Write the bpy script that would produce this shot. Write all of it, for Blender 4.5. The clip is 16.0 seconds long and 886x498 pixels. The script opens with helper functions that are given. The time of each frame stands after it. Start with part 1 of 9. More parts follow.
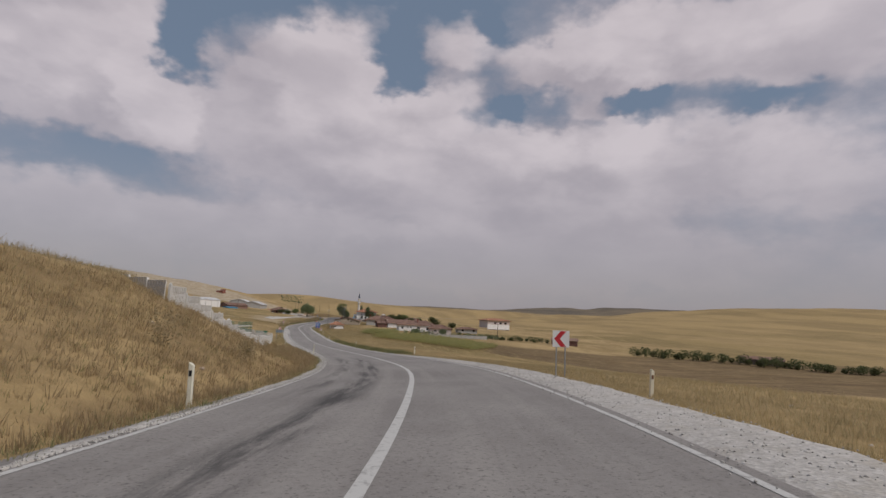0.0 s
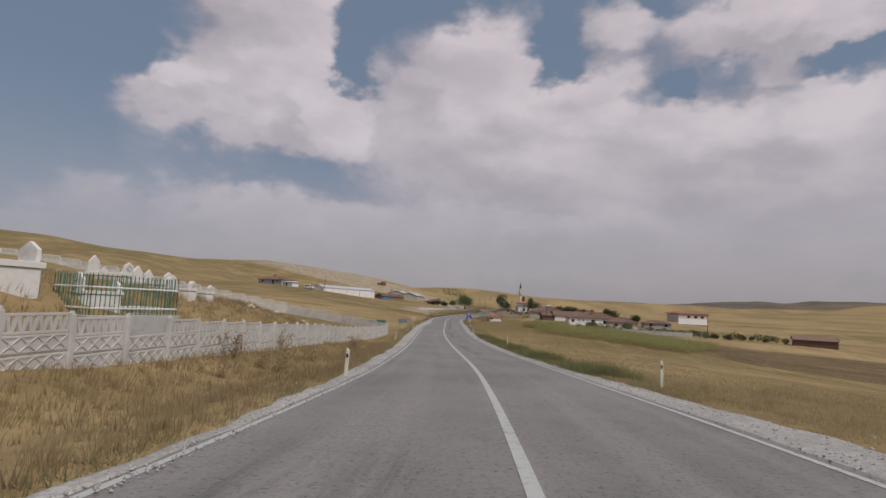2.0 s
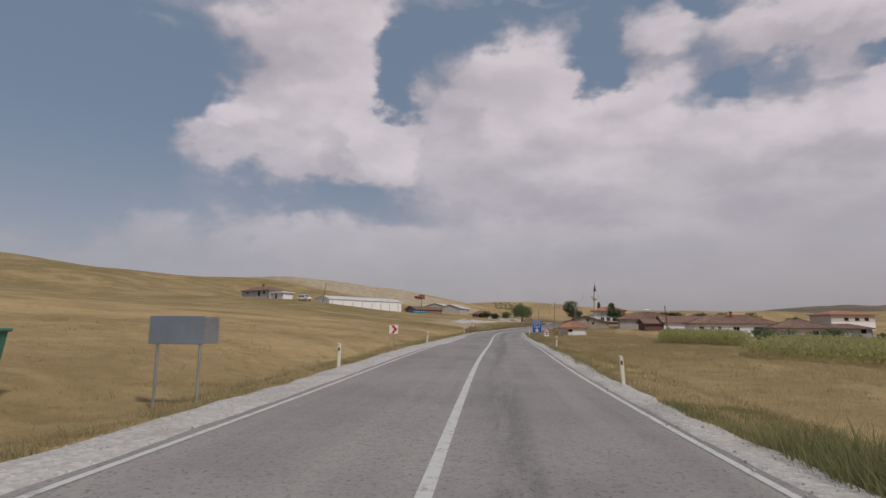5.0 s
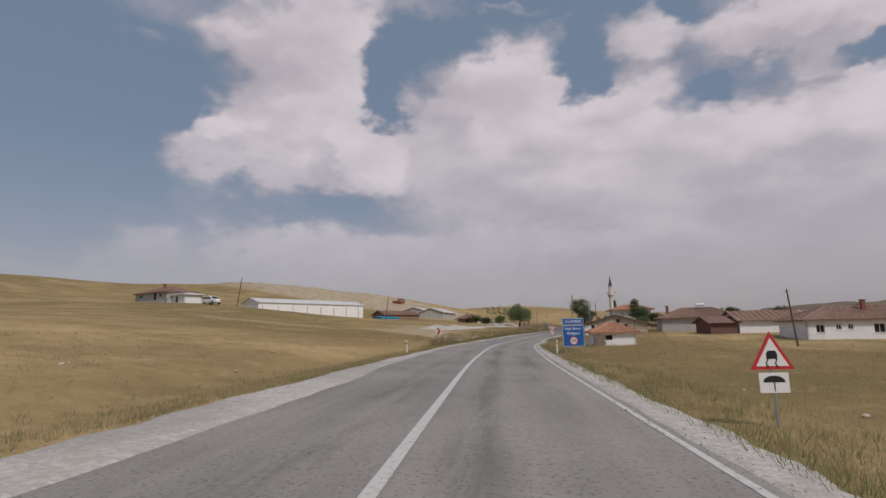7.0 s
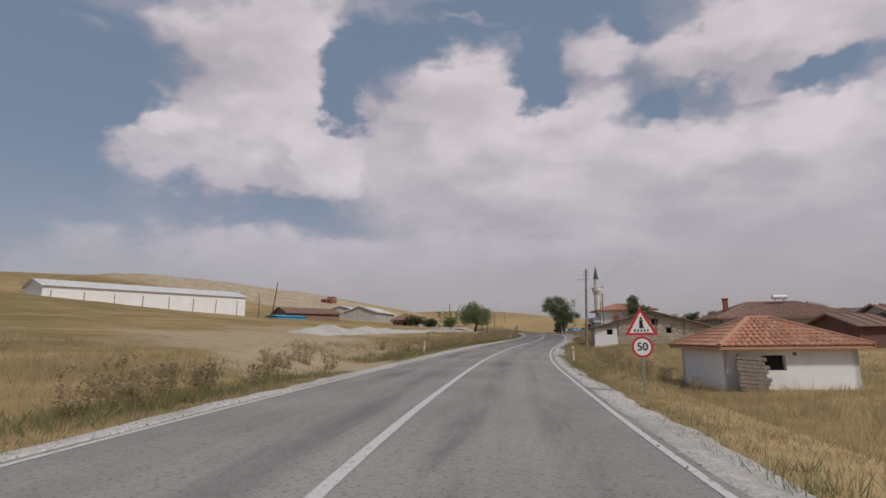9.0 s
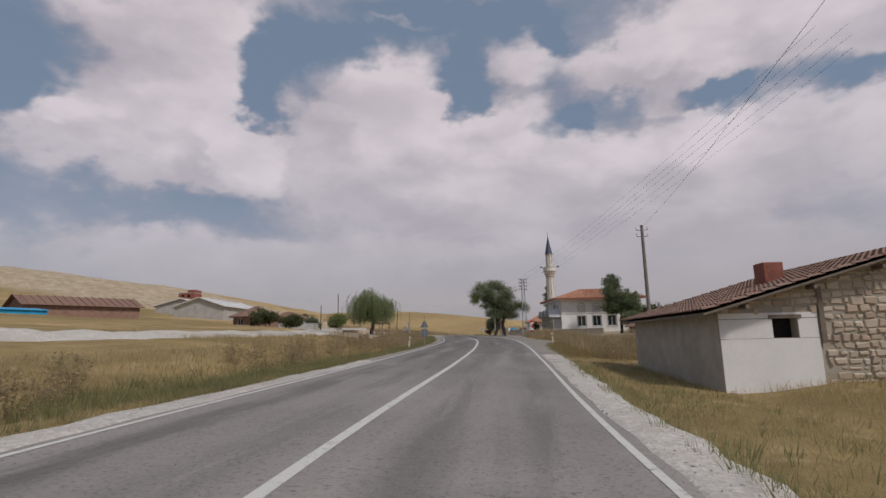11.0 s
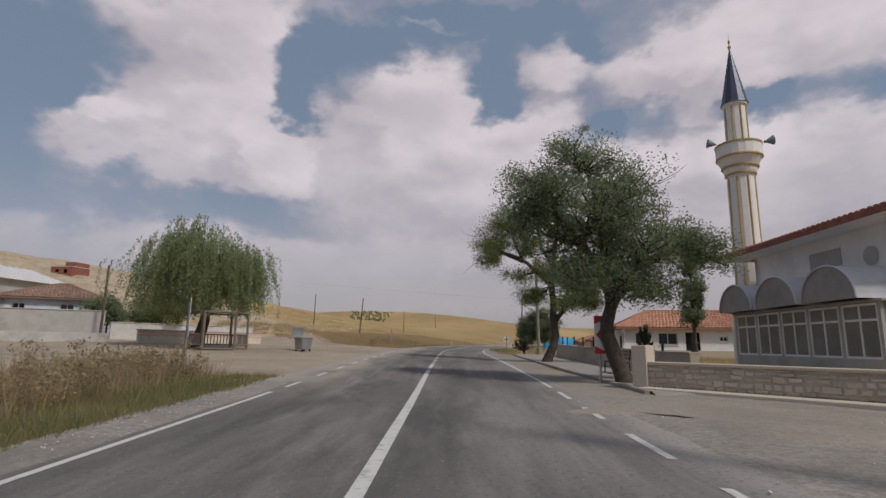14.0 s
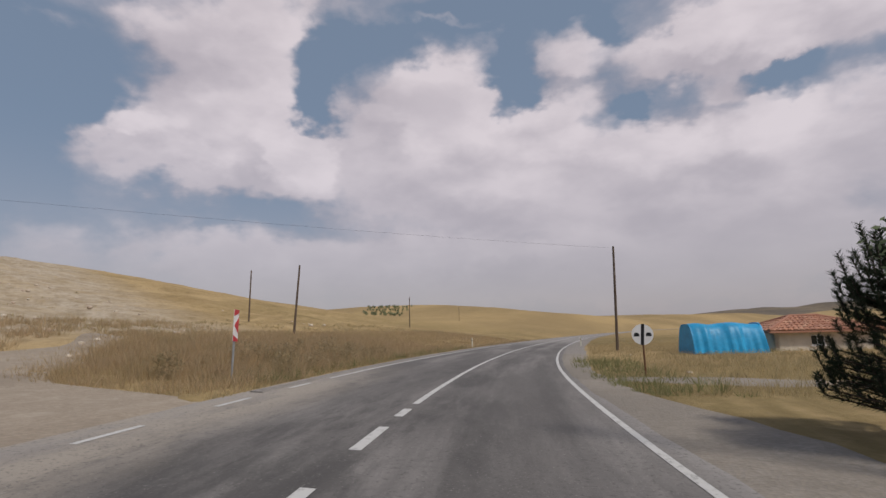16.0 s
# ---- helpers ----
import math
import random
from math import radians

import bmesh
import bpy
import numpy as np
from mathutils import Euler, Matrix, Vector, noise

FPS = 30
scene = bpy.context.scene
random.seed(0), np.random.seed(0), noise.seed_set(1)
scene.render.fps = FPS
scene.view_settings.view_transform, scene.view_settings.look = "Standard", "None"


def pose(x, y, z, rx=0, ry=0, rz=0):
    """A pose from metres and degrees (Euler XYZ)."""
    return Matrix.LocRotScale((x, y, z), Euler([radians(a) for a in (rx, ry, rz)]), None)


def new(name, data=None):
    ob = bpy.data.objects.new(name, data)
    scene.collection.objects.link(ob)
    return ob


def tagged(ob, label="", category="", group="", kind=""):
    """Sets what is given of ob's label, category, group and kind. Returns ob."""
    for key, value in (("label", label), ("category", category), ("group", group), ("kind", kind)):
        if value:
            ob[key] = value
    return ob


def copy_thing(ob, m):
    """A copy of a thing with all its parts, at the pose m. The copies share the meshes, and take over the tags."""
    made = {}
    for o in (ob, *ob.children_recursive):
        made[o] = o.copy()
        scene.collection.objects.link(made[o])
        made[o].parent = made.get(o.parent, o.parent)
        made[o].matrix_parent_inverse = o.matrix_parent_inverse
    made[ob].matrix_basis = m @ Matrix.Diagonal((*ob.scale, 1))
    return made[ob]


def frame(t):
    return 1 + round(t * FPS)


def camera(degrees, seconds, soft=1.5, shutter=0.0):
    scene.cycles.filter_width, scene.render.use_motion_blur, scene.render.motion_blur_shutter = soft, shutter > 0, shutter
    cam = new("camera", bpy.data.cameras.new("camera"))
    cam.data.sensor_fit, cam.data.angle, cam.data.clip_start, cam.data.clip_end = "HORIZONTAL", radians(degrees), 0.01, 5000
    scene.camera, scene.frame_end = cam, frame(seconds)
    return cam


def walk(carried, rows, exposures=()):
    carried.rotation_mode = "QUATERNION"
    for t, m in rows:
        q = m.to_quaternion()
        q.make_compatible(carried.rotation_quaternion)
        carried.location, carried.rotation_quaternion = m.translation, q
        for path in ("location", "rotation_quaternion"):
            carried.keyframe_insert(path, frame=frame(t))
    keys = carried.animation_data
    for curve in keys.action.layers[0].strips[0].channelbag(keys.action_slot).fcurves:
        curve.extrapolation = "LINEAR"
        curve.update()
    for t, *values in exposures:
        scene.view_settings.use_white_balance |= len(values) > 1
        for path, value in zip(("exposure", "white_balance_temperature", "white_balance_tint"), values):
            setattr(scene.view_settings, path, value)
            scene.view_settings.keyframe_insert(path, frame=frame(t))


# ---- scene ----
cam = camera(80.54, 16.0)
PATH = [
    (0.0, pose(0.000, -0.000, 1.450, 97.653, -2.717, -0.364)),
    (0.5, pose(0.118, 8.959, 1.141, 97.495, -2.598, 4.491)),
    (1.0, pose(-0.505, 17.905, 0.767, 97.059, -3.052, 9.265)),
    (1.5, pose(-2.026, 26.992, 0.360, 96.673, -3.189, 13.616)),
    (2.0, pose(-4.123, 36.177, -0.093, 96.244, -2.809, 17.389)),
    (2.5, pose(-6.571, 45.882, -0.584, 96.064, -2.605, 20.497)),
    (3.0, pose(-9.416, 55.866, -1.080, 96.077, -2.125, 21.735)),
    (3.5, pose(-12.544, 66.351, -1.540, 96.259, -1.360, 22.540)),
    (4.0, pose(-15.828, 76.872, -1.948, 96.991, -1.203, 22.948)),
    (6.5, pose(-32.281, 131.764, -2.403, 98.889, 0.994, 22.728)),
    (7.0, pose(-35.577, 142.738, -2.381, 99.070, 1.083, 22.449)),
    (7.5, pose(-39.000, 153.863, -2.361, 99.308, 0.981, 21.874)),
    (8.0, pose(-42.297, 165.016, -2.357, 99.432, 0.840, 21.094)),
    (8.5, pose(-45.415, 176.704, -2.340, 99.435, 0.271, 19.390)),
    (9.0, pose(-48.120, 188.452, -2.291, 99.629, 0.554, 17.330)),
    (9.5, pose(-50.340, 200.515, -2.223, 99.574, 0.575, 14.628)),
    (10.0, pose(-52.071, 212.306, -2.186, 99.397, 1.133, 12.399)),
    (12.5, pose(-56.723, 266.922, -1.297, 100.516, 0.456, 7.014)),
    (13.0, pose(-57.451, 276.891, -1.050, 100.547, -0.487, 8.043)),
    (13.5, pose(-58.536, 287.100, -0.811, 100.458, -0.905, 9.647)),
    (14.0, pose(-59.869, 297.215, -0.572, 100.270, -0.850, 11.613)),
    (14.5, pose(-61.503, 307.321, -0.366, 99.980, -0.086, 12.983)),
    (15.0, pose(-63.310, 317.741, -0.192, 99.718, 0.651, 14.161)),
    (15.5, pose(-65.031, 327.957, -0.043, 99.679, 1.194, 14.849)),
    (16.0, pose(-66.792, 338.642, 0.079, 99.643, 1.411, 14.830)),
]
walk(cam, PATH, [(0.0, -0.16), (2.5, -0.10), (6.5, -0.04), (9.5, 0.0), (13.0, 0.0), (16.0, 0.08)])

# ---------------------------------------------------------------- light
SUN_EL, SUN_AZ = 49.0, 122.0      # sun height, and bearing clockwise from +y
sun_data = bpy.data.lights.new("sun", "SUN")
sun_data.energy, sun_data.angle, sun_data.color = 2.2, radians(6), (1.0, 0.93, 0.84)
sun = new("sun", sun_data)
sun.rotation_euler = (radians(90 - SUN_EL), 0, radians(180 - SUN_AZ))


class Net:
    """Small helper to wire shader nodes."""

    def __init__(self, tree):
        self.tree = tree
        tree.nodes.clear()

    def n(self, kind, **props):
        node = self.tree.nodes.new(kind)
        for key, value in props.items():
            if key == "op":
                node.operation = value
            elif key == "blend":
                node.blend_type = value
            elif key == "dtype":
                node.data_type = value
            elif key == "interp":
                node.interpolation_type = value
            elif key == "vtype":
                node.vector_type = value
        return node

    def link(self, a, b):
        self.tree.links.new(a, b)

    def put(self, value, socket):
        if hasattr(value, "is_output"):
            self.link(value, socket)
        else:
            socket.default_value = value

    def math(self, op, a, b=0.0, c=0.0, clamp=False):
        node = self.n("ShaderNodeMath", op=op)
        node.use_clamp = clamp
        for value, socket in zip((a, b, c), node.inputs):
            self.put(value, socket)
        return node.outputs[0]

    def noise(self, vec, scale, detail=3.0, rough=0.55, dist=0.0):
        node = self.n("ShaderNodeTexNoise")
        if vec is not None:
            self.link(vec, node.inputs["Vector"])
        for key, value in (("Scale", scale), ("Detail", detail), ("Roughness", rough), ("Distortion", dist)):
            node.inputs[key].default_value = value
        return node.outputs["Fac"]

    def ramp(self, value, lo, hi, a=0.0, b=1.0, smooth=True):
        node = self.n("ShaderNodeMapRange", interp="SMOOTHSTEP" if smooth else "LINEAR")
        self.put(value, node.inputs[0])
        for k, v in enumerate((lo, hi, a, b)):
            node.inputs[k + 1].default_value = v
        return node.outputs[0]

    def mix(self, fac, a, b, blend="MIX"):
        node = self.n("ShaderNodeMix", dtype="RGBA", blend=blend)
        self.put(fac, node.inputs[0])
        for value, socket in ((a, node.inputs[6]), (b, node.inputs[7])):
            self.put((*value, 1.0) if isinstance(value, tuple) and len(value) == 3 else value, socket)
        return node.outputs[2]

    def place(self, vec, loc=(0, 0, 0), rot=(0, 0, 0), scale=(1, 1, 1), vtype="POINT"):
        node = self.n("ShaderNodeMapping", vtype=vtype)
        self.link(vec, node.inputs[0])
        node.inputs[1].default_value, node.inputs[2].default_value, node.inputs[3].default_value = loc, rot, scale
        return node.outputs[0]


# Sky: blue behind a broken layer of cumulus. Cloud banks and blue gaps are given as
# (bearing to the left of +y, height, half width, half height, weight), in degrees.
BANKS = [
    (40.4, 20.0, 10.9, 4.8, 1.10), (37.7, 26.1, 7.0, 4.1, 1.00), (35.4, 31.7, 10.1, 3.9, 0.90), (45.0, 29.8, 3.9, 2.2, 0.50),
    (47.4, 20.8, 4.5, 1.6, 0.80), (30.3, 18.9, 3.5, 3.6, 1.20), (39.7, 16.6, 9.7, 2.3, 0.60), (14.4, 24.7, 6.5, 4.9, 1.20),
    (19.7, 20.8, 7.1, 4.2, 1.00), (16.6, 16.2, 12.5, 5.2, 1.00), (5.8, 21.1, 7.2, 3.1, 0.90), (-12.0, 27.6, 6.6, 2.6, 1.10),
    (-16.5, 23.1, 4.2, 2.1, 0.90), (-20.6, 25.7, 3.0, 1.9, 0.80), (-0.2, 28.5, 4.4, 2.1, 0.55), (0.7, 24.1, 4.6, 2.2, 0.55),
    (-9.6, 18.8, 10.6, 2.8, 0.90), (-18.8, 17.9, 4.2, 3.0, 0.90), (-4.0, 14.5, 17.6, 4.7, 0.90), (-17.7, 12.3, 7.8, 4.3, 0.70),
    (46.5, 9.8, 14.8, 2.8, 0.18), (26.2, 8.6, 26.5, 2.8, 0.55), (-6.0, 7.5, 22.5, 3.8, 0.70), (53.3, 27.3, 2.9, 1.0, 0.45),
    (58.7, 26.1, 1.9, 0.7, 0.40), (11.8, 32.4, 4.6, 0.7, 0.50), (18.1, 32.5, 6.0, 1.0, 0.30), (60.0, 13.8, 3.5, 1.2, 0.25),
    (53.7, 9.8, 3.1, 1.3, 0.18),
    (-26.1, 27.8, 12.0, 4.2, 0.90), (-36.0, 26.5, 9.0, 5.0, 0.80), (-30.4, 17.7, 11.0, 3.3, 0.80), (-33.0, 12.9, 14.0, 3.3, 0.60), (-17.5, 29.5, 8.0, 3.0, 0.50),
    (-60.0, 24.0, 18.0, 12.0, 0.80), (-30.0, 44.0, 14.0, 6.0, 0.80), (32.0, 45.0, 8.0, 6.0, 0.60), (0.0, 6.0, 70.0, 4.0, 0.50),
]
GAPS = [
    (58.1, 20.5, 8.0, 5.7, 1.00), (53.5, 25.0, 5.7, 4.4, 0.50), (29.1, 23.6, 2.6, 3.5, 1.00), (27.4, 29.1, 3.6, 3.8, 0.90),
    (20.2, 30.7, 8.0, 2.4, 0.40), (6.6, 27.6, 2.8, 3.8, 0.80), (6.2, 33.1, 11.3, 1.8, 0.80), (-6.4, 23.1, 2.3, 1.3, 0.75),
    (-4.5, 30.5, 2.2, 1.5, 0.60), (-18.7, 23.6, 2.8, 1.3, 0.75), (-15.1, 22.3, 1.7, 0.9, 0.40), (33.0, 13.4, 5.5, 1.0, 0.28),
    (4.6, 10.1, 4.1, 0.8, 0.35), (59.6, 9.9, 5.0, 3.4, 0.70), (57.2, 15.2, 6.3, 2.5, 0.70), (38.3, 12.0, 4.6, 0.8, 0.2),
    (-20.5, 23.2, 3.3, 1.5, 0.70), (-33.5, 21.5, 5.0, 1.1, 0.50), (66.0, 26.0, 10.0, 12.0, 0.90), (52.0, 10.5, 12.0, 4.5, 0.30),
]
SKY_CLOUD_GREY, SKY_CLOUD_LIGHT = (0.345, 0.298, 0.322), (0.72, 0.635, 0.645)
SKY_BLUE_LOW, SKY_BLUE_HIGH = (0.27, 0.275, 0.325), (0.165, 0.213, 0.29)
SKY_HAZE = (0.335, 0.297, 0.325)


def build_sky():
    world = bpy.data.worlds.new("sky")
    scene.world = world
    world.use_nodes = True
    g = Net(world.node_tree)
    sky = g.n("ShaderNodeTexSky")
    sky.sky_type, sky.sun_disc = "NISHITA", False
    sky.sun_elevation, sky.sun_rotation = radians(SUN_EL), radians(SUN_AZ)
    sky.air_density, sky.dust_density, sky.ozone_density = 1.0, 1.6, 1.0
    ray_dir = g.n("ShaderNodeTexCoord").outputs["Generated"]
    sep = g.n("ShaderNodeSeparateXYZ")
    g.link(ray_dir, sep.inputs[0])
    bearing = g.math("ARCTAN2", g.math("MULTIPLY", sep.outputs[0], -1.0), sep.outputs[1])
    height = g.math("ARCSINE", sep.outputs[2])
    flat = g.n("ShaderNodeCombineXYZ")
    g.link(g.math("MULTIPLY", bearing, 57.2958), flat.inputs[0])
    g.link(g.math("MULTIPLY", height, 57.2958), flat.inputs[1])
    flat = flat.outputs[0]
    # billowing edges: two scales of displacement
    wide = g.place(ray_dir, scale=(1.0, 1.0, 1.5))
    spot = flat
    for scale, amount in ((5.0, 9.0), (16.0, 4.6), (45.0, 2.0)):
        wob = g.n("ShaderNodeTexNoise")
        g.link(wide, wob.inputs["Vector"])
        wob.inputs["Scale"].default_value, wob.inputs["Detail"].default_value = scale, 3.0
        off = g.n("ShaderNodeVectorMath", op="MULTIPLY_ADD")
        g.link(wob.outputs["Color"], off.inputs[0])
        off.inputs[1].default_value, off.inputs[2].default_value = (amount, amount * 0.8, 0), (-amount / 2, -amount * 0.4, 0)
        add = g.n("ShaderNodeVectorMath", op="ADD")
        g.link(spot, add.inputs[0])
        g.link(off.outputs[0], add.inputs[1])
        spot = add.outputs[0]

    def layer(at):
        """How much cloud the banks and gaps give at a place in the sky."""
        total = None
        for rows, sign in ((BANKS, 1.0), (GAPS, -1.0)):
            for az, el, w, h, weight in rows:
                sized = g.n("ShaderNodeVectorMath", op="MULTIPLY_ADD")
                g.link(at, sized.inputs[0])
                sized.inputs[1].default_value, sized.inputs[2].default_value = (1 / w, 1 / h, 0), (-az / w, -el / h, 0)
                length = g.n("ShaderNodeVectorMath", op="LENGTH")
                g.link(sized.outputs[0], length.inputs[0])
                blob = g.ramp(length.outputs["Value"], 1.45, 0.25, 0.0, weight * sign)
                total = blob if total is None else g.math("ADD", total, blob)
        return total

    sunward = g.n("ShaderNodeVectorMath", op="ADD")
    g.link(spot, sunward.inputs[0])
    sunward.inputs[1].default_value = (-3.0, 2.0, 0)
    total, beyond = layer(spot), layer(sunward.outputs[0])
    big = g.noise(g.place(ray_dir, scale=(1.0, 1.0, 1.9)), 5.5, 7.0, 0.55, 0.2)
    fine = g.noise(g.place(ray_dir, scale=(1.0, 1.0, 1.7)), 20.0, 6.0, 0.60)
    dens = g.math("ADD", g.math("MULTIPLY_ADD", total, 0.62, 0.12), g.math("MULTIPLY_ADD", big, 0.50, -0.25))
    dens = g.math("ADD", dens, g.math("MULTIPLY_ADD", fine, 0.22, -0.11))
    cover = g.ramp(dens, -0.06, 0.56, 0.0, 0.97)
    up = g.ramp(sep.outputs[2], 0.06, 0.36)
    # sides towards the sun stay bright, thick parts and far sides turn grey
    shade = g.noise(g.place(ray_dir, loc=(0, 0, 0.05), scale=(1, 1, 2.1)), 6.5, 5.0, 0.52, 0.15)
    lit = g.ramp(g.math("SUBTRACT", total, beyond), -0.55, 0.75)
    lum = g.math("ADD", g.math("MULTIPLY", g.ramp(shade, 0.30, 0.70), 0.40), g.math("MULTIPLY", g.ramp(dens, 0.08, 0.55), 0.28))
    lum = g.math("ADD", lum, g.math("MULTIPLY", lit, 0.42))
    lum = g.math("MULTIPLY", lum, g.math("MULTIPLY_ADD", up, 0.74, 0.24), clamp=True)
    cloud = g.mix(lum, SKY_CLOUD_GREY, SKY_CLOUD_LIGHT)
    blue = g.mix(up, SKY_BLUE_LOW, SKY_BLUE_HIGH)
    seen = g.mix(cover, blue, cloud)
    # haze along the horizon
    seen = g.mix(g.ramp(sep.outputs[2], 0.20, 0.02, 0.0, 0.65), seen, SKY_HAZE)
    plain = g.n("ShaderNodeBackground")
    g.link(sky.outputs[0], plain.inputs[0])
    plain.inputs[1].default_value = 0.02
    cloudy = g.n("ShaderNodeBackground")
    g.link(seen, cloudy.inputs[0])
    cloudy.inputs[1].default_value = 0.875
    both = g.n("ShaderNodeAddShader")
    out = g.n("ShaderNodeOutputWorld")
    g.link(plain.outputs[0], both.inputs[0])
    g.link(cloudy.outputs[0], both.inputs[1])
    g.link(both.outputs[0], out.inputs[0])


build_sky()

# ---------------------------------------------------------------- materials
def shader(name, rough=0.8, metal=0.0):
    """A material, its Net, its principled node and object-space position."""
    m = bpy.data.materials.new(name)
    m.use_nodes = True
    g = Net(m.node_tree)
    bsdf = g.n("ShaderNodeBsdfPrincipled")
    bsdf.inputs["Roughness"].default_value, bsdf.inputs["Metallic"].default_value = rough, metal
    bsdf.inputs["Specular IOR Level"].default_value = 0.3
    out = g.n("ShaderNodeOutputMaterial")
    g.link(bsdf.outputs[0], out.inputs[0])
    pos = g.n("ShaderNodeNewGeometry").outputs["Position"]
    return m, g, bsdf, pos


def relief(g, bsdf, height, strength=0.4, distance=0.02):
    bump = g.n("ShaderNodeBump")
    bump.inputs["Strength"].default_value, bump.inputs["Distance"].default_value = strength, distance
    g.link(height, bump.inputs["Height"])
    g.link(bump.outputs[0], bsdf.inputs["Normal"])


def plain(name, colour, rough=0.7, metal=0.0, vary=0.25, scale=2.0, fine=25.0, bump=0.25, dirt=None, dirt_amount=0.5):
    """A surface with two scales of variation, optional stains and fine relief."""
    m, g, bsdf, pos = shader(name, rough, metal)
    dark, light = tuple(c * (1 - vary) for c in colour), tuple(min(1.0, c * (1 + vary)) for c in colour)
    broad, small = g.noise(pos, scale, 4.0, 0.6), g.noise(pos, fine, 3.0, 0.6)
    tint = g.mix(g.ramp(g.math("ADD", g.math("MULTIPLY", broad, 0.65), g.math("MULTIPLY", small, 0.35)), 0.3, 0.7), dark, light)
    if dirt:
        mask = g.ramp(g.noise(pos, scale * 0.7, 6.0, 0.7, 0.6), 0.48, 0.72, 0.0, dirt_amount)
        tint = g.mix(mask, tint, dirt)
    g.link(tint, bsdf.inputs["Base Color"])
    if bump:
        relief(g, bsdf, small, bump, 0.01)
    return m


def pieces(name, colours, rough=0.75, vary=0.2, fine=30.0, bump=0.3):
    """A surface whose colour differs from piece to piece."""
    m, g, bsdf, pos = shader(name, rough)
    pick = g.n("ShaderNodeObjectInfo").outputs["Random"]
    isle = g.n("ShaderNodeNewGeometry").outputs["Random Per Island"]
    pick = g.math("FRACT", g.math("ADD", pick, isle))
    ramp = g.n("ShaderNodeValToRGB")
    ramp.color_ramp.interpolation = "LINEAR"
    while len(ramp.color_ramp.elements) < len(colours):
        ramp.color_ramp.elements.new(0.5)
    for k, (el, c) in enumerate(zip(ramp.color_ramp.elements, colours)):
        el.position, el.color = k / max(1, len(colours) - 1), (*c, 1)
    g.link(pick, ramp.inputs[0])
    small = g.noise(pos, fine, 4.0, 0.65)
    tint = g.mix(g.ramp(small, 0.3, 0.7, 0.0, vary * 2), ramp.outputs[0], tuple(c * 0.5 for c in colours[0]))
    g.link(tint, bsdf.inputs["Base Color"])
    relief(g, bsdf, small, bump, 0.012)
    return m


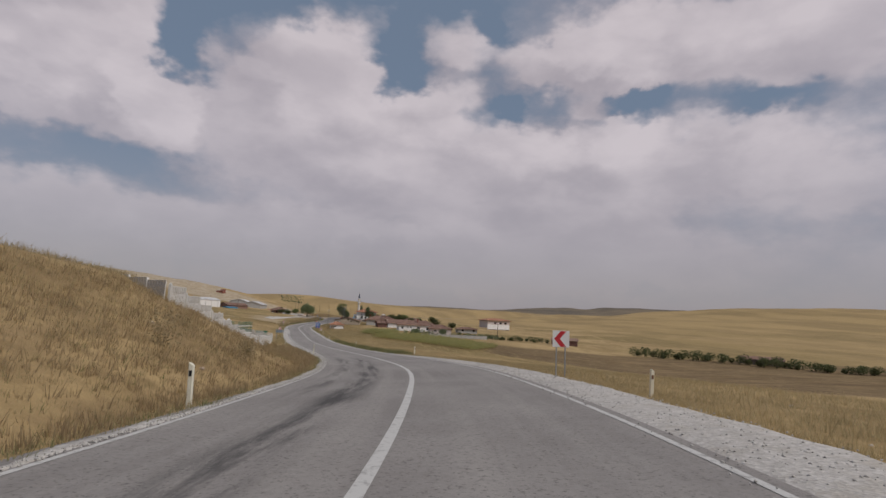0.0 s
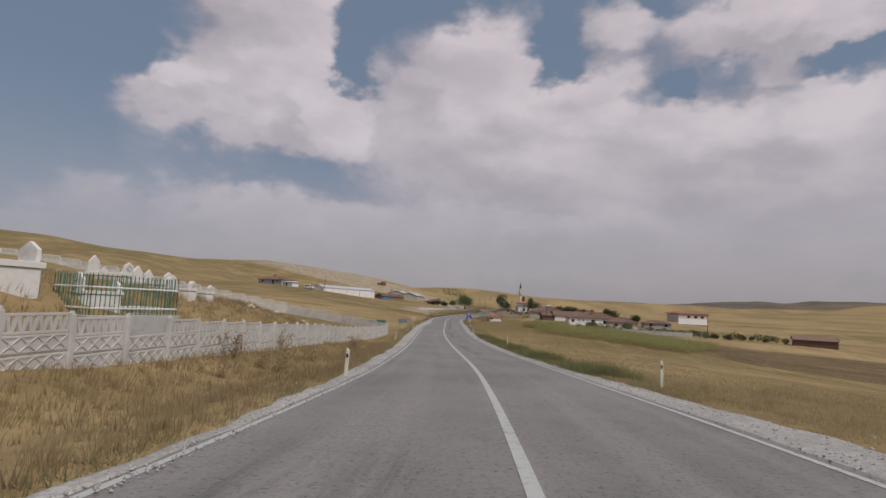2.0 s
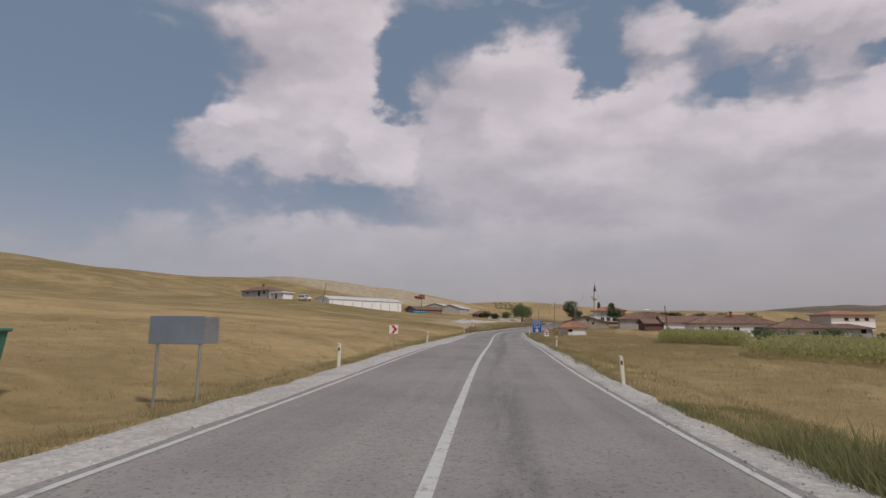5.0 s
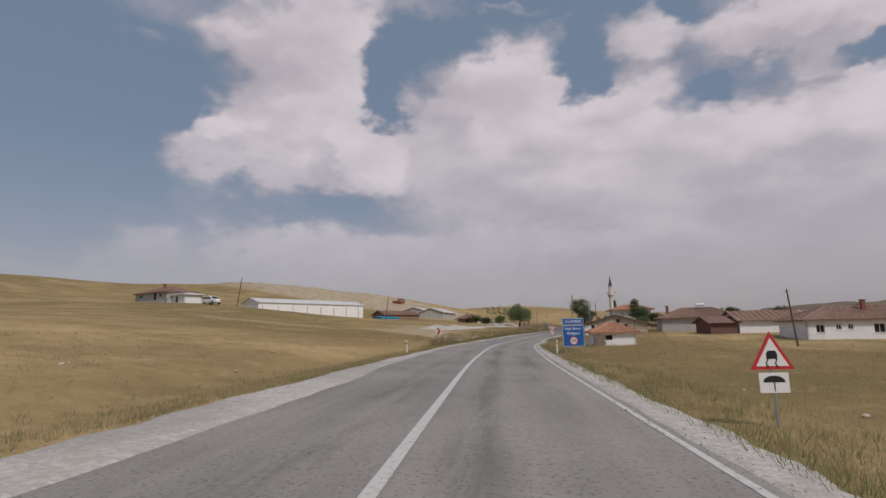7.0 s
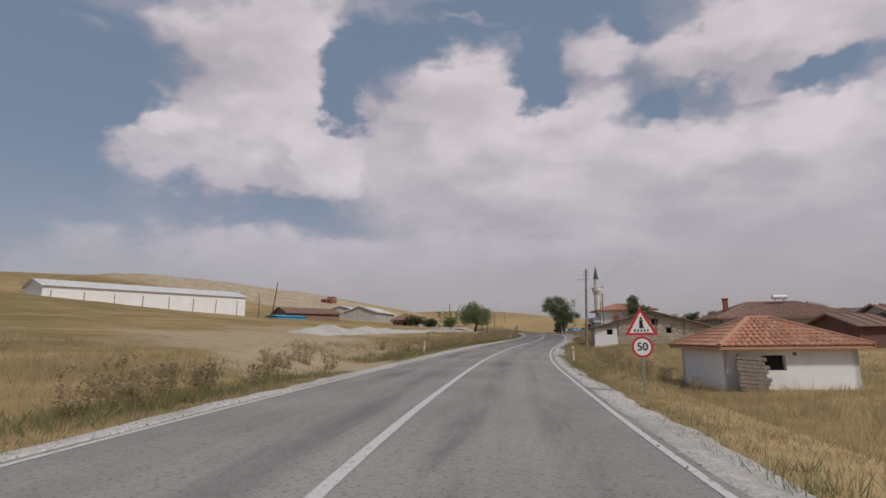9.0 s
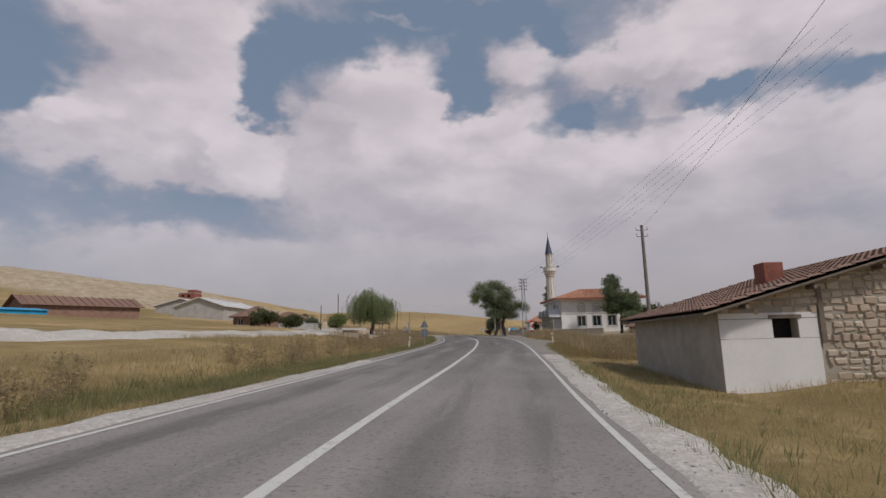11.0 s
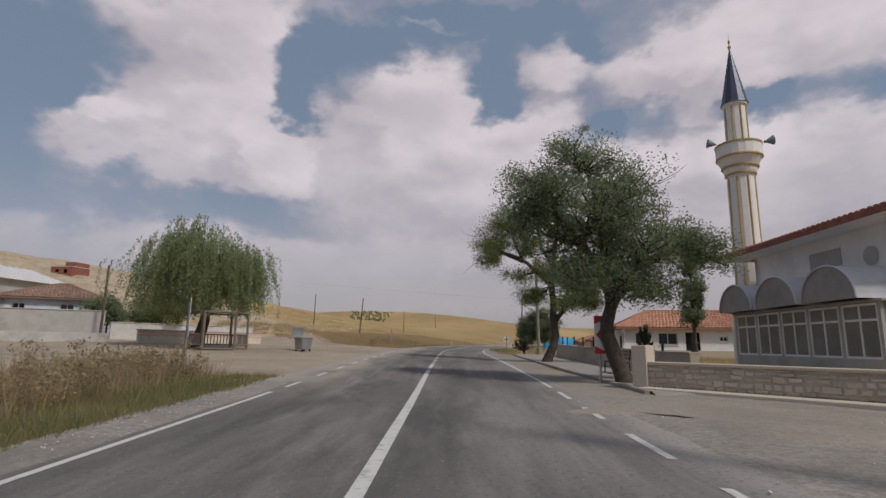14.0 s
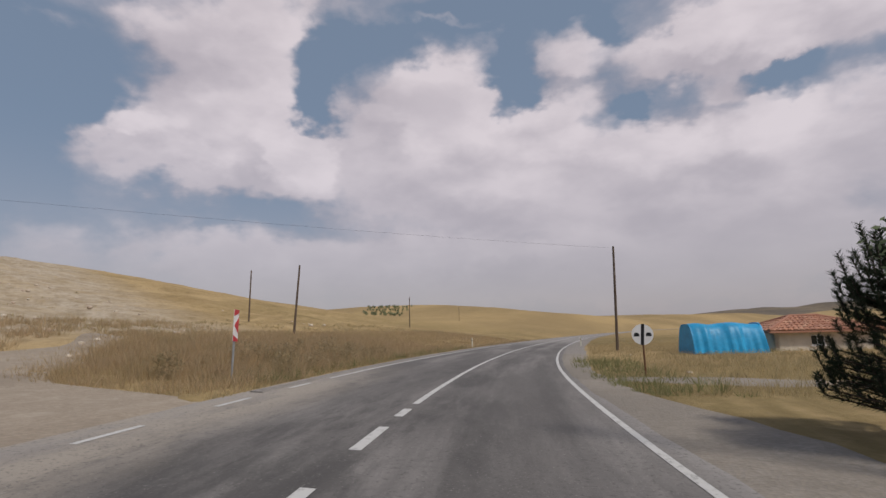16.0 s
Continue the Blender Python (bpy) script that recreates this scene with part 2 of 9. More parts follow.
def ground_material():
    """Dry steppe: straw, olive and bare earth in patches, golden stubble fields farther out."""
    m, g, bsdf, pos = shader("dry_grassland", 0.95)
    bsdf.inputs["Specular IOR Level"].default_value = 0.08
    big = g.noise(pos, 0.012, 4.0, 0.55, 0.4)
    mid = g.noise(pos, 0.09, 5.0, 0.6, 0.3)
    stretch = g.noise(g.place(pos, rot=(0, 0, radians(18)), scale=(0.35, 0.05, 0.3)), 1.0, 5.0, 0.6)
    fine = g.noise(pos, 2.2, 6.0, 0.72)
    grit = g.noise(pos, 11.0, 4.0, 0.7)
    straw = g.mix(g.ramp(mid, 0.35, 0.65), (0.345, 0.245, 0.122), (0.50, 0.362, 0.188))
    olive = g.mix(g.ramp(mid, 0.4, 0.7), (0.235, 0.178, 0.082), (0.325, 0.242, 0.113))
    col = g.mix(g.ramp(big, 0.42, 0.58), straw, olive)
    col = g.mix(g.ramp(stretch, 0.52, 0.72, 0.0, 0.55), col, (0.57, 0.415, 0.22))
    sep = g.n("ShaderNodeSeparateXYZ")
    g.link(pos, sep.inputs[0])
    x, y = sep.outputs[0], sep.outputs[1]
    hill = g.math("MULTIPLY", g.ramp(x, -85, -140), g.ramp(y, 335, 300))
    col = g.mix(g.math("MULTIPLY", hill, g.ramp(mid, 0.3, 0.6, 0.75, 0.35)), col, (0.225, 0.172, 0.085))
    # stubble fields beyond the village and on the plain
    gold = g.mix(g.ramp(g.noise(g.place(pos, scale=(0.02, 0.006, 0.01)), 1.0, 4.0, 0.5), 0.4, 0.62), (0.46, 0.33, 0.16), (0.33, 0.238, 0.12))
    far_n = g.math("MULTIPLY", g.ramp(y, 400, 520), g.ramp(x, -330, -220))
    col = g.mix(g.math("MULTIPLY", far_n, 0.85), col, gold)
    east = g.math("MULTIPLY", g.ramp(x, 60, 160), g.ramp(y, 900, 300))
    col = g.mix(g.math("MULTIPLY", east, 0.6), col, gold)
    # pale eroded slope
    ero = g.math("MULTIPLY", g.ramp(x, -88, -98), g.ramp(x, -290, -230))
    ero = g.math("MULTIPLY", ero, g.math("MULTIPLY", g.ramp(y, 346, 360), g.ramp(g.math("MULTIPLY_ADD", x, 0.7, y), 320, 303)))
    scar = g.noise(pos, 0.3, 6.0, 0.7, 0.5)
    col = g.mix(g.math("MULTIPLY", ero, g.ramp(g.noise(g.place(pos, rot=(0, 0, radians(-35)), scale=(0.07, 0.16, 0.2)), 1.0, 6.0, 0.7, 0.8), 0.36, 0.60, 0.62, 0.97)), col, g.mix(g.ramp(scar, 0.40, 0.66), (0.52, 0.44, 0.345), (0.37, 0.30, 0.215)))
    # rust-brown dead growth along the cutting
    rust = g.math("MULTIPLY", g.ramp(y, 75, 20), g.ramp(x, 4, -2))
    col = g.mix(g.math("MULTIPLY", rust, g.ramp(g.noise(pos, 0.35, 5.0, 0.65), 0.42, 0.62, 0.0, 0.55)), col, (0.27, 0.185, 0.105))
    # bare trodden clearing on the slope, with its mouth at the road
    warped = g.n("ShaderNodeVectorMath", op="ADD")
    wob = g.n("ShaderNodeTexNoise")
    g.link(pos, wob.inputs["Vector"])
    wob.inputs["Scale"].default_value, wob.inputs["Detail"].default_value = 0.22, 5.0
    off = g.n("ShaderNodeVectorMath", op="MULTIPLY_ADD")
    g.link(wob.outputs["Color"], off.inputs[0])
    off.inputs[1].default_value, off.inputs[2].default_value = (14, 14, 0), (-7, -7, 0)
    g.link(pos, warped.inputs[0])
    g.link(off.outputs[0], warped.inputs[1])
    for cx, cy, rx, ry, much in ((-69.5, 222.0, 8.5, 13.0, 0.85), (-62.0, 211.5, 7.0, 5.0, 0.95), (-78.0, 243.0, 6.0, 16.0, 0.6), (-92.0, 205.0, 16.0, 2.5, 0.45)):
        near = g.n("ShaderNodeVectorMath", op="MULTIPLY_ADD")
        g.link(warped.outputs[0], near.inputs[0])
        near.inputs[1].default_value, near.inputs[2].default_value = (1 / rx, 1 / ry, 0), (-cx / rx, -cy / ry, 0)
        size = g.n("ShaderNodeVectorMath", op="LENGTH")
        g.link(near.outputs[0], size.inputs[0])
        col = g.mix(g.ramp(size.outputs["Value"], 1.25, 0.7, 0.0, much), col, (0.46, 0.37, 0.255))
    # ploughed strip
    slant = g.math("MULTIPLY_ADD", x, 0.38, y)
    plough = g.math("MULTIPLY", g.ramp(x, 10, 15), g.math("MULTIPLY", g.ramp(slant, 128, 134), g.ramp(y, 168, 160)))
    furrow = g.noise(g.place(pos, rot=(0, 0, radians(20)), scale=(0.06, 1.1, 0.2)), 1.0, 4.0, 0.6)
    col = g.mix(g.math("MULTIPLY", plough, g.ramp(furrow, 0.35, 0.62, 0.95, 0.55)), col, (0.125, 0.085, 0.055))
    # far hills turn grey-brown with distance, in two mottled tones
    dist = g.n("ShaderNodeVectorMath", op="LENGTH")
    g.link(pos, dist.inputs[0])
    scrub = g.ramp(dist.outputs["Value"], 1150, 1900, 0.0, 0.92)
    far_tone = g.mix(g.ramp(g.noise(pos, 0.0035, 5.0, 0.6), 0.4, 0.6), (0.115, 0.105, 0.098), (0.20, 0.165, 0.125))
    col = g.mix(scrub, col, far_tone)
    col = g.mix(g.ramp(fine, 0.35, 0.7, 0.0, 0.5), col, g.mix(0.5, col, (0.10, 0.075, 0.036)))
    clump = g.noise(pos, 0.7, 5.0, 0.7, 0.5)
    col = g.mix(g.ramp(clump, 0.52, 0.68, 0.0, 0.5), col, (0.215, 0.152, 0.073))
    col = g.mix(g.ramp(clump, 0.46, 0.30, 0.0, 0.45), col, (0.47, 0.35, 0.19))
    col = g.mix(g.ramp(grit, 0.55, 0.78, 0.0, 0.4), col, (0.48, 0.38, 0.22))
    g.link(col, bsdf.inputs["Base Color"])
    relief(g, bsdf, g.math("ADD", fine, grit), 0.7, 0.08)
    return m


def road_material():
    """Worn chip-seal asphalt with bitumen bleeding in the wheel tracks and patches."""
    m, g, bsdf, pos = shader("worn_asphalt", 0.85)
    bsdf.inputs["Specular IOR Level"].default_value = 0.25
    uv = g.n("ShaderNodeUVMap").outputs[0]     # u: metres across from the middle, v: metres along
    sep = g.n("ShaderNodeSeparateXYZ")
    g.link(uv, sep.inputs[0])
    u, v = sep.outputs[0], sep.outputs[1]
    chips = g.noise(pos, 26.0, 4.0, 0.75)
    grains = g.noise(pos, 9.0, 5.0, 0.7)
    along = g.noise(g.place(uv, scale=(1.3, 0.035, 1.0)), 1.0, 5.0, 0.6)
    cloudy = g.noise(pos, 0.25, 4.0, 0.6)
    col = g.mix(g.ramp(cloudy, 0.3, 0.7), (0.24, 0.221, 0.211), (0.31, 0.288, 0.273))
    col = g.mix(g.ramp(along, 0.4, 0.68, 0.0, 0.45), col, (0.37, 0.345, 0.322))
    col = g.mix(g.ramp(grains, 0.4, 0.75, 0.0, 0.35), col, (0.165, 0.153, 0.145))
    # bleeding bitumen in the wheel tracks
    for middle, half, lo, hi, amount in ((-1.55, 0.5, -40, 45, 0.85), (-2.75, 0.35, 10, 45, 0.7), (1.1, 0.4, 60, 420, 0.35), (2.7, 0.35, 150, 400, 0.3), (-1.0, 0.5, 140, 300, 0.28), (-2.6, 0.4, 200, 330, 0.5)):
        lane = g.ramp(g.math("ABSOLUTE", g.math("SUBTRACT", u, middle)), half * 1.6, half * 0.2)
        part_ = g.math("MULTIPLY", g.ramp(v, lo, lo + 8), g.ramp(v, hi, hi - 8))
        ragged = g.ramp(g.noise(g.place(uv, loc=(middle, 0, 0), scale=(1.0, 0.11, 1.0)), 1.0, 6.0, 0.7, 0.4), 0.40, 0.60)
        col = g.mix(g.math("MULTIPLY", g.math("MULTIPLY", lane, part_), g.math("MULTIPLY", ragged, amount)), col, (0.035, 0.034, 0.036))
    # darker resurfaced stretch through the village
    fresh = g.math("MULTIPLY", g.ramp(v, 225, 285), g.ramp(v, 420, 390))
    fresh = g.math("MULTIPLY", fresh, g.ramp(g.math("ABSOLUTE", g.math("ADD", u, 0.0)), 4.2, 3.3))
    col = g.mix(g.math("MULTIPLY", fresh, g.ramp(g.noise(g.place(uv, scale=(0.7, 0.08, 1)), 1.0, 5.0, 0.65), 0.34, 0.58, 0.3, 0.75)), col, (0.088, 0.082, 0.079))
    tarred = g.math("MULTIPLY", g.ramp(v, 296, 306), g.ramp(v, 375, 345))
    tarred = g.math("MULTIPLY", tarred, g.ramp(g.math("ABSOLUTE", g.math("ADD", u, 0.9)), 3.3, 1.6))
    col = g.mix(g.math("MULTIPLY", tarred, g.ramp(g.noise(g.place(uv, scale=(0.9, 0.22, 1)), 1.0, 6.0, 0.72, 0.15), 0.44, 0.64, 0.0, 0.6)), col, (0.055, 0.052, 0.052))
    dusty = g.math("MULTIPLY", g.math("MULTIPLY", g.ramp(v, 304, 316), g.ramp(v, 362, 350)), g.ramp(u, -1.6, -3.4))
    col = g.mix(g.math("MULTIPLY", dusty, g.ramp(g.noise(g.place(uv, scale=(0.8, 0.3, 1)), 1.0, 5.0, 0.7), 0.34, 0.58, 0.25, 0.9)), col, (0.36, 0.315, 0.265))
    speck = g.noise(pos, 17.0, 2.0, 0.75)
    col = g.mix(g.ramp(chips, 0.58, 0.74, 0.0, 0.6), col, (0.46, 0.43, 0.405))
    col = g.mix(g.ramp(speck, 0.46, 0.30, 0.0, 0.6), col, (0.085, 0.079, 0.075))
    g.link(col, bsdf.inputs["Base Color"])
    relief(g, bsdf, g.math("ADD", chips, grains), 0.55, 0.012)
    return m


def paint_material():
    m, g, bsdf, pos = shader("worn_road_paint", 0.7)
    wear = g.noise(pos, 7.0, 6.0, 0.75)
    col = g.mix(g.ramp(wear, 0.5, 0.72, 0.0, 0.85), (0.56, 0.55, 0.53), (0.2, 0.19, 0.18))
    g.link(col, bsdf.inputs["Base Color"])
    relief(g, bsdf, wear, 0.3, 0.004)
    return m


def gravel_material(name, a, b, c):
    m, g, bsdf, pos = shader(name, 0.95)
    vor = g.n("ShaderNodeTexVoronoi")
    g.link(pos, vor.inputs["Vector"])
    vor.inputs["Scale"].default_value = 16.0
    tone = g.n("ShaderNodeSeparateColor")
    g.link(vor.outputs["Color"], tone.inputs[0])
    n2 = g.noise(pos, 1.1, 6.0, 0.7)
    col = g.mix(tone.outputs[0], a, b)
    col = g.mix(g.ramp(g.noise(pos, 4.5, 4.0, 0.7), 0.42, 0.66, 0.0, 0.55), col, b)
    col = g.mix(g.ramp(n2, 0.46, 0.7, 0.0, 0.7), col, c)
    col = g.mix(g.ramp(g.noise(pos, 0.16, 5.0, 0.65, 0.6), 0.45, 0.66, 0.0, 0.5), col, tuple(v * 0.72 for v in b))
    g.link(col, bsdf.inputs["Base Color"])
    relief(g, bsdf, vor.outputs["Distance"], 0.7, 0.02)
    return m


M_GROUND, M_ROAD, M_PAINT = ground_material(), road_material(), paint_material()
M_GRAVEL = gravel_material("pale_gravel", (0.61, 0.58, 0.55), (0.40, 0.375, 0.35), (0.40, 0.36, 0.31))
M_GRIT = gravel_material("dusty_grey_gravel", (0.34, 0.31, 0.285), (0.21, 0.19, 0.172), (0.25, 0.215, 0.175))
M_DIRT = gravel_material("packed_earth", (0.375, 0.31, 0.24), (0.29, 0.236, 0.182), (0.42, 0.355, 0.28))
M_TRODDEN = gravel_material("trodden_verge", (0.34, 0.30, 0.26), (0.25, 0.22, 0.185), (0.30, 0.255, 0.21))
M_WHITEWALL = plain("white_render", (0.80, 0.79, 0.80), 0.85, vary=0.06, scale=0.8, fine=18, dirt=(0.52, 0.49, 0.46), dirt_amount=0.3)
M_GREYWALL = plain("grey_render", (0.42, 0.41, 0.40), 0.9, vary=0.12, scale=0.9, fine=14, dirt=(0.25, 0.23, 0.2))
M_CREAM = plain("cream_render", (0.62, 0.56, 0.47), 0.85, vary=0.1, dirt=(0.4, 0.34, 0.27))
M_SALMON = plain("salmon_paint", (0.60, 0.40, 0.33), 0.85, vary=0.12)
M_PINK = plain("pinkish_render", (0.60, 0.53, 0.52), 0.85, vary=0.08)
M_BLUEWALL = plain("pale_blue_render", (0.55, 0.60, 0.68), 0.85, vary=0.1)
# stained plaster; shade on the garden wall's road side is in its base colour
M_BEIGE = plain("weathered_shaded_beige", (0.40, 0.345, 0.285), 0.9, vary=0.15, scale=1.2, dirt=(0.26, 0.22, 0.18))
M_CONCRETE = plain("cast_concrete", (0.47, 0.455, 0.44), 0.9, vary=0.14, scale=1.5, fine=40, dirt=(0.26, 0.24, 0.21), dirt_amount=0.6)
M_FENCE = plain("pale_precast_concrete", (0.56, 0.545, 0.525), 0.9, vary=0.12, scale=1.5, fine=40, dirt=(0.40, 0.375, 0.34), dirt_amount=0.5)
M_TILE = pieces("clay_roof_tile", [(0.43, 0.20, 0.125), (0.52, 0.265, 0.17), (0.36, 0.175, 0.12), (0.55, 0.32, 0.215)])
M_TILE_OLD = pieces("weathered_roof_tile", [(0.25, 0.15, 0.115), (0.32, 0.195, 0.15), (0.20, 0.13, 0.105), (0.36, 0.24, 0.185)])
M_BRICKRED = plain("red_brick", (0.26, 0.10, 0.075), 0.9, vary=0.3, scale=3, fine=20)
M_OLDBRICK = plain("faded_red_brick", (0.27, 0.165, 0.13), 0.9, vary=0.25, scale=2, fine=20, dirt=(0.22, 0.17, 0.14))
M_CANOPY = plain("pale_plastic_canopy", (0.60, 0.60, 0.63), 0.4, vary=0.08, bump=0.1)
M_SMOKE = plain("smoked_canopy_sheet", (0.27, 0.265, 0.265), 0.35, vary=0.15, bump=0.05)
# porch panes: pale reflections are put into the grey base colour
M_PANE = plain("reflection_grey_glass", (0.16, 0.165, 0.17), 0.15, vary=0.3, scale=0.8, bump=0)
M_MAROON = plain("maroon_boards", (0.16, 0.085, 0.075), 0.8, vary=0.25, scale=3)
M_KERB = pieces("worn_kerb", [(0.34, 0.295, 0.25), (0.27, 0.235, 0.20), (0.40, 0.355, 0.31)], 0.9)
M_STONE = pieces("pale_field_stone", [(0.60, 0.51, 0.41), (0.45, 0.355, 0.28), (0.68, 0.60, 0.50), (0.54, 0.40, 0.315)], 0.9)
M_WALLSTONE = pieces("cut_cream_stone", [(0.60, 0.51, 0.41), (0.50, 0.41, 0.33), (0.66, 0.58, 0.48)], 0.9)
M_MORTAR = plain("lime_mortar", (0.40, 0.36, 0.30), 0.95, vary=0.15)
M_GLASS, _g, _b, _p = shader("dark_window_glass", 0.12)
_b.inputs["Base Color"].default_value, _b.inputs["Specular IOR Level"].default_value = (0.022, 0.027, 0.033, 1), 0.6
M_FRAME = plain("white_plastic_frame", (0.74, 0.74, 0.75), 0.5, vary=0.05, bump=0)
M_DARK = plain("dark_void", (0.018, 0.017, 0.018), 0.9, vary=0.2, bump=0)
M_STEEL = plain("galvanised_steel", (0.42, 0.43, 0.44), 0.45, 0.8, vary=0.15, bump=0.05)
M_RUST = plain("rusty_iron", (0.17, 0.085, 0.05), 0.8, 0.3, vary=0.35)
M_ZINC = plain("white_metal_roofing", (0.66, 0.655, 0.665), 0.5, 0.0, vary=0.08, dirt=(0.42, 0.38, 0.35), dirt_amount=0.35)
M_SHEET = plain("pale_plastic_sheet", (0.82, 0.81, 0.81), 0.5, vary=0.06, scale=0.6, bump=0.3)
M_WOOD = plain("grey_weathered_wood", (0.20, 0.165, 0.135), 0.9, vary=0.3, scale=4, fine=40)
M_POLE = plain("tarred_wooden_pole", (0.115, 0.085, 0.065), 0.9, vary=0.3, scale=3)
M_POLEGREY = plain("grey_wooden_pole", (0.235, 0.21, 0.185), 0.9, vary=0.25, scale=3)
M_BARK = plain("rough_bark", (0.075, 0.06, 0.048), 0.95, vary=0.4, scale=6, fine=22, bump=0.8)
M_POST = plain("white_post_plastic", (0.70, 0.67, 0.56), 0.5, vary=0.07, dirt=(0.4, 0.36, 0.3), dirt_amount=0.4)
M_SIGNWHITE = plain("sign_white", (0.74, 0.73, 0.73), 0.4, vary=0.05, bump=0)
M_SIGNRED = plain("sign_red", (0.50, 0.035, 0.045), 0.4, vary=0.12, bump=0)
M_SIGNBLUE = plain("sign_blue", (0.016, 0.105, 0.36), 0.4, vary=0.08, bump=0)
M_SIGNBLACK = plain("sign_black", (0.02, 0.02, 0.022), 0.5, vary=0.1, bump=0)
M_SIGNBACK = plain("sign_back_grey", (0.24, 0.275, 0.32), 0.5, 0.4, vary=0.1, bump=0)
M_TARP = plain("blue_tarpaulin", (0.025, 0.30, 0.56), 0.45, vary=0.18, scale=1.2, fine=6, bump=0.5)
M_GREEN = plain("green_painted_iron", (0.07, 0.19, 0.13), 0.6, vary=0.2)
M_LEAD = plain("dark_lead_cone", (0.085, 0.095, 0.13), 0.45, 0.5, vary=0.15)
M_MINARET = plain("pale_minaret_stone", (0.76, 0.745, 0.72), 0.8, vary=0.06)
M_GILT = plain("ochre_trim", (0.42, 0.32, 0.12), 0.6, vary=0.15)
M_PAVE = plain("concrete_paving", (0.29, 0.27, 0.25), 0.9, vary=0.15, scale=1.2, dirt=(0.22, 0.19, 0.16))
M_CARPAINT = plain("white_car_paint", (0.75, 0.75, 0.76), 0.25, vary=0.03, bump=0)
M_RUBBER = plain("black_rubber", (0.02, 0.02, 0.02), 0.8, vary=0.2)
M_MARBLE = plain("white_grave_marble", (0.76, 0.74, 0.71), 0.6, vary=0.08, dirt=(0.48, 0.44, 0.38), dirt_amount=0.5)


def leaf_material(name, a, b, c):
    m, g, bsdf, pos = shader(name, 0.6)
    isle = g.n("ShaderNodeNewGeometry").outputs["Random Per Island"]
    col = g.mix(g.ramp(isle, 0.0, 1.0, smooth=False), a, b)
    col = g.mix(g.ramp(g.noise(pos, 0.7, 4.0, 0.6), 0.45, 0.7, 0.0, 0.7), col, c)
    g.link(col, bsdf.inputs["Base Color"])
    # light through the thin leaf
    thin, both = g.n("ShaderNodeBsdfTranslucent"), g.n("ShaderNodeMixShader")
    g.link(col, thin.inputs[0])
    both.inputs[0].default_value = 0.6
    g.link(bsdf.outputs[0], both.inputs[1])
    g.link(thin.outputs[0], both.inputs[2])
    for node in g.tree.nodes:
        if node.bl_idname == "ShaderNodeOutputMaterial":
            g.link(both.outputs[0], node.inputs[0])
    return m


M_LEAF = leaf_material("dark_green_leaves", (0.15, 0.195, 0.115), (0.27, 0.31, 0.175), (0.20, 0.24, 0.14))
M_LEAF_LIGHT = leaf_material("yellow_green_leaves", (0.175, 0.225, 0.085), (0.28, 0.315, 0.125), (0.27, 0.28, 0.115))
M_WILLOW = leaf_material("willow_leaves", (0.22, 0.27, 0.13), (0.34, 0.38, 0.21), (0.26, 0.31, 0.16))
M_NEEDLE = leaf_material("pine_needles", (0.028, 0.042, 0.026), (0.055, 0.072, 0.042), (0.045, 0.055, 0.033))
M_BUSH = leaf_material("bush_leaves", (0.085, 0.105, 0.045), (0.15, 0.165, 0.075), (0.16, 0.155, 0.075))
M_CORN = leaf_material("corn_leaves", (0.29, 0.30, 0.115), (0.44, 0.42, 0.18), (0.48, 0.41, 0.20))
M_DEADWEED = leaf_material("pale_dead_weed", (0.37, 0.295, 0.175), (0.54, 0.435, 0.275), (0.28, 0.24, 0.125))
M_DRY = leaf_material("dry_grass_blades", (0.41, 0.33, 0.182), (0.58, 0.465, 0.27), (0.34, 0.282, 0.15))
M_BANKWEED = leaf_material("sandy_brown_weeds", (0.46, 0.345, 0.205), (0.60, 0.46, 0.29), (0.40, 0.32, 0.17))
M_RUSTY = leaf_material("rust_brown_weeds", (0.33, 0.245, 0.145), (0.47, 0.36, 0.215), (0.50, 0.39, 0.24))
M_GREENGRASS = leaf_material("green_verge_grass", (0.205, 0.215, 0.095), (0.31, 0.302, 0.142), (0.40, 0.338, 0.178))

M_OLIVE = leaf_material("olive_scrub", (0.26, 0.205, 0.10), (0.40, 0.315, 0.16), (0.32, 0.245, 0.125))
M_PEBBLE = pieces("crushed_stone", [(0.54, 0.515, 0.49), (0.38, 0.36, 0.335), (0.60, 0.575, 0.55), (0.27, 0.25, 0.235)], 0.9, vary=0.1)
# ---------------------------------------------------------------- the lie of the land
ROAD_X = [(-900, -240), (-300, -62), (-120, -22), (-60, -8.5), (-30, -3.4), (0, -0.9), (7.5, -0.7), (15, -0.86), (24.3, -1.5), (34.3, -3.2),
          (53, -8.0), (66.2, -12.2), (83.7, -18.1), (97.8, -22.9), (117, -29.2), (137.8, -35.5), (152.3, -39.9), (171.3, -45.4),
          (193, -50.8), (207, -53.2), (218, -54.8), (240, -56.8), (258, -57.5), (273.7, -58.3), (293.6, -60.3), (306.6, -62.6)]
ROAD_X += [(319.2, -65.0), (335.3, -67.9), (345, -69.5), (358, -71.0), (373.5, -71.8), (390, -72.0), (412, -71.4), (447, -69.5),
           (500, -63), (560, -52), (640, -30), (760, 20), (1000, 130), (5000, 900)]
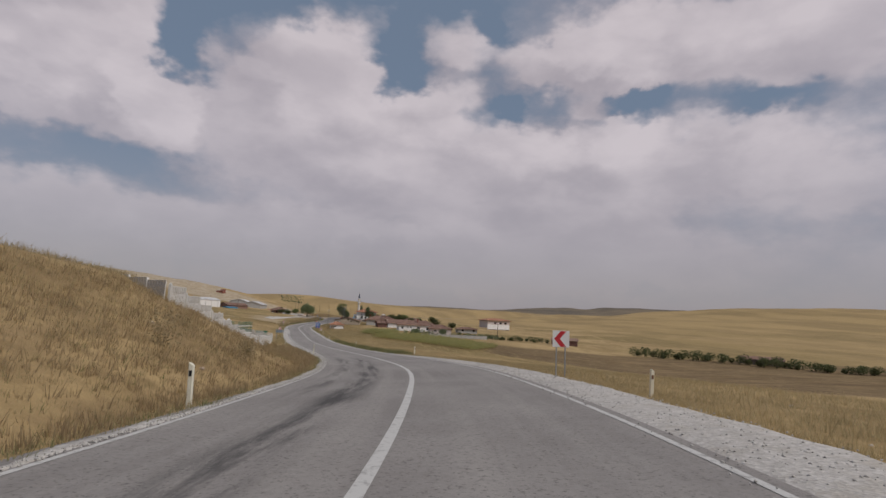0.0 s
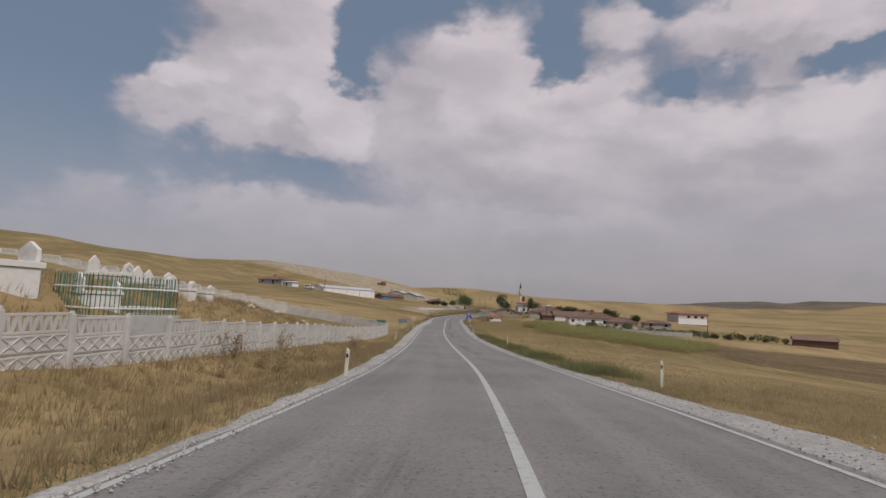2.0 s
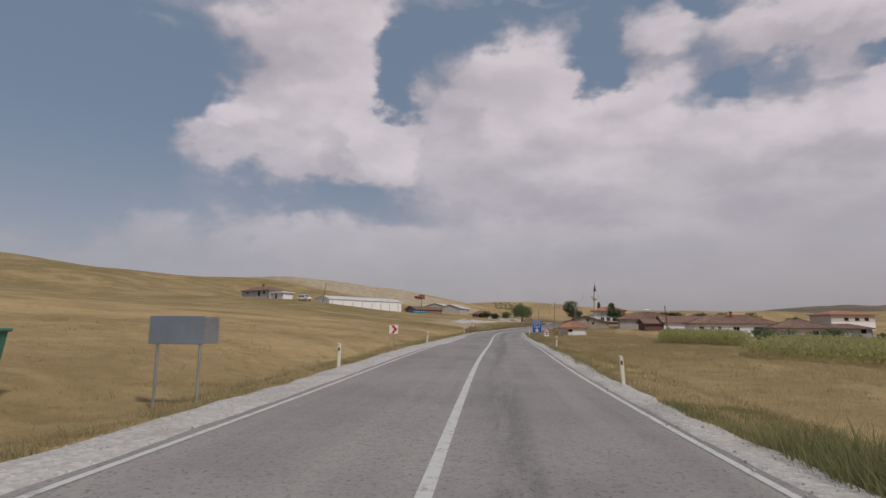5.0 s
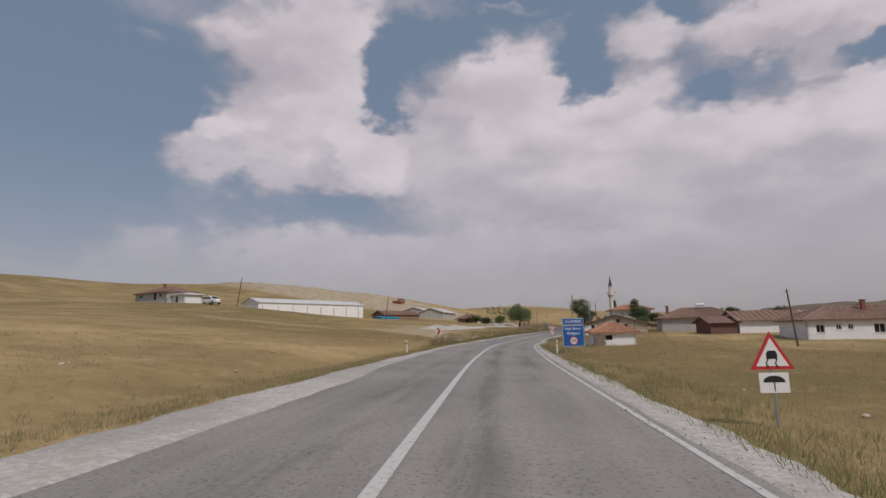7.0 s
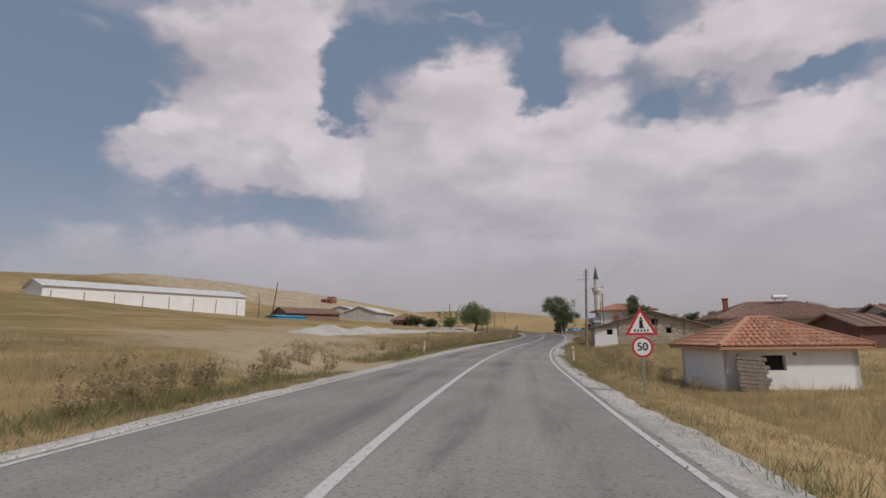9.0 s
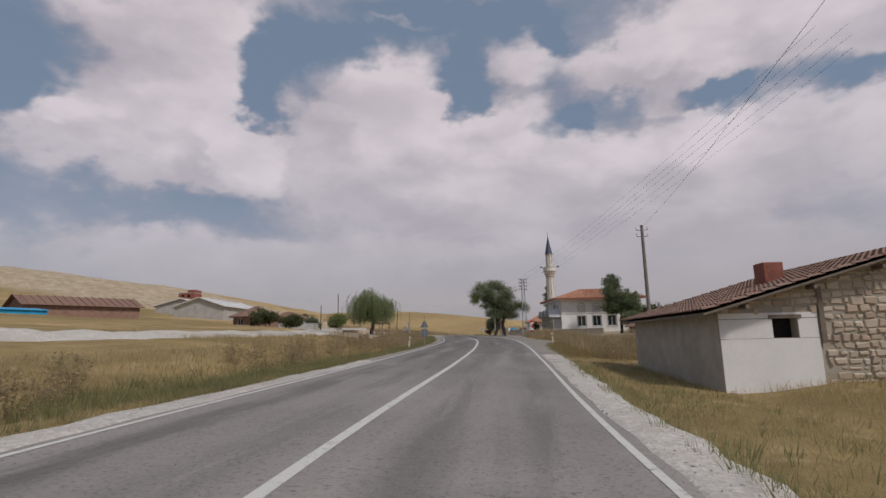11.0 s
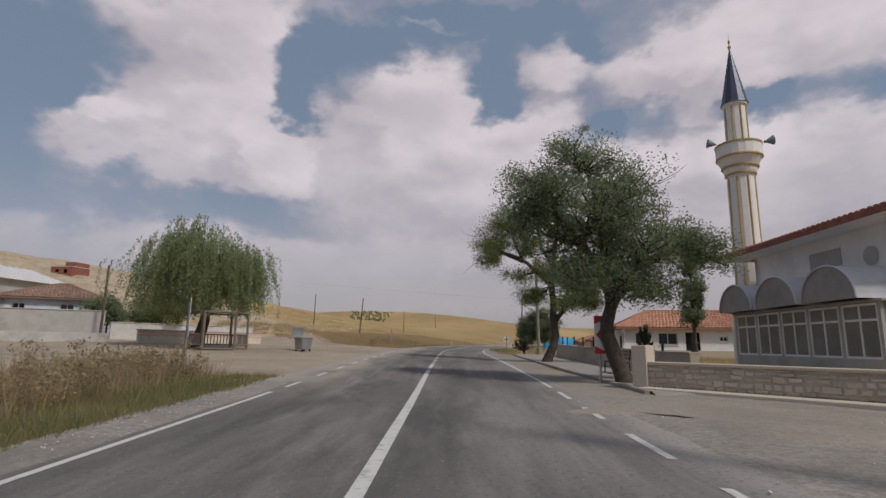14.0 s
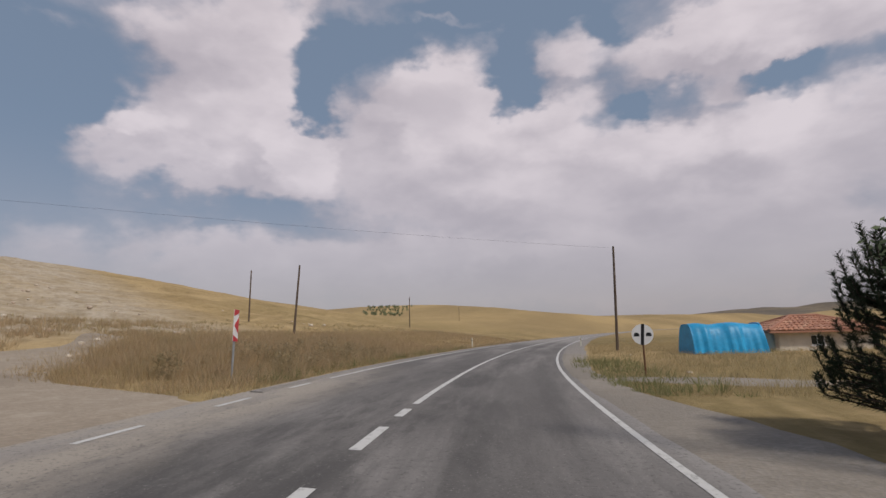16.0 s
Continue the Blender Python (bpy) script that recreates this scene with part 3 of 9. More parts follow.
ROAD_Z = [(-5000, 12), (-300, 6), (-60, 1.7), (0, 0), (9, -0.31), (17.9, -0.68), (27, -1.09), (36.2, -1.54), (45.9, -2.03), (55.9, -2.53), (66.4, -2.99),
          (76.9, -3.4), (104, -3.95), (131.8, -3.85), (153.9, -3.81), (188.5, -3.74), (212.3, -3.64), (240, -3.25), (266.9, -2.75),
          (287.1, -2.26), (307.3, -1.82), (328, -1.49), (360, -1.15), (395, -0.95), (450, -0.6), (560, 0.5), (760, 3), (1500, 8), (5000, 20)]
ROAD_BANK = [(-100, 1.0), (0, 2.3), (27, 2.8), (46, 2.2), (66, 1.0), (77, 0.8), (132, -1.4), (165, -1.2), (188, -1.0), (212, -1.5),
             (267, -0.9), (277, 0.1), (287, 0.5), (297, 0.5), (307, -0.3), (318, -1.1), (328, -1.6), (339, -1.8), (375, -1.5), (450, 0), (900, 0)]


def curve_of(rows):
    """A smooth (monotone-slope Hermite) curve through rows of (y, value)."""
    ys, vs = np.array(rows, float).T
    slope = np.diff(vs) / np.diff(ys)
    m = np.r_[slope[0], (slope[1:] * np.diff(ys)[:-1] + slope[:-1] * np.diff(ys)[1:]) / (ys[2:] - ys[:-2]), slope[-1]]

    def at(y):
        y = np.clip(np.asarray(y, float), ys[0], ys[-1])
        k = np.clip(np.searchsorted(ys, y) - 1, 0, len(ys) - 2)
        h = ys[k + 1] - ys[k]
        t = (y - ys[k]) / h
        return (vs[k] * (1 + 2 * t) * (1 - t) ** 2 + m[k] * h * t * (1 - t) ** 2
                + vs[k + 1] * t * t * (3 - 2 * t) + m[k + 1] * h * t * t * (t - 1))

    return at


road_x, road_z, road_bank = curve_of(ROAD_X), curve_of(ROAD_Z), curve_of(ROAD_BANK)


SHOULDER_L = curve_of([(-60, 4.2), (20, 4.2), (34, 4.3), (50, 4.6), (70, 4.8), (84, 5.0), (110, 5.0), (150, 4.65), (166, 4.4), (180, 4.4), (300, 4.5), (600, 4.8), (900, 4.8)])
SHOULDER_R = curve_of([(-60, 6.8), (0, 6.6), (20, 6.2), (33, 6.0), (45, 5.3), (56, 4.7), (90, 4.7), (140, 4.9), (166, 4.8), (182, 4.8), (262, 5.0), (270, 5.2), (275, 5.6), (278, 6.4), (281, 7.4), (284, 6.9), (288, 6.1),
                       (294, 6.0), (299, 8.0), (302, 9.0), (308, 8.8), (316, 6.7), (344, 6.7), (348, 6.2), (352, 5.4), (380, 5.5), (600, 5.5), (900, 5.5)])
EDGE_L = curve_of([(-60, 3.7), (20, 3.8), (35, 3.95), (55, 3.85), (75, 3.75), (105, 3.55), (137, 3.38), (160, 3.42), (172, 3.55), (185, 3.8), (200, 3.78), (219, 3.55), (245, 3.5), (275, 3.72),
                   (292, 3.42), (310, 3.35), (325, 3.65), (340, 3.85), (352, 3.9), (370, 3.7), (640, 3.6)])
EDGE_R = curve_of([(-60, 3.8), (16, 3.95), (40, 3.75), (56, 3.65), (76, 3.72), (110, 3.75), (140, 3.8), (187, 3.86), (208, 3.84), (222, 3.66), (245, 3.6), (275, 3.74), (295, 3.7),
                   (305, 3.6), (316, 3.9), (330, 3.98), (346, 3.62), (362, 3.4), (400, 3.55), (640, 3.6)])
MIDDLE = curve_of([(-60, 0.0), (12, 0.1), (20, 0.18), (29, 0.2), (40, 0.05), (60, 0.1), (80, 0.05), (120, 0.12), (142, 0.2), (165, 0.08), (188, 0.04), (207, -0.1), (228, -0.12), (255, -0.05), (276, 0.01), (296, 0.1),
                   (318, 0.06), (328, 0.0), (347, -0.15), (358, -0.03), (380, 0.0), (640, 0.0)])
YARD_NEAR = curve_of([(280, 10.5), (300, 9.5), (306, 8.6), (310, 7.6), (312, 6.4), (313.5, 4.4), (315, 4.2), (340, 4.2), (346, 4.2), (348, 4.25), (349, 5.4), (349.8, 9.3), (351.7, 12.2), (354.5, 14.0), (358, 16.4), (362, 19.2), (366, 21.6)])


def road_cos(y):
    s = (road_x(np.asarray(y) + 1.0) - road_x(np.asarray(y) - 1.0)) / 2.0
    return 1 / np.sqrt(1 + s * s)


def heading(y):
    """The road's turn to the left of +y, in degrees."""
    return math.degrees(math.atan2(-(float(road_x(y + 1)) - float(road_x(y - 1))), 2.0))


def step(v, a, b):
    t = np.clip((np.asarray(v, float) - a) / (b - a), 0, 1)
    return t * t * (3 - 2 * t)


def wave(x, y, size, seed=0.0):
    """Gentle rolling relief, about -1 to 1, from a few crossed swells."""
    k = 2 * math.pi / size
    return (np.sin(k * (x * 0.83 + y * 0.56) + seed) * np.cos(k * 0.71 * (y * 0.92 - x * 0.4) + 2.1 * seed)
            + 0.5 * np.sin(k * 1.9 * (x * 0.3 - y * 0.95) + 3.7 * seed) + 0.3 * np.cos(k * 3.3 * (x * 0.7 + y * 0.7) + 5.3 * seed)) / 1.6


GRAVE_EDGE = curve_of([(-60, 9), (20, 8.5), (26, 7.2), (34, 6.5), (41, 5.5), (48, 4.7), (62, 4.5), (100, 4.5)])
RIDGE = [(-420, -100), (-345, 110), (-290, 300), (-232, 432)]
# mounds: x, y, half width across, half width along, height
MOUNDS = [(-142, 226, 42, 34, 3.6), (-226, 214, 40, 46, 5.5), (-195, 730, 130, 130, 15), (30, 1250, 330, 280, 5), (-330, 1150, 240, 330, 20), (330, 560, 170, 210, 7),
          (700, 900, 300, 400, 30), (900, 150, 350, 320, 22)]


def ground_z(x, y):
    """Height of the land."""
    x, y = np.asarray(x, float), np.asarray(y, float)
    d = (x - road_x(y)) * road_cos(y)
    z = road_z(y) + np.tan(np.radians(road_bank(y))) * np.clip(d, -5.2, 5.2)
    left, right = np.maximum(0, -d - 4.7), np.maximum(0, d - 4.7)
    # cutting at the bend
    cut = step(y, 46, 23) * step(y, -160, -60)
    high = np.minimum(left, 9.5)
    z = z + cut * (0.40 * high * step(left, 0, 1.6) + 0.10 * np.maximum(0, left - 9.5) * np.exp(-left / 120))
    # hillside, with a level yard in the village
    yard = step(y, 300, 316) * step(y, 362, 346) * step(left, 36, 24)
    z = z + 6.2 * (1 - np.exp(-0.021 * np.maximum(0, left - 2.0))) * (1 - 0.75 * yard) * (1 - 0.5 * cut)
    z = z - 0.28 * np.exp(-((left - 2.6) / 1.5) ** 2) * (1 - yard) * (1 - cut) * (left > 0)
    best = np.full(np.broadcast(x, y).shape, 1e9)
    for (ax, ay), (bx, by) in zip(RIDGE, RIDGE[1:]):
        vx, vy = bx - ax, by - ay
        t = np.clip(((x - ax) * vx + (y - ay) * vy) / (vx * vx + vy * vy), 0, 1)
        best = np.minimum(best, np.hypot(x - ax - t * vx, y - ay - t * vy))
    away = step(np.abs(d), 7, 60)
    z = z + away * 24.5 * (1 - 0.16 * step(y, 320, 430) - 0.24 * np.exp(-(((y - 312) / 45) ** 2))) * np.exp(-((best / 80) ** 2)) * (1 + 0.08 * wave(x, y, 130, 1.0))
    for mx, my, sx, sy, h in MOUNDS:
        z = z + away * h * np.exp(-(((x - mx) / sx) ** 2) - ((y - my) / sy) ** 2)
    # fall to the valley on the other side
    drop = step(y, 205, 110)
    z = z - (0.45 * step(right, 1.5, 6) + 5.2 * step(right, 6, 85)) * drop - 2.2 * step(right, 25, 120) * (1 - drop)
    z = z - 0.25 * np.exp(-((right - 3.4) / 1.6) ** 2) * (right > 0) * (1 - step(y, 268, 280))
    # raised ground of the graves, and the hollow with the hut
    behind = left - GRAVE_EDGE(y)
    z = z + 1.65 * step(behind, 0.6, 4.2) * step(y, 24, 35) * step(y, 84, 60) * step(left, 60, 34)
    z = z + 2.0 * step(left, 52, 92) * step(y, 40, 80) * step(y, 200, 150)
    z = z + 2.3 * np.exp(-(((x + 62) / 13.5) ** 2) - ((y - 76) / 13.5) ** 2)
    z = z + 0.42 * np.exp(-(((x + 51) / 5) ** 2) - ((y - 92.5) / 6) ** 2)
    z = z - 0.7 * step(right, 1.6, 5.0) * step(right, 66, 42) * step(y, 178, 200) * step(y, 246, 228)
    # far country
    r = np.hypot(x, y - 150)
    away = np.maximum(away, step(y, 780, 1150))
    z = z + step(r, 420, 1500) * 34 * np.maximum(step(d, 40, 260), 0.6 * step(y, 780, 1150) * step(d, -420, 120))
    z = z + away * step(r, 1300, 2900) * (50 + 16 * wave(x, y, 2100, 0.4) + 5 * wave(x, y, 700, 1.7))
    z = z + away * step(r, 250, 900) * 2.2 * wave(x, y, 310, 2.2) + 0.35 * step(np.abs(d), 25, 70) * wave(x, y, 57, 0.9)
    z = z + 0.06 * step(np.abs(d), 6, 10) * wave(x, y, 6.3, 0.3)
    bare = step(x, -100, -112) * step(y, 345, 365) * step(y, 470, 440)
    z = z + bare * (0.5 * wave(x, y, 14, 1.1) + 0.22 * wave(x, y, 5.1, 2.7))
    return z


def gz(x, y):
    return float(ground_z(x, y))


def by_road(y, d):
    """The place d metres to the right of the road's middle line."""
    return float(road_x(y) + d / road_cos(y)), y


def surface_z(y, d):
    return road_z(y) + np.tan(np.radians(road_bank(y))) * d


def grid_mesh(name, xs, ys, zs, mat, uvs=None, smooth=True):
    """A mesh from 2-D arrays of x, y, z."""
    r, c = xs.shape
    verts = np.stack([xs.ravel(), ys.ravel(), zs.ravel()], 1)
    i = (np.arange(r - 1)[:, None] * c + np.arange(c - 1)[None]).ravel()
    faces = np.stack([i, i + 1, i + c + 1, i + c], 1)
    me = bpy.data.meshes.new(name)
    me.from_pydata(verts.tolist(), [], faces.tolist())
    me.materials.append(mat)
    if uvs is not None:
        layer = me.uv_layers.new(name="uv")
        flat = uvs.reshape(-1, 2)[faces.ravel()]
        layer.data.foreach_set("uv", flat.astype(np.float32).ravel())
    if smooth:
        me.polygons.foreach_set("use_smooth", [True] * len(me.polygons))
    me.update()
    return new(name, me)


def build_land():
    rows = np.r_[-4000, -2500, -1500, -900, -500, np.arange(-260, -60, 12), np.arange(-60, 480, 1.6), 480 + np.cumsum(1.6 * 1.06 ** np.arange(1, 82))]
    rows = rows[rows < 4900]
    side = np.r_[4.9, 5.4, 6.0, 6.6, 7.3, 8, 8.8, 9.6, 10.5, 11.5, 12.6, 13.8, 15, 16.5, 18, 20]
    side = np.r_[side, 20 + np.cumsum(2.2 * 1.075 ** np.arange(0, 66))]
    side = side[side < 4700]
    ds = np.r_[-side[::-1], -4.3, -2, 0, 2, 4.3, side]
    yy, dd = np.meshgrid(rows, ds, indexing="ij")
    xx = road_x(yy) + dd / road_cos(yy)
    zz = ground_z(xx, yy) - 0.3 * step(np.abs(dd), 5.0, 4.4)
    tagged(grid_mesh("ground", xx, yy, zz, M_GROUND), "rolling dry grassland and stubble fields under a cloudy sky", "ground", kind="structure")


def ribbon(name, y0, y1, d0, d1, lift, mat, every=1.5, cols=2, edge=None, label="", category="", kind="structure", parent=None, land=False):
    """A strip along the road between two distances from its middle line. edge: gives a ragged far edge."""
    n = max(2, int(round((y1 - y0) / every)) + 1)
    ys = np.linspace(y0, y1, n)
    a, b = (d0(ys) if callable(d0) else np.full(n, float(d0))), (d1(ys) if callable(d1) else np.full(n, float(d1)))
    t = np.linspace(0, 1, cols)
    dd = a[:, None] * (1 - t) + b[:, None] * t
    if edge:
        rng = np.random.RandomState(int(abs(y0) * 7 + abs(y1)) % 9973)
        dd[:, -1 if abs(b.mean()) > abs(a.mean()) else 0] += rng.uniform(-edge, edge, n)
    yy = np.repeat(ys[:, None], cols, 1)
    xx = road_x(yy) + dd / road_cos(yy)
    zz = (ground_z(xx, yy) if land else surface_z(yy, dd)) + lift
    ob = grid_mesh(name, xx, yy, zz, mat, np.stack([dd, yy], -1))
    if parent:
        ob.parent = parent
    return tagged(ob, label, category, kind=kind) if label else ob


def build_road():
    ribbon("road", -120, 900, lambda y: -np.where(y < 298, 4.25, 4.6), lambda y: np.where(y < 298, 4.25, 4.6), 0.0, M_ROAD, 1.0, 15, label="worn grey chip-seal country road with bitumen-stained wheel tracks", category="road")
    for side, far, y0, y1, mat, label in ((-1, SHOULDER_L, -60, 258, M_GRAVEL, ""), (-1, SHOULDER_L, 258, 311, M_GRIT, "strip of dusty grey gravel beside the road"), (-1, SHOULDER_L, 350, 640, M_GRIT, "strip of dusty grey gravel beside the road"), (1, SHOULDER_R, -60, 264, M_GRAVEL, ""),
                                          (1, SHOULDER_R, 264, 311, M_GRIT, "strip of dusty grey gravel beside the road"),
                                          (1, SHOULDER_R, 311, 349, M_TRODDEN, "strip of trodden earth between road and kerb"), (1, SHOULDER_R, 349, 374, M_TRODDEN, "strip of trodden earth beside the road"), (1, SHOULDER_R, 374, 640, M_GRIT, "strip of dusty grey gravel beside the road")):
        n = int(y1 - y0) + 1
        ys = np.linspace(y0, y1, n)
        t = np.linspace(0, 1, 7)
        edge = far(ys) + 0.10 * np.sin(ys * 2.9) + 0.08 * np.sin(ys * 0.83 + 1) + 0.07 * np.sin(ys * 6.1)
        near = (EDGE_R if side > 0 else EDGE_L)(ys) + 0.10 + 0.05 * np.sin(ys * 3.7) * np.sin(ys * 1.3)
        if side < 0:
            near = near - 0.75 * step(ys, 128, 138) * step(ys, 166, 156)
        dd = side * (near[:, None] * (1 - t) + edge[:, None] * t)
        yy = np.repeat(ys[:, None], 7, 1)
        xx = road_x(yy) + dd / road_cos(yy)
        zz = np.maximum(surface_z(yy, np.clip(dd, -5.2, 5.2)), ground_z(xx, yy)) + 0.02 - 0.04 * (1 - step(t, 0, 0.12))[None]
        zz[:, -1] = ground_z(xx[:, -1], yy[:, -1]) - 0.05
        zz[:, 0] -= 0.02
        tagged(grid_mesh("earth_shoulder" if label else "gravel_shoulder", xx, yy, zz, mat), label or "strip of pale crushed gravel along the road's edge", "road shoulder", kind="structure")
    # painted lines
    for name, a, b, far, half, sign in (("edge_line", -60, 303, EDGE_R, 0.058, 1), ("edge_line", 313, 640, EDGE_R, 0.062, 1), ("edge_line", -60, 309, EDGE_L, 0.058, -1), ("edge_line", 354, 640, EDGE_L, 0.058, -1),
                                       ("middle_line", -60, 318.6, MIDDLE, 0.085, 1), ("middle_line", 349.2, 640, MIDDLE, 0.07, 1)):
        ribbon(name, a, b, lambda y: sign * far(y) - half, lambda y: sign * far(y) + half, 0.006, M_PAINT, 1.0, label="worn white painted road line", category="road marking")
    for y, long in ((319.4, 3.4), (323.7, 0.9), (325.9, 1.4), (329.3, 1.4), (332.5, 1.4), (335.7, 1.5), (338.9, 1.4), (342.0, 1.4), (345.0, 1.6), (347.6, 0.9)):
        ribbon("middle_dash", y, y + long, lambda v: MIDDLE(v) - 0.085, lambda v: MIDDLE(v) + 0.085, 0.006, M_PAINT, 0.3, label="short white dash down the middle of the road", category="road marking")
    for y in np.arange(304.2, 312, 3.0):
        ribbon("edge_dash", y, y + 1.6, lambda v: EDGE_R(v) - 0.06, lambda v: EDGE_R(v) + 0.06, 0.006, M_PAINT, 0.4, label="short white dash along the edge of the road", category="road marking")
    for y in np.arange(310.1, 352, 3.42):
        ribbon("edge_dash", y, y + 1.35, lambda v: -EDGE_L(v) - 0.06, lambda v: -EDGE_L(v) + 0.06, 0.006, M_PAINT, 0.4, label="faded white dash along the village yard", category="road marking")
    # village yard of packed earth, and the track to the gravel heap
    n, c = 79, 26
    ys, t = np.linspace(284, 362, n), np.linspace(0, 1, c)
    near = YARD_NEAR(ys)
    far = np.maximum(curve_of([(284, 10), (288, 17), (296, 19), (304, 26), (312, 33), (330, 36), (342, 33), (347, 27), (351, 22.0), (353, 20.8), (355, 19.0), (358, 19.2), (362, 21), (366, 23)])(ys) + 0.8 * np.sin(ys * 0.7), near + 0.2)
    dd = -(near[:, None] * (1 - t) + far[:, None] * t)
    yy = np.repeat(ys[:, None], c, 1)
    xx = road_x(yy) + dd / road_cos(yy)
    zz = np.maximum(ground_z(xx, yy), surface_z(yy, np.clip(dd, -5.2, 0))) + 0.03
    zz[:, 0] -= 0.07
    tagged(grid_mesh("yard", xx, yy, zz, M_DIRT), "bare packed-earth village yard beside the road", "yard", kind="structure")


build_land()
build_road()

# ---------------------------------------------------------------- building helpers
def part(name, bm, mat, parent=None, label="", smooth=False):
    """Links a bmesh as one mesh object, under a thing or a part."""
    me = bpy.data.meshes.new(name)
    bm.to_mesh(me)
    bm.free()
    for m in (mat if isinstance(mat, (list, tuple)) else [mat]):
        me.materials.append(m)
    if smooth:
        me.polygons.foreach_set("use_smooth", [True] * len(me.polygons))
    ob = new(name, me)
    if parent:
        ob.parent = parent
    return tagged(ob, label) if label else ob


def thing(name, m, label, category, group=""):
    """An Empty at a thing's base."""
    ob = new(name)
    ob.empty_display_size = 0.2
    ob.matrix_basis = m
    return tagged(ob, label, category, group)


def on_land(x, y, turn=0.0, sink=0.0):
    return pose(x, y, gz(x, y) - sink, 0, 0, turn)


def blank():
    return bmesh.new()


def box(bm, x0, x1, y0, y1, z0, z1, bevel=0.0, m=None):
    """Adds a box between two corners, its edges bevelled if asked for."""
    r = bmesh.ops.create_cube(bm, size=1.0)
    vs = r["verts"]
    t = Matrix.Translation(((x0 + x1) / 2, (y0 + y1) / 2, (z0 + z1) / 2)) @ Matrix.Diagonal((abs(x1 - x0), abs(y1 - y0), abs(z1 - z0), 1))
    bmesh.ops.transform(bm, matrix=(m @ t) if m else t, verts=vs)
    if bevel:
        edges = list({e for v in vs for e in v.link_edges})
        bmesh.ops.bevel(bm, geom=edges, offset=bevel, segments=1, affect="EDGES")
    return bm


def tube(bm, a, b, r0, r1=None, n=10, caps=True):
    """A tapered round bar from a to b."""
    a, b = Vector(a), Vector(b)
    r1 = r0 if r1 is None else r1
    r = bmesh.ops.create_cone(bm, cap_ends=caps, segments=n, radius1=r0, radius2=max(r1, 1e-4), depth=(b - a).length)
    turn = (b - a).to_track_quat("Z", "Y").to_matrix().to_4x4()
    bmesh.ops.transform(bm, matrix=Matrix.Translation((a + b) / 2) @ turn, verts=r["verts"])
    return bm


def prism(bm, outline, y0, y1, m=None):
    """An outline in x and z, drawn out from y0 to y1."""
    front = [bm.verts.new((x, y0, z)) for x, z in outline]
    back = [bm.verts.new((x, y1, z)) for x, z in outline]
    n = len(outline)
    fs = [bm.faces.new(front), bm.faces.new(back[::-1])]
    for i in range(n):
        fs.append(bm.faces.new((front[i], back[i], back[(i + 1) % n], front[(i + 1) % n])))
    bmesh.ops.recalc_face_normals(bm, faces=fs)
    if m:
        bmesh.ops.transform(bm, matrix=m, verts=front + back)
    return bm


def poly(bm, points, thick=0.0):
    """One flat face, drawn out along its normal if asked for."""
    f = bm.faces.new([bm.verts.new(p) for p in points])
    if thick:
        f.normal_update()
        r = bmesh.ops.extrude_face_region(bm, geom=[f])
        bmesh.ops.translate(bm, vec=f.normal * thick, verts=[v for v in r["geom"] if isinstance(v, bmesh.types.BMVert)])
        bmesh.ops.recalc_face_normals(bm, faces=bm.faces)
    return bm


def lathe(bm, profile, n=20):
    """A body of revolution about z, from (radius, height) rows."""
    rings = []
    for r, z in profile:
        rings.append([bm.verts.new((r * math.cos(2 * math.pi * k / n), r * math.sin(2 * math.pi * k / n), z)) for k in range(n)])
    for a, b in zip(rings, rings[1:]):
        for k in range(n):
            bm.faces.new((a[k], a[(k + 1) % n], b[(k + 1) % n], b[k]))
    return bm


def soup(name, verts, faces, mat, parent=None, smooth=False):
    me = bpy.data.meshes.new(name)
    me.from_pydata(verts if isinstance(verts, list) else verts.tolist(), [], faces if isinstance(faces, list) else faces.tolist())
    me.materials.append(mat)
    if smooth:
        me.polygons.foreach_set("use_smooth", [True] * len(me.polygons))
    ob = new(name, me)
    if parent:
        ob.parent = parent
    return ob


def tile_field(verts, faces, corners, w=0.24, h=0.36, seed=0):
    """Courses of arched clay tiles over a roof plane with the corners eave-left, eave-right, top-right, top-left."""
    a, b, c, d = (np.array(p, float) for p in corners)
    rng = np.random.RandomState(seed)
    up_l, up_r = d - a, c - b
    normal = np.cross(b - a, (d + c) / 2 - (a + b) / 2)
    normal /= np.linalg.norm(normal)
    if normal[2] < 0:
        normal = -normal
    rows = max(1, int(round(np.linalg.norm((c + d) / 2 - (a + b) / 2) / h)))
    for i in range(rows):
        t0, t1 = i / rows, min(1.0, (i + 1.12) / rows)
        l0, r0, l1, r1 = a + up_l * t0, b + up_r * t0, a + up_l * t1, b + up_r * t1
        n = max(1, int(round(np.linalg.norm(r0 - l0) / w)))
        for k in range(n):
            s0, s1 = k / n, (k + 1) / n
            lift = 0.035 + 0.012 * rng.rand()
            lo = [l0 + (r0 - l0) * s for s in (s0, s0 + (s1 - s0) * 0.28, s0 + (s1 - s0) * 0.72, s1)]
            hi = [l1 + (r1 - l1) * s for s in (s0, s0 + (s1 - s0) * 0.28, s0 + (s1 - s0) * 0.72, s1)]
            base = len(verts)
            for q, e in zip(lo, (0.0, 1, 1, 0.0)):
                verts.append((q + normal * (lift + 0.055 * e)).tolist())
            for q, e in zip(hi, (0.0, 1, 1, 0.0)):
                verts.append((q + normal * (0.012 + 0.05 * e)).tolist())
            faces += [(base + j, base + j + 1, base + j + 5, base + j + 4) for j in range(3)] + [(base, base + 1, base + 2, base + 3)]


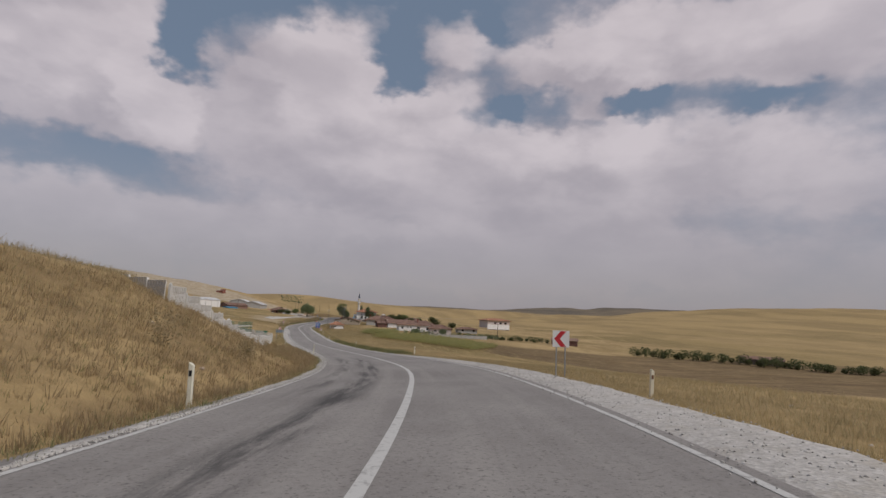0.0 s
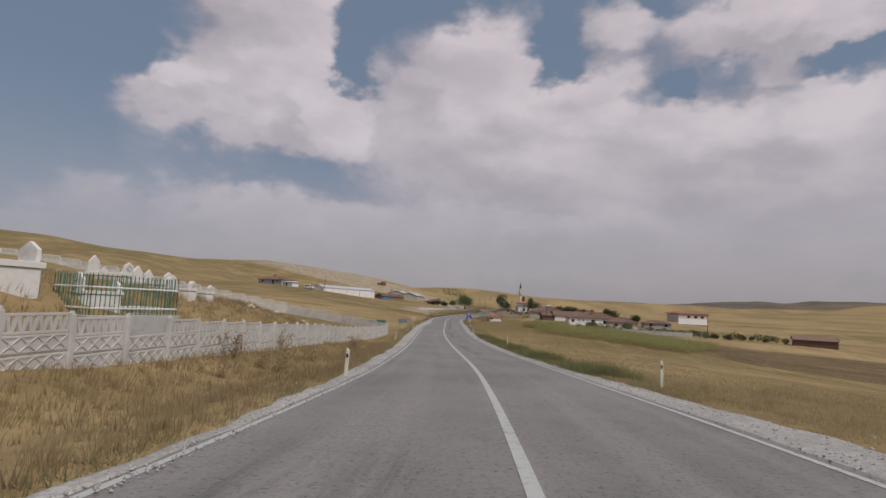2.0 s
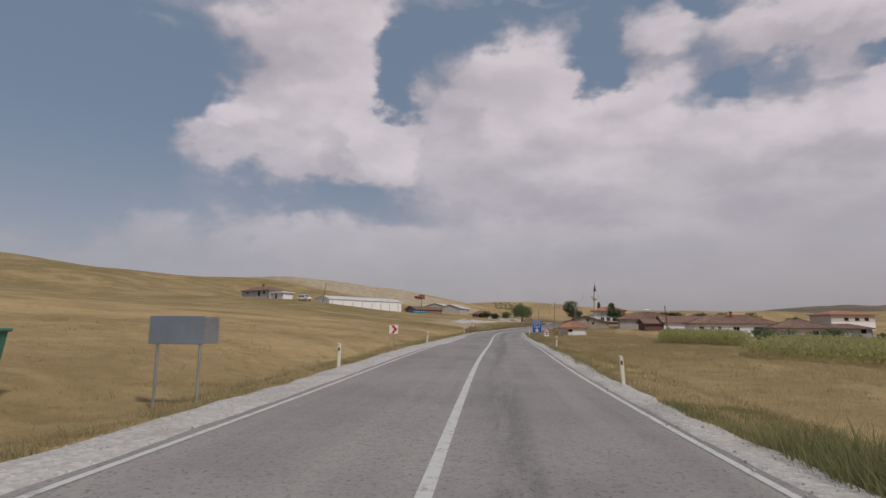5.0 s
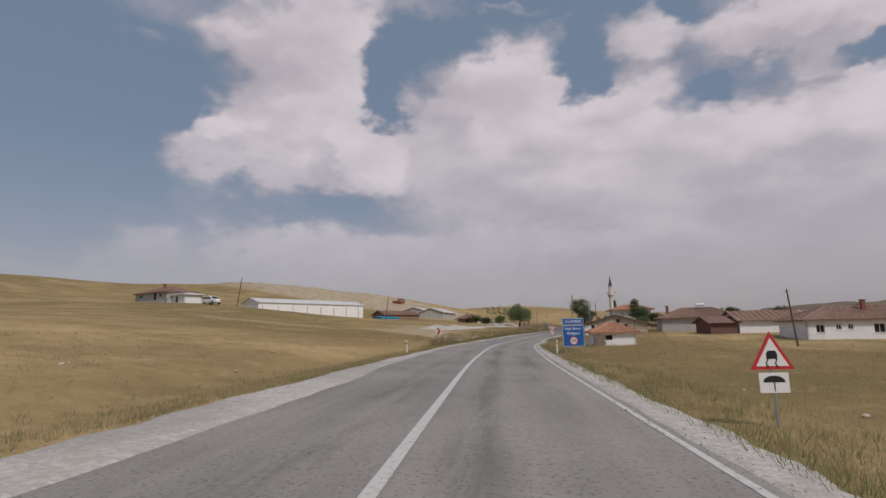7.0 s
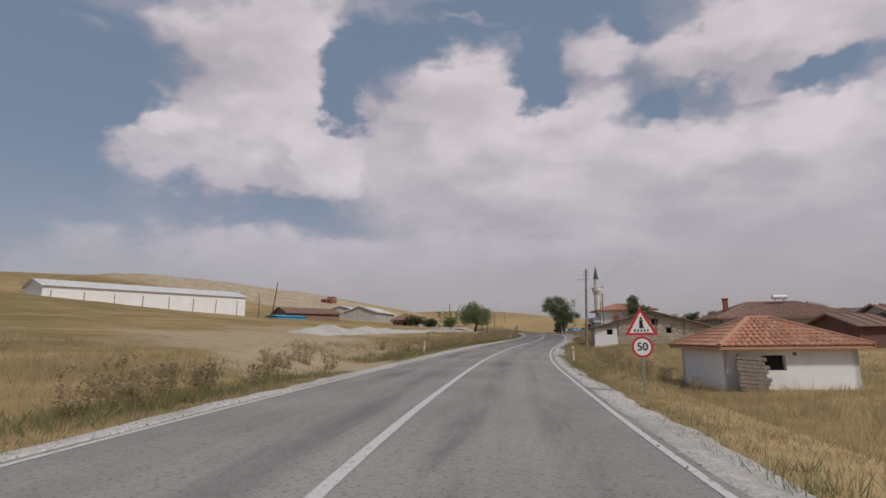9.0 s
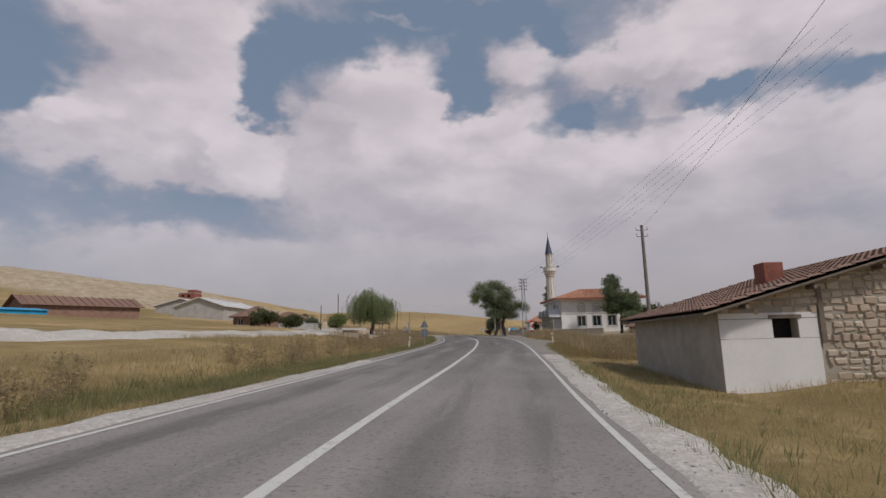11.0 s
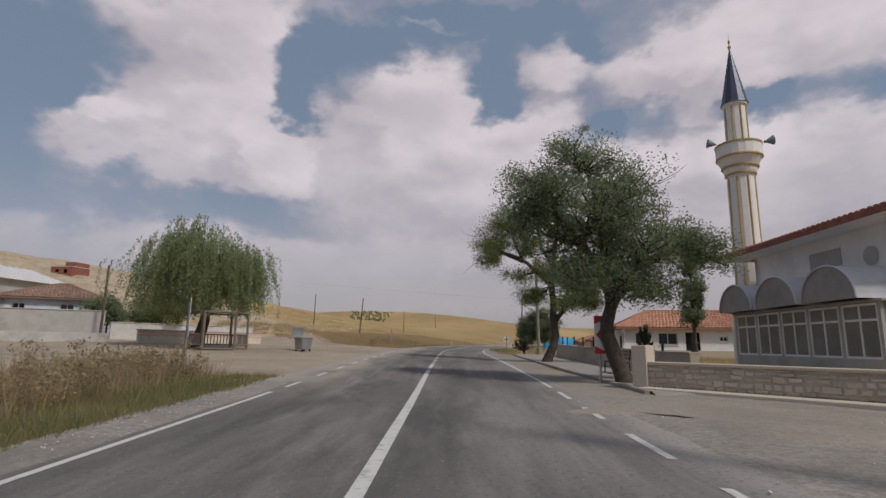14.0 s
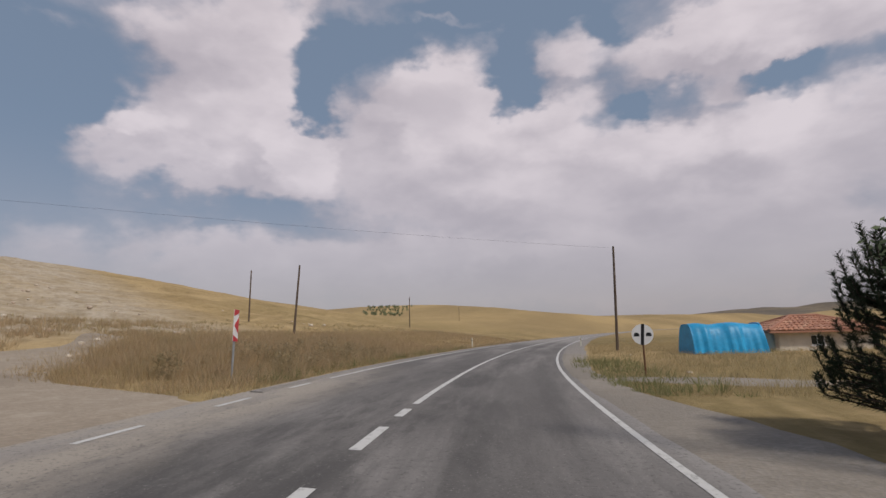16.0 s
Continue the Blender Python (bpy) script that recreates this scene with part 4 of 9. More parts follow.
def hip_roof(parent, w, d, z, rise, over, mat, ridge=None, tile=(0.24, 0.36), seed=1, ridge_mat=None):
    """A tiled hipped roof over a w x d plan (x 0..w, y 0..d) with eaves at z. ridge: its length (0 makes a pyramid)."""
    x0, x1, y0, y1 = -over, w + over, -over, d + over
    if ridge is None:
        ridge = max(0.0, (x1 - x0) - (y1 - y0))
    if x1 - x0 >= y1 - y0 or ridge == 0:
        ra, rb = ((x0 + x1) / 2 - ridge / 2, (y0 + y1) / 2, z + rise), ((x0 + x1) / 2 + ridge / 2, (y0 + y1) / 2, z + rise)
        planes = [((x0, y0, z), (x1, y0, z), rb, ra), ((x1, y0, z), (x1, y1, z), rb, rb), ((x1, y1, z), (x0, y1, z), ra, rb), ((x0, y1, z), (x0, y0, z), ra, ra)]
    else:
        ridge = max(0.0, (y1 - y0) - (x1 - x0))
        ra, rb = ((x0 + x1) / 2, (y0 + y1) / 2 - ridge / 2, z + rise), ((x0 + x1) / 2, (y0 + y1) / 2 + ridge / 2, z + rise)
        planes = [((x0, y0, z), (x1, y0, z), ra, ra), ((x1, y0, z), (x1, y1, z), rb, ra), ((x1, y1, z), (x0, y1, z), rb, rb), ((x0, y1, z), (x0, y0, z), ra, rb)]
    bm = blank()
    box(bm, x0, x1, y0, y1, z - 0.12, z, 0.01)
    for p in planes:
        pts = [Vector(q) for q in p]
        if (pts[2] - pts[3]).length < 1e-4:
            pts = pts[:3]
        bm.faces.new([bm.verts.new(q) for q in pts])
    roof = part("roof", bm, mat if not isinstance(mat, tuple) else mat[0], parent)
    vs, fs = [], []
    for k, p in enumerate(planes):
        tile_field(vs, fs, p, *tile, seed=seed * 7 + k)
    tagged(soup("roof_tiles", vs, fs, mat, roof), kind="stuff")
    # ridge caps
    bm = blank()
    lines = [((x0, y0, z), planes[0][3]), ((x1, y0, z), planes[0][2]), ((x1, y1, z), planes[2][3] if x1 - x0 < y1 - y0 else rb), ((x0, y1, z), planes[2][2] if x1 - x0 < y1 - y0 else ra)]
    if ra != rb:
        lines.append((ra, rb))
    for p, q in lines:
        tube(bm, Vector(p) + Vector((0, 0, 0.05)), Vector(q) + Vector((0, 0, 0.07)), 0.10, n=8)
    part("ridge_cap", bm, ridge_mat or mat, roof)
    return roof


def wall_with_holes(bm, w, z0, z1, t, holes, m=None):
    """A wall along x (0..w), t thick towards +y, with rectangular openings (x0, x1, z0, z1) cut through it."""
    xs = sorted({0.0, float(w), *[float(v) for h in holes for v in h[:2]]})
    zs = sorted({float(z0), float(z1), *[float(v) for h in holes for v in h[2:]]})

    def is_hole(i, k):
        cx, cz = (xs[i] + xs[i + 1]) / 2, (zs[k] + zs[k + 1]) / 2
        return any(a < cx < b and c < cz < d for a, b, c, d in holes)

    cache = {}

    def v(x, y, z):
        key = (round(x, 4), round(y, 4), round(z, 4))
        if key not in cache:
            co = Vector((x, y, z))
            cache[key] = bm.verts.new(m @ co if m else co)
        return cache[key]

    nx, nz = len(xs) - 1, len(zs) - 1
    fs = []
    for i in range(nx):
        for k in range(nz):
            if is_hole(i, k):
                continue
            a, b, c, d = xs[i], xs[i + 1], zs[k], zs[k + 1]
            fs.append(bm.faces.new((v(a, 0, c), v(b, 0, c), v(b, 0, d), v(a, 0, d))))
            fs.append(bm.faces.new((v(a, t, c), v(a, t, d), v(b, t, d), v(b, t, c))))
            for di, dk, quad in ((-1, 0, ((a, 0, c), (a, 0, d), (a, t, d), (a, t, c))), (1, 0, ((b, 0, c), (b, t, c), (b, t, d), (b, 0, d))),
                                 (0, -1, ((a, 0, c), (a, t, c), (b, t, c), (b, 0, c))), (0, 1, ((a, 0, d), (b, 0, d), (b, t, d), (a, t, d)))):
                ii, kk = i + di, k + dk
                if not (0 <= ii < nx and 0 <= kk < nz) or is_hole(ii, kk):
                    fs.append(bm.faces.new([v(*q) for q in quad]))
    bmesh.ops.recalc_face_normals(bm, faces=fs)
    return bm


def window(parent, x0, x1, z0, z1, m, frame_mat=None, panes=2, sill=True, deep=0.12):
    """A window set into an opening of a wall along x; m: the wall's matrix."""
    bm, f = blank(), 0.06
    box(bm, x0, x1, deep, deep + 0.05, z0, z0 + f, m=m)
    box(bm, x0, x1, deep, deep + 0.05, z1 - f, z1, m=m)
    for k in range(panes + 1):
        x = x0 + (x1 - x0 - f) * k / panes
        box(bm, x, x + f, deep + 0.002, deep + 0.048, z0 + f, z1 - f, m=m)
    win = part("window", bm, frame_mat or M_FRAME, parent)
    for k in range(panes):
        a = x0 + (x1 - x0 - f) * k / panes + f
        b = x0 + (x1 - x0 - f) * (k + 1) / panes
        bm = blank()
        box(bm, a, b, deep + 0.02, deep + 0.03, z0 + f, z1 - f, m=m)
        part("pane", bm, M_GLASS, win)
    if sill:
        bm = blank()
        box(bm, x0 - 0.08, x1 + 0.08, -0.07, deep, z0 - 0.07, z0, 0.01, m=m)
        part("sill", bm, frame_mat or M_FRAME, win)
    return win


def house(name, x, y, turn, w, d, h, rise, wall_mat, roof_mat, label, openings=(), side=(), over=0.45, tile=(0.24, 0.36), plinth=None, seed=1,
          ridge=None, base=None, chimney=None, category="house", right=()):
    """A one-storey house: its front runs along local x from the near corner, its depth goes along local y.
    openings, side, right: (x0, x1, z0, z1, kind) on the front, left and right walls."""
    z = gz(x, y) if base is None else base
    ob = thing(name, pose(x, y, z, 0, 0, turn), label, category)
    t, low = 0.25, -1.4
    mf, mb = Matrix.Identity(4), Matrix.Translation((w, d, 0)) @ Matrix.Rotation(math.pi, 4, "Z")
    ml = Matrix.Translation((0, d, 0)) @ Matrix.Rotation(-math.pi / 2, 4, "Z")
    mr = Matrix.Translation((w, 0, 0)) @ Matrix.Rotation(math.pi / 2, 4, "Z")
    for m, length, holes in ((mf, w, openings), (mb, w, ()), (ml, d, side), (mr, d, right)):
        bm = blank()
        inner = m @ Matrix.Translation((0, 0.0, 0))
        wall_with_holes(bm, length, low, h, t, [o[:4] for o in holes], inner)
        part("wall", bm, wall_mat, ob)
        for x0, x1, z0, z1, kind in holes:
            if kind == "window":
                window(ob, x0, x1, z0, z1, m)
            elif kind == "hole":
                bm = blank()
                box(bm, x0, x1, t - 0.03, t + 0.02, z0, z1, m=m)
                part("opening", bm, M_DARK, ob)
            elif kind == "door":
                bm = blank()
                box(bm, x0, x1, 0.10, 0.15, z0, z1, 0.01, m=m)
                box(bm, x0 + 0.12, x1 - 0.12, 0.085, 0.1, z0 + 0.15, z0 + 0.9, m=m)
                door = part("door", bm, M_DARK, ob, "dark metal door")
                bm = blank()
                tube(bm, m @ Vector((x1 - 0.14, 0.05, z0 + 1.0)), m @ Vector((x1 - 0.14, 0.05, z0 + 1.15)), 0.02)
                part("handle", bm, M_STEEL, door)
    if plinth:
        bm = blank()
        for a, b, c, e in ((-0.04, w + 0.04, -0.04, 0), (-0.04, w + 0.04, d, d + 0.04), (-0.04, 0, 0, d), (w, w + 0.04, 0, d)):
            box(bm, a, b, c, e, low, 0.55)
        part("plinth", bm, plinth, ob)
    hip_roof(ob, w, d, h, rise, over, roof_mat, ridge, tile, seed)
    if chimney:
        cx, cy, ch = chimney
        bm = blank()
        box(bm, cx - 0.25, cx + 0.25, cy - 0.25, cy + 0.25, h, h + ch, 0.02)
        box(bm, cx - 0.33, cx + 0.33, cy - 0.33, cy + 0.33, h + ch, h + ch + 0.12, 0.02)
        part("chimney", bm, M_BRICKRED, ob)
    return ob


def gable_shed(name, x, y, turn, w, d, h, rise, wall_mat, roof_mat, label, over=0.4, category="shed", ribs=True, base=None, ends=None):
    """A gabled shed: ridge along local x (length w), gables at the ends, depth d."""
    ob = thing(name, pose(x, y, gz(x, y) if base is None else base, 0, 0, turn), label, category)
    for k, (y0, y1) in enumerate(((0, 0.15), (d - 0.15, d))):
        bm = blank()
        box(bm, 0.15, w - 0.15, y0, y1, -2.5, h)
        part("wall", bm, wall_mat, ob)
    for x0 in (0.0, w - 0.15):
        bm = blank()
        turn90 = Matrix.Translation((x0, 0, 0)) @ Matrix.Rotation(math.pi / 2, 4, "Z")
        prism(bm, [(0, -2.5), (d, -2.5), (d, h), (d / 2, h + rise), (0, h)], -0.15, 0.0, turn90)
        part("gable_wall", bm, ends or wall_mat, ob)
    slope = math.hypot(d / 2, rise)
    for sgn in (0, 1):
        bm = blank()
        y_e, z_e = -over, h - over * rise / (d / 2)
        pts = [(-over, y_e, z_e), (w + over, y_e, z_e), (w + over, d / 2, h + rise), (-over, d / 2, h + rise)]
        if sgn:
            pts = [(px, d - py, pz) for px, py, pz in pts][::-1]
        poly(bm, pts, 0.06)
        if ribs:
            n = int((w + 2 * over) / 0.9)
            for k in range(n + 1):
                px = -over + (w + 2 * over) * k / n
                a, b = Vector((px, y_e, z_e + 0.08)), Vector((px, d / 2, h + rise + 0.08))
                if sgn:
                    a.y, b.y = d - a.y, d - b.y
                tube(bm, a, b, 0.035, n=5)
        part("roof_sheet", bm, roof_mat, ob)
    return ob


def beside(y, d, turn=0.0, sink=0.0):
    """A pose on the ground beside the road, turned from the road's own heading."""
    x, yy = by_road(y, d)
    return pose(x, yy, gz(x, yy) - sink, 0, 0, heading(y) + turn)

# ---------------------------------------------------------------- roadside furniture
def delineator(m, lean=(0, 0), side="right"):
    ob = thing("road_post", m @ pose(0, 0, 0, lean[0], lean[1], 0), "white plastic roadside marker post with a dark reflector", "road post", "road posts")
    bm = blank()
    prism(bm, [(-0.052, -0.3), (0.052, -0.3), (0.052, 0.83), (-0.052, 0.90)], -0.045, 0.045)
    bmesh.ops.bevel(bm, geom=list(bm.edges), offset=0.012, segments=1, affect="EDGES")
    part("post", bm, M_POST, ob)
    bm = blank()
    box(bm, -0.03, 0.03, -0.052, -0.045, 0.60, 0.72, 0.002)
    part("reflector", bm, M_RUST if side == "right" else M_SIGNBLACK, ob)
    return ob


POSTS_LEFT = [(11.5, -4.5), (51.4, -4.3), (86.8, -5.5), (115.0, -4.8), (135.8, -4.6), (174.7, -4.9), (226, -5.6), (275.3, -5.2), (388, -5.0)]
POSTS_RIGHT = [(16.0, 7.3), (55.0, 5.9), (91.0, 6.2), (115.0, 4.6), (139.3, 5.3), (178.0, 5.0), (219.6, 4.9), (276.6, 5.9), (392, 4.9)]
for k, (y, d) in enumerate(POSTS_LEFT):
    delineator(beside(y, d), (-2 + 3 * (k % 3), 2.5 * ((k * 7) % 5 - 1)), "left")
for k, (y, d) in enumerate(POSTS_RIGHT):
    delineator(beside(y, d), (2 - 2 * (k % 3), -2.0 * ((k * 5) % 4 - 1)), "right")


def plate(bm, outline, y=0.0, thick=0.012):
    return prism(bm, outline, y, y + thick)


def ngon(n, r, cx=0.0, cz=0.0, a0=90.0):
    return [(cx + r * math.cos(radians(a0 + 360 * k / n)), cz + r * math.sin(radians(a0 + 360 * k / n))) for k in range(n)]


def flat_text(name, text, size, x, z, y, mat, parent, width=None):
    """Raised lettering from the built-in font, as a mesh."""
    cu = bpy.data.curves.new(name, "FONT")
    cu.body, cu.size, cu.align_x, cu.align_y, cu.extrude = text, size, "CENTER", "CENTER", 0.002
    cu.offset = size * 0.012
    tmp = new(name, cu)
    dg = bpy.context.evaluated_depsgraph_get()
    me = bpy.data.meshes.new_from_object(tmp.evaluated_get(dg))
    bpy.data.objects.remove(tmp)
    me.materials.clear()
    me.materials.append(mat)
    ob = new(name, me)
    ob.parent = parent
    ob.matrix_basis = pose(x, y, z, 90, 0, 0)
    if width:
        span = max(v.co.x for v in me.vertices) - min(v.co.x for v in me.vertices)
        ob.scale = (width / span, 1, 1)
    return ob


def sign_post(parent, x, z0, z1, r=0.03, mat=None, y=0.035):
    bm = blank()
    tube(bm, (x, y, z0), (x, y, z1), r, n=8)
    part("pole", bm, mat or M_STEEL, parent)


def chevron_sign(m, size, low, point_left, label, posts=(-0.18, 0.18)):
    ob = thing("chevron_sign", m, label, "road sign", "chevron signs")
    h = size / 2
    for x in posts:
        sign_post(ob, x, -0.4, low + size * 0.9)
    bm = blank()
    plate(bm, [(-h, low), (h, low), (h, low + size), (-h, low + size)])
    panel = part("panel", bm, M_SIGNWHITE, ob)
    s = -1 if point_left else 1
    c = low + h
    pts = [(s * -0.62 * h, low + 0.02), (s * 0.05 * h, low + 0.02), (s * 0.82 * h, c), (s * 0.05 * h, low + size - 0.02), (s * -0.62 * h, low + size - 0.02), (s * 0.12 * h, c)]
    bm = blank()
    plate(bm, pts if s > 0 else pts[::-1], -0.006, 0.005)
    part("arrow", bm, M_SIGNRED, panel)
    return ob


chevron_sign(beside(22.1, 6.35, -12), 0.68, 1.22, True, "square white sign with dark red chevron on two posts")
chevron_sign(beside(192.8, -5.9, -14), 0.66, 1.18, False, "square white sign with red chevron on steel post", (0.0,))
chevron_sign(beside(128, -5.6, 5), 0.55, 0.9, False, "small white chevron sign among dry roadside grass", (0.0,))


def warning_triangle(ob, z, side, car):
    """A red-rimmed triangle with its picture."""
    r = side / math.sqrt(3)
    bm = blank()
    plate(bm, ngon(3, r, 0, z + r / 2))
    tri = part("triangle", bm, M_SIGNRED, ob)
    bm = blank()
    plate(bm, ngon(3, r * 0.74, 0, z + r / 2), -0.006, 0.005)
    part("white_field", bm, M_SIGNWHITE, tri)
    bm, u = blank(), r
    if car:
        b = z + r * 0.42
        plate(bm, [(-0.20 * u, b), (0.20 * u, b), (0.22 * u, b + 0.17 * u), (0.15 * u, b + 0.32 * u), (-0.15 * u, b + 0.32 * u), (-0.22 * u, b + 0.17 * u)], -0.012, 0.005)
        for s in (-1, 1):
            plate(bm, [(s * 0.14 * u, b - 0.06 * u), (s * 0.20 * u, b - 0.06 * u), (s * 0.20 * u, b), (s * 0.14 * u, b)][::s], -0.012, 0.005)
            pts = [(0.17, -0.08), (0.11, -0.16), (0.15, -0.25), (0.21, -0.33)]
            for (xa, za), (xb, zb) in zip(pts, pts[1:]):
                tube(bm, (s * xa * u if s > 0 else (xa - 0.36) * u, -0.01, b + za * u), (s * xb * u if s > 0 else (xb - 0.36) * u, -0.01, b + zb * u), 0.022 * u, n=6)
    else:
        b = z + r * 0.2
        for k in range(5):
            x = (-0.34 + 0.17 * k) * u
            plate(bm, [(x - 0.05 * u, b), (x + 0.05 * u, b), (x + 0.03 * u, b + 0.14 * u), (x - 0.02 * u, b + 0.14 * u)], -0.012, 0.005)
        plate(bm, [(-0.09 * u, b + 0.18 * u), (0.0, b + 0.18 * u), (0.12 * u, b + 0.62 * u), (-0.08 * u, b + 0.62 * u)], -0.012, 0.005)
        plate(bm, [(0.02 * u, b + 0.18 * u), (0.14 * u, b + 0.18 * u), (0.10 * u, b + 0.45 * u), (0.0, b + 0.5 * u)], -0.012, 0.005)
        plate(bm, ngon(10, 0.075 * u, 0.03 * u, b + 0.72 * u), -0.012, 0.005)
    part("pictogram", bm, M_SIGNBLACK, tri)


def slippery_sign():
    ob = thing("warning_sign", beside(152.6, 5.75, 3) @ Matrix.Scale(0.82, 4), "red-rimmed slippery road triangle above a white umbrella plate", "road sign")
    sign_post(ob, 0.0, -0.4, 1.7, 0.03)
    warning_triangle(ob, 1.10, 0.84, True)
    bm = blank()
    plate(bm, [(-0.28, 0.66), (0.28, 0.66), (0.28, 1.04), (-0.28, 1.04)])
    p = part("plate", bm, M_SIGNWHITE, ob)
    bm = blank()
    top = [(0.21 * math.cos(radians(a)), 0.86 + 0.125 * math.sin(radians(a))) for a in range(0, 181, 20)]
    plate(bm, top, -0.006, 0.005)
    plate(bm, [(-0.008, 0.70), (0.008, 0.70), (0.008, 0.87), (-0.008, 0.87)], -0.006, 0.005)
    part("umbrella", bm, M_SIGNBLACK, p)


def round_sign(ob, z, r, number):
    bm = blank()
    plate(bm, ngon(28, r, 0, z))
    disc = part("disc", bm, M_SIGNRED, ob)
    bm = blank()
    plate(bm, ngon(28, r * 0.8, 0, z), -0.006, 0.005)
    part("white_field", bm, M_SIGNWHITE, disc)
    flat_text("number", number, r * 1.05, 0, z, -0.012, M_SIGNBLACK, disc)


def crossing_sign():
    ob = thing("warning_sign", beside(203.7, 5.35, 2), "red-rimmed pedestrian crossing triangle above a round limit sign", "road sign")
    sign_post(ob, 0.0, -0.4, 2.3, 0.03)
    warning_triangle(ob, 1.55, 0.86, False)
    round_sign(ob, 1.24, 0.28, "50")


def village_sign():
    ob = thing("village_sign", pose(-41.0, 178.5, -3.83, 0, 0, 20) @ Matrix.Scale(0.88, 4), "blue village entry board with white letters on two posts", "road sign")
    for x in (-0.62, 0.62):
        sign_post(ob, x, -0.6, 2.6, 0.035, M_STEEL)
    for z0, z1 in ((0.42, 1.98), (2.02, 2.52)):
        bm = blank()
        plate(bm, [(-0.80, z0), (0.80, z0), (0.80, z1), (-0.80, z1)])
        p = part("board", bm, M_SIGNBLUE, ob)
        bm = blank()
        for a, b, c, d in ((-0.785, 0.785, z0 + 0.015, z0 + 0.035), (-0.785, 0.785, z1 - 0.035, z1 - 0.015), (-0.785, -0.765, z0 + 0.035, z1 - 0.035), (0.765, 0.785, z0 + 0.035, z1 - 0.035)):
            plate(bm, [(a, c), (b, c), (b, d), (a, d)], -0.005, 0.004)
        part("border", bm, M_SIGNWHITE, p)
        if z0 > 2:
            flat_text("lettering", "AVUTMUŞ", 0.27, 0, 2.27, -0.008, M_SIGNWHITE, p, 1.25)
        else:
            flat_text("lettering", "Hız Sınırı", 0.25, 0.0, 1.74, -0.008, M_SIGNWHITE, p, 1.18)
            flat_text("lettering", "Bölgesi", 0.25, 0.0, 1.40, -0.008, M_SIGNWHITE, p, 0.92)
    holder = thing("limit_disc", pose(0, -0.008, 0), "", "")
    holder.parent = ob
    bm = blank()
    plate(bm, ngon(28, 0.31, 0, 0.85), -0.006, 0.005)
    disc = part("disc", bm, M_SIGNRED, ob)
    bm = blank()
    plate(bm, ngon(28, 0.245, 0, 0.85), -0.012, 0.005)
    part("white_field", bm, M_SIGNWHITE, disc)
    flat_text("number", "50", 0.34, 0, 0.85, -0.016, M_SIGNBLACK, disc)
    bpy.data.objects.remove(holder)


slippery_sign()
crossing_sign()
village_sign()


def striped_plate(m, w, h, low, label):
    """A tall hazard plate in red and white, with an arrow head pointing to the road."""
    ob = thing("hazard_plate", m, label, "road sign", "hazard plates")
    sign_post(ob, 0.0, -0.4, low + h * 0.9, 0.035)
    bm = blank()
    plate(bm, [(-w / 2, low), (w / 2, low), (w / 2, low + h), (-w / 2, low + h)])
    p = part("panel", bm, M_SIGNWHITE, ob)
    c = low + h / 2
    for pts in ([(-w / 2, low + h), (w / 2, low + h), (w / 2, low + h * 0.9), (-w / 2, low + h * 0.78)],
                [(w / 2, c + h * 0.26), (w / 2, c - h * 0.26), (-w / 2 * 0.7, c)],
                [(-w / 2, low + h * 0.2), (w / 2, low + h * 0.07), (w / 2, low), (-w / 2, low)]):
        bm = blank()
        plate(bm, pts[::-1], -0.006, 0.005)
        part("stripe", bm, M_SIGNRED, p)
    return ob


striped_plate(beside(291.9, 6.0, -10), 0.34, 1.15, 0.72, "narrow red and white arrow plate on a steel post")
striped_plate(pose(-58.35, 315.2, gz(-58.35, 315.2) + 0.1, 0, 0, 4), 0.33, 1.22, 0.85, "tall red and white arrow plate near the bench")
striped_plate(pose(-76.9, 352.4, gz(-76.9, 352.4), 0, 3, 103), 0.34, 0.95, 1.25, "bent red and white arrow plate leaning among dry weeds")


def no_overtaking_end():
    ob = thing("round_sign", beside(357.2, 6.0, -4), "grey round end-of-overtaking-ban sign with a black slash", "road sign")
    sign_post(ob, 0.0, -0.4, 1.6, 0.03, M_RUST)
    bm = blank()
    plate(bm, ngon(28, 0.34, 0, 1.36))
    disc = part("disc", bm, M_SIGNWHITE, ob)
    bm = blank()
    plate(bm, [(-0.08, 1.02), (0.02, 1.02), (0.08, 1.70), (-0.02, 1.70)], -0.006, 0.005)
    part("slash", bm, M_SIGNBLACK, disc)
    for s in (-1, 1):
        bm = blank()
        plate(bm, [(s * 0.19 - 0.09, 1.30), (s * 0.19 + 0.09, 1.30), (s * 0.19 + 0.09, 1.36), (s * 0.19 + 0.05, 1.42), (s * 0.19 - 0.05, 1.42), (s * 0.19 - 0.09, 1.36)], -0.004, 0.003)
        part("car_symbol", bm, M_SIGNBLACK, disc)


no_overtaking_end()


def sign_from_behind():
    ob = thing("road_sign", beside(280.2, -4.5, 172) @ Matrix.Scale(0.85, 4), "back of a tall grey road sign on a thin pole", "road sign")
    sign_post(ob, 0.0, -0.3, 2.6, 0.03)
    bm = blank()
    plate(bm, ngon(3, 0.52, 0, 2.05))
    part("triangle_back", bm, M_SIGNBACK, ob)
    bm = blank()
    plate(bm, ngon(24, 0.42, 0, 1.25))
    part("disc_back", bm, M_SIGNBACK, ob)


sign_from_behind()
striped_plate(pose(-72.2, 313.4, gz(-72.2, 313.4), 0, 4, 130), 0.42, 1.35, 1.15, "tall hazard plate turned away at the yard's mouth")


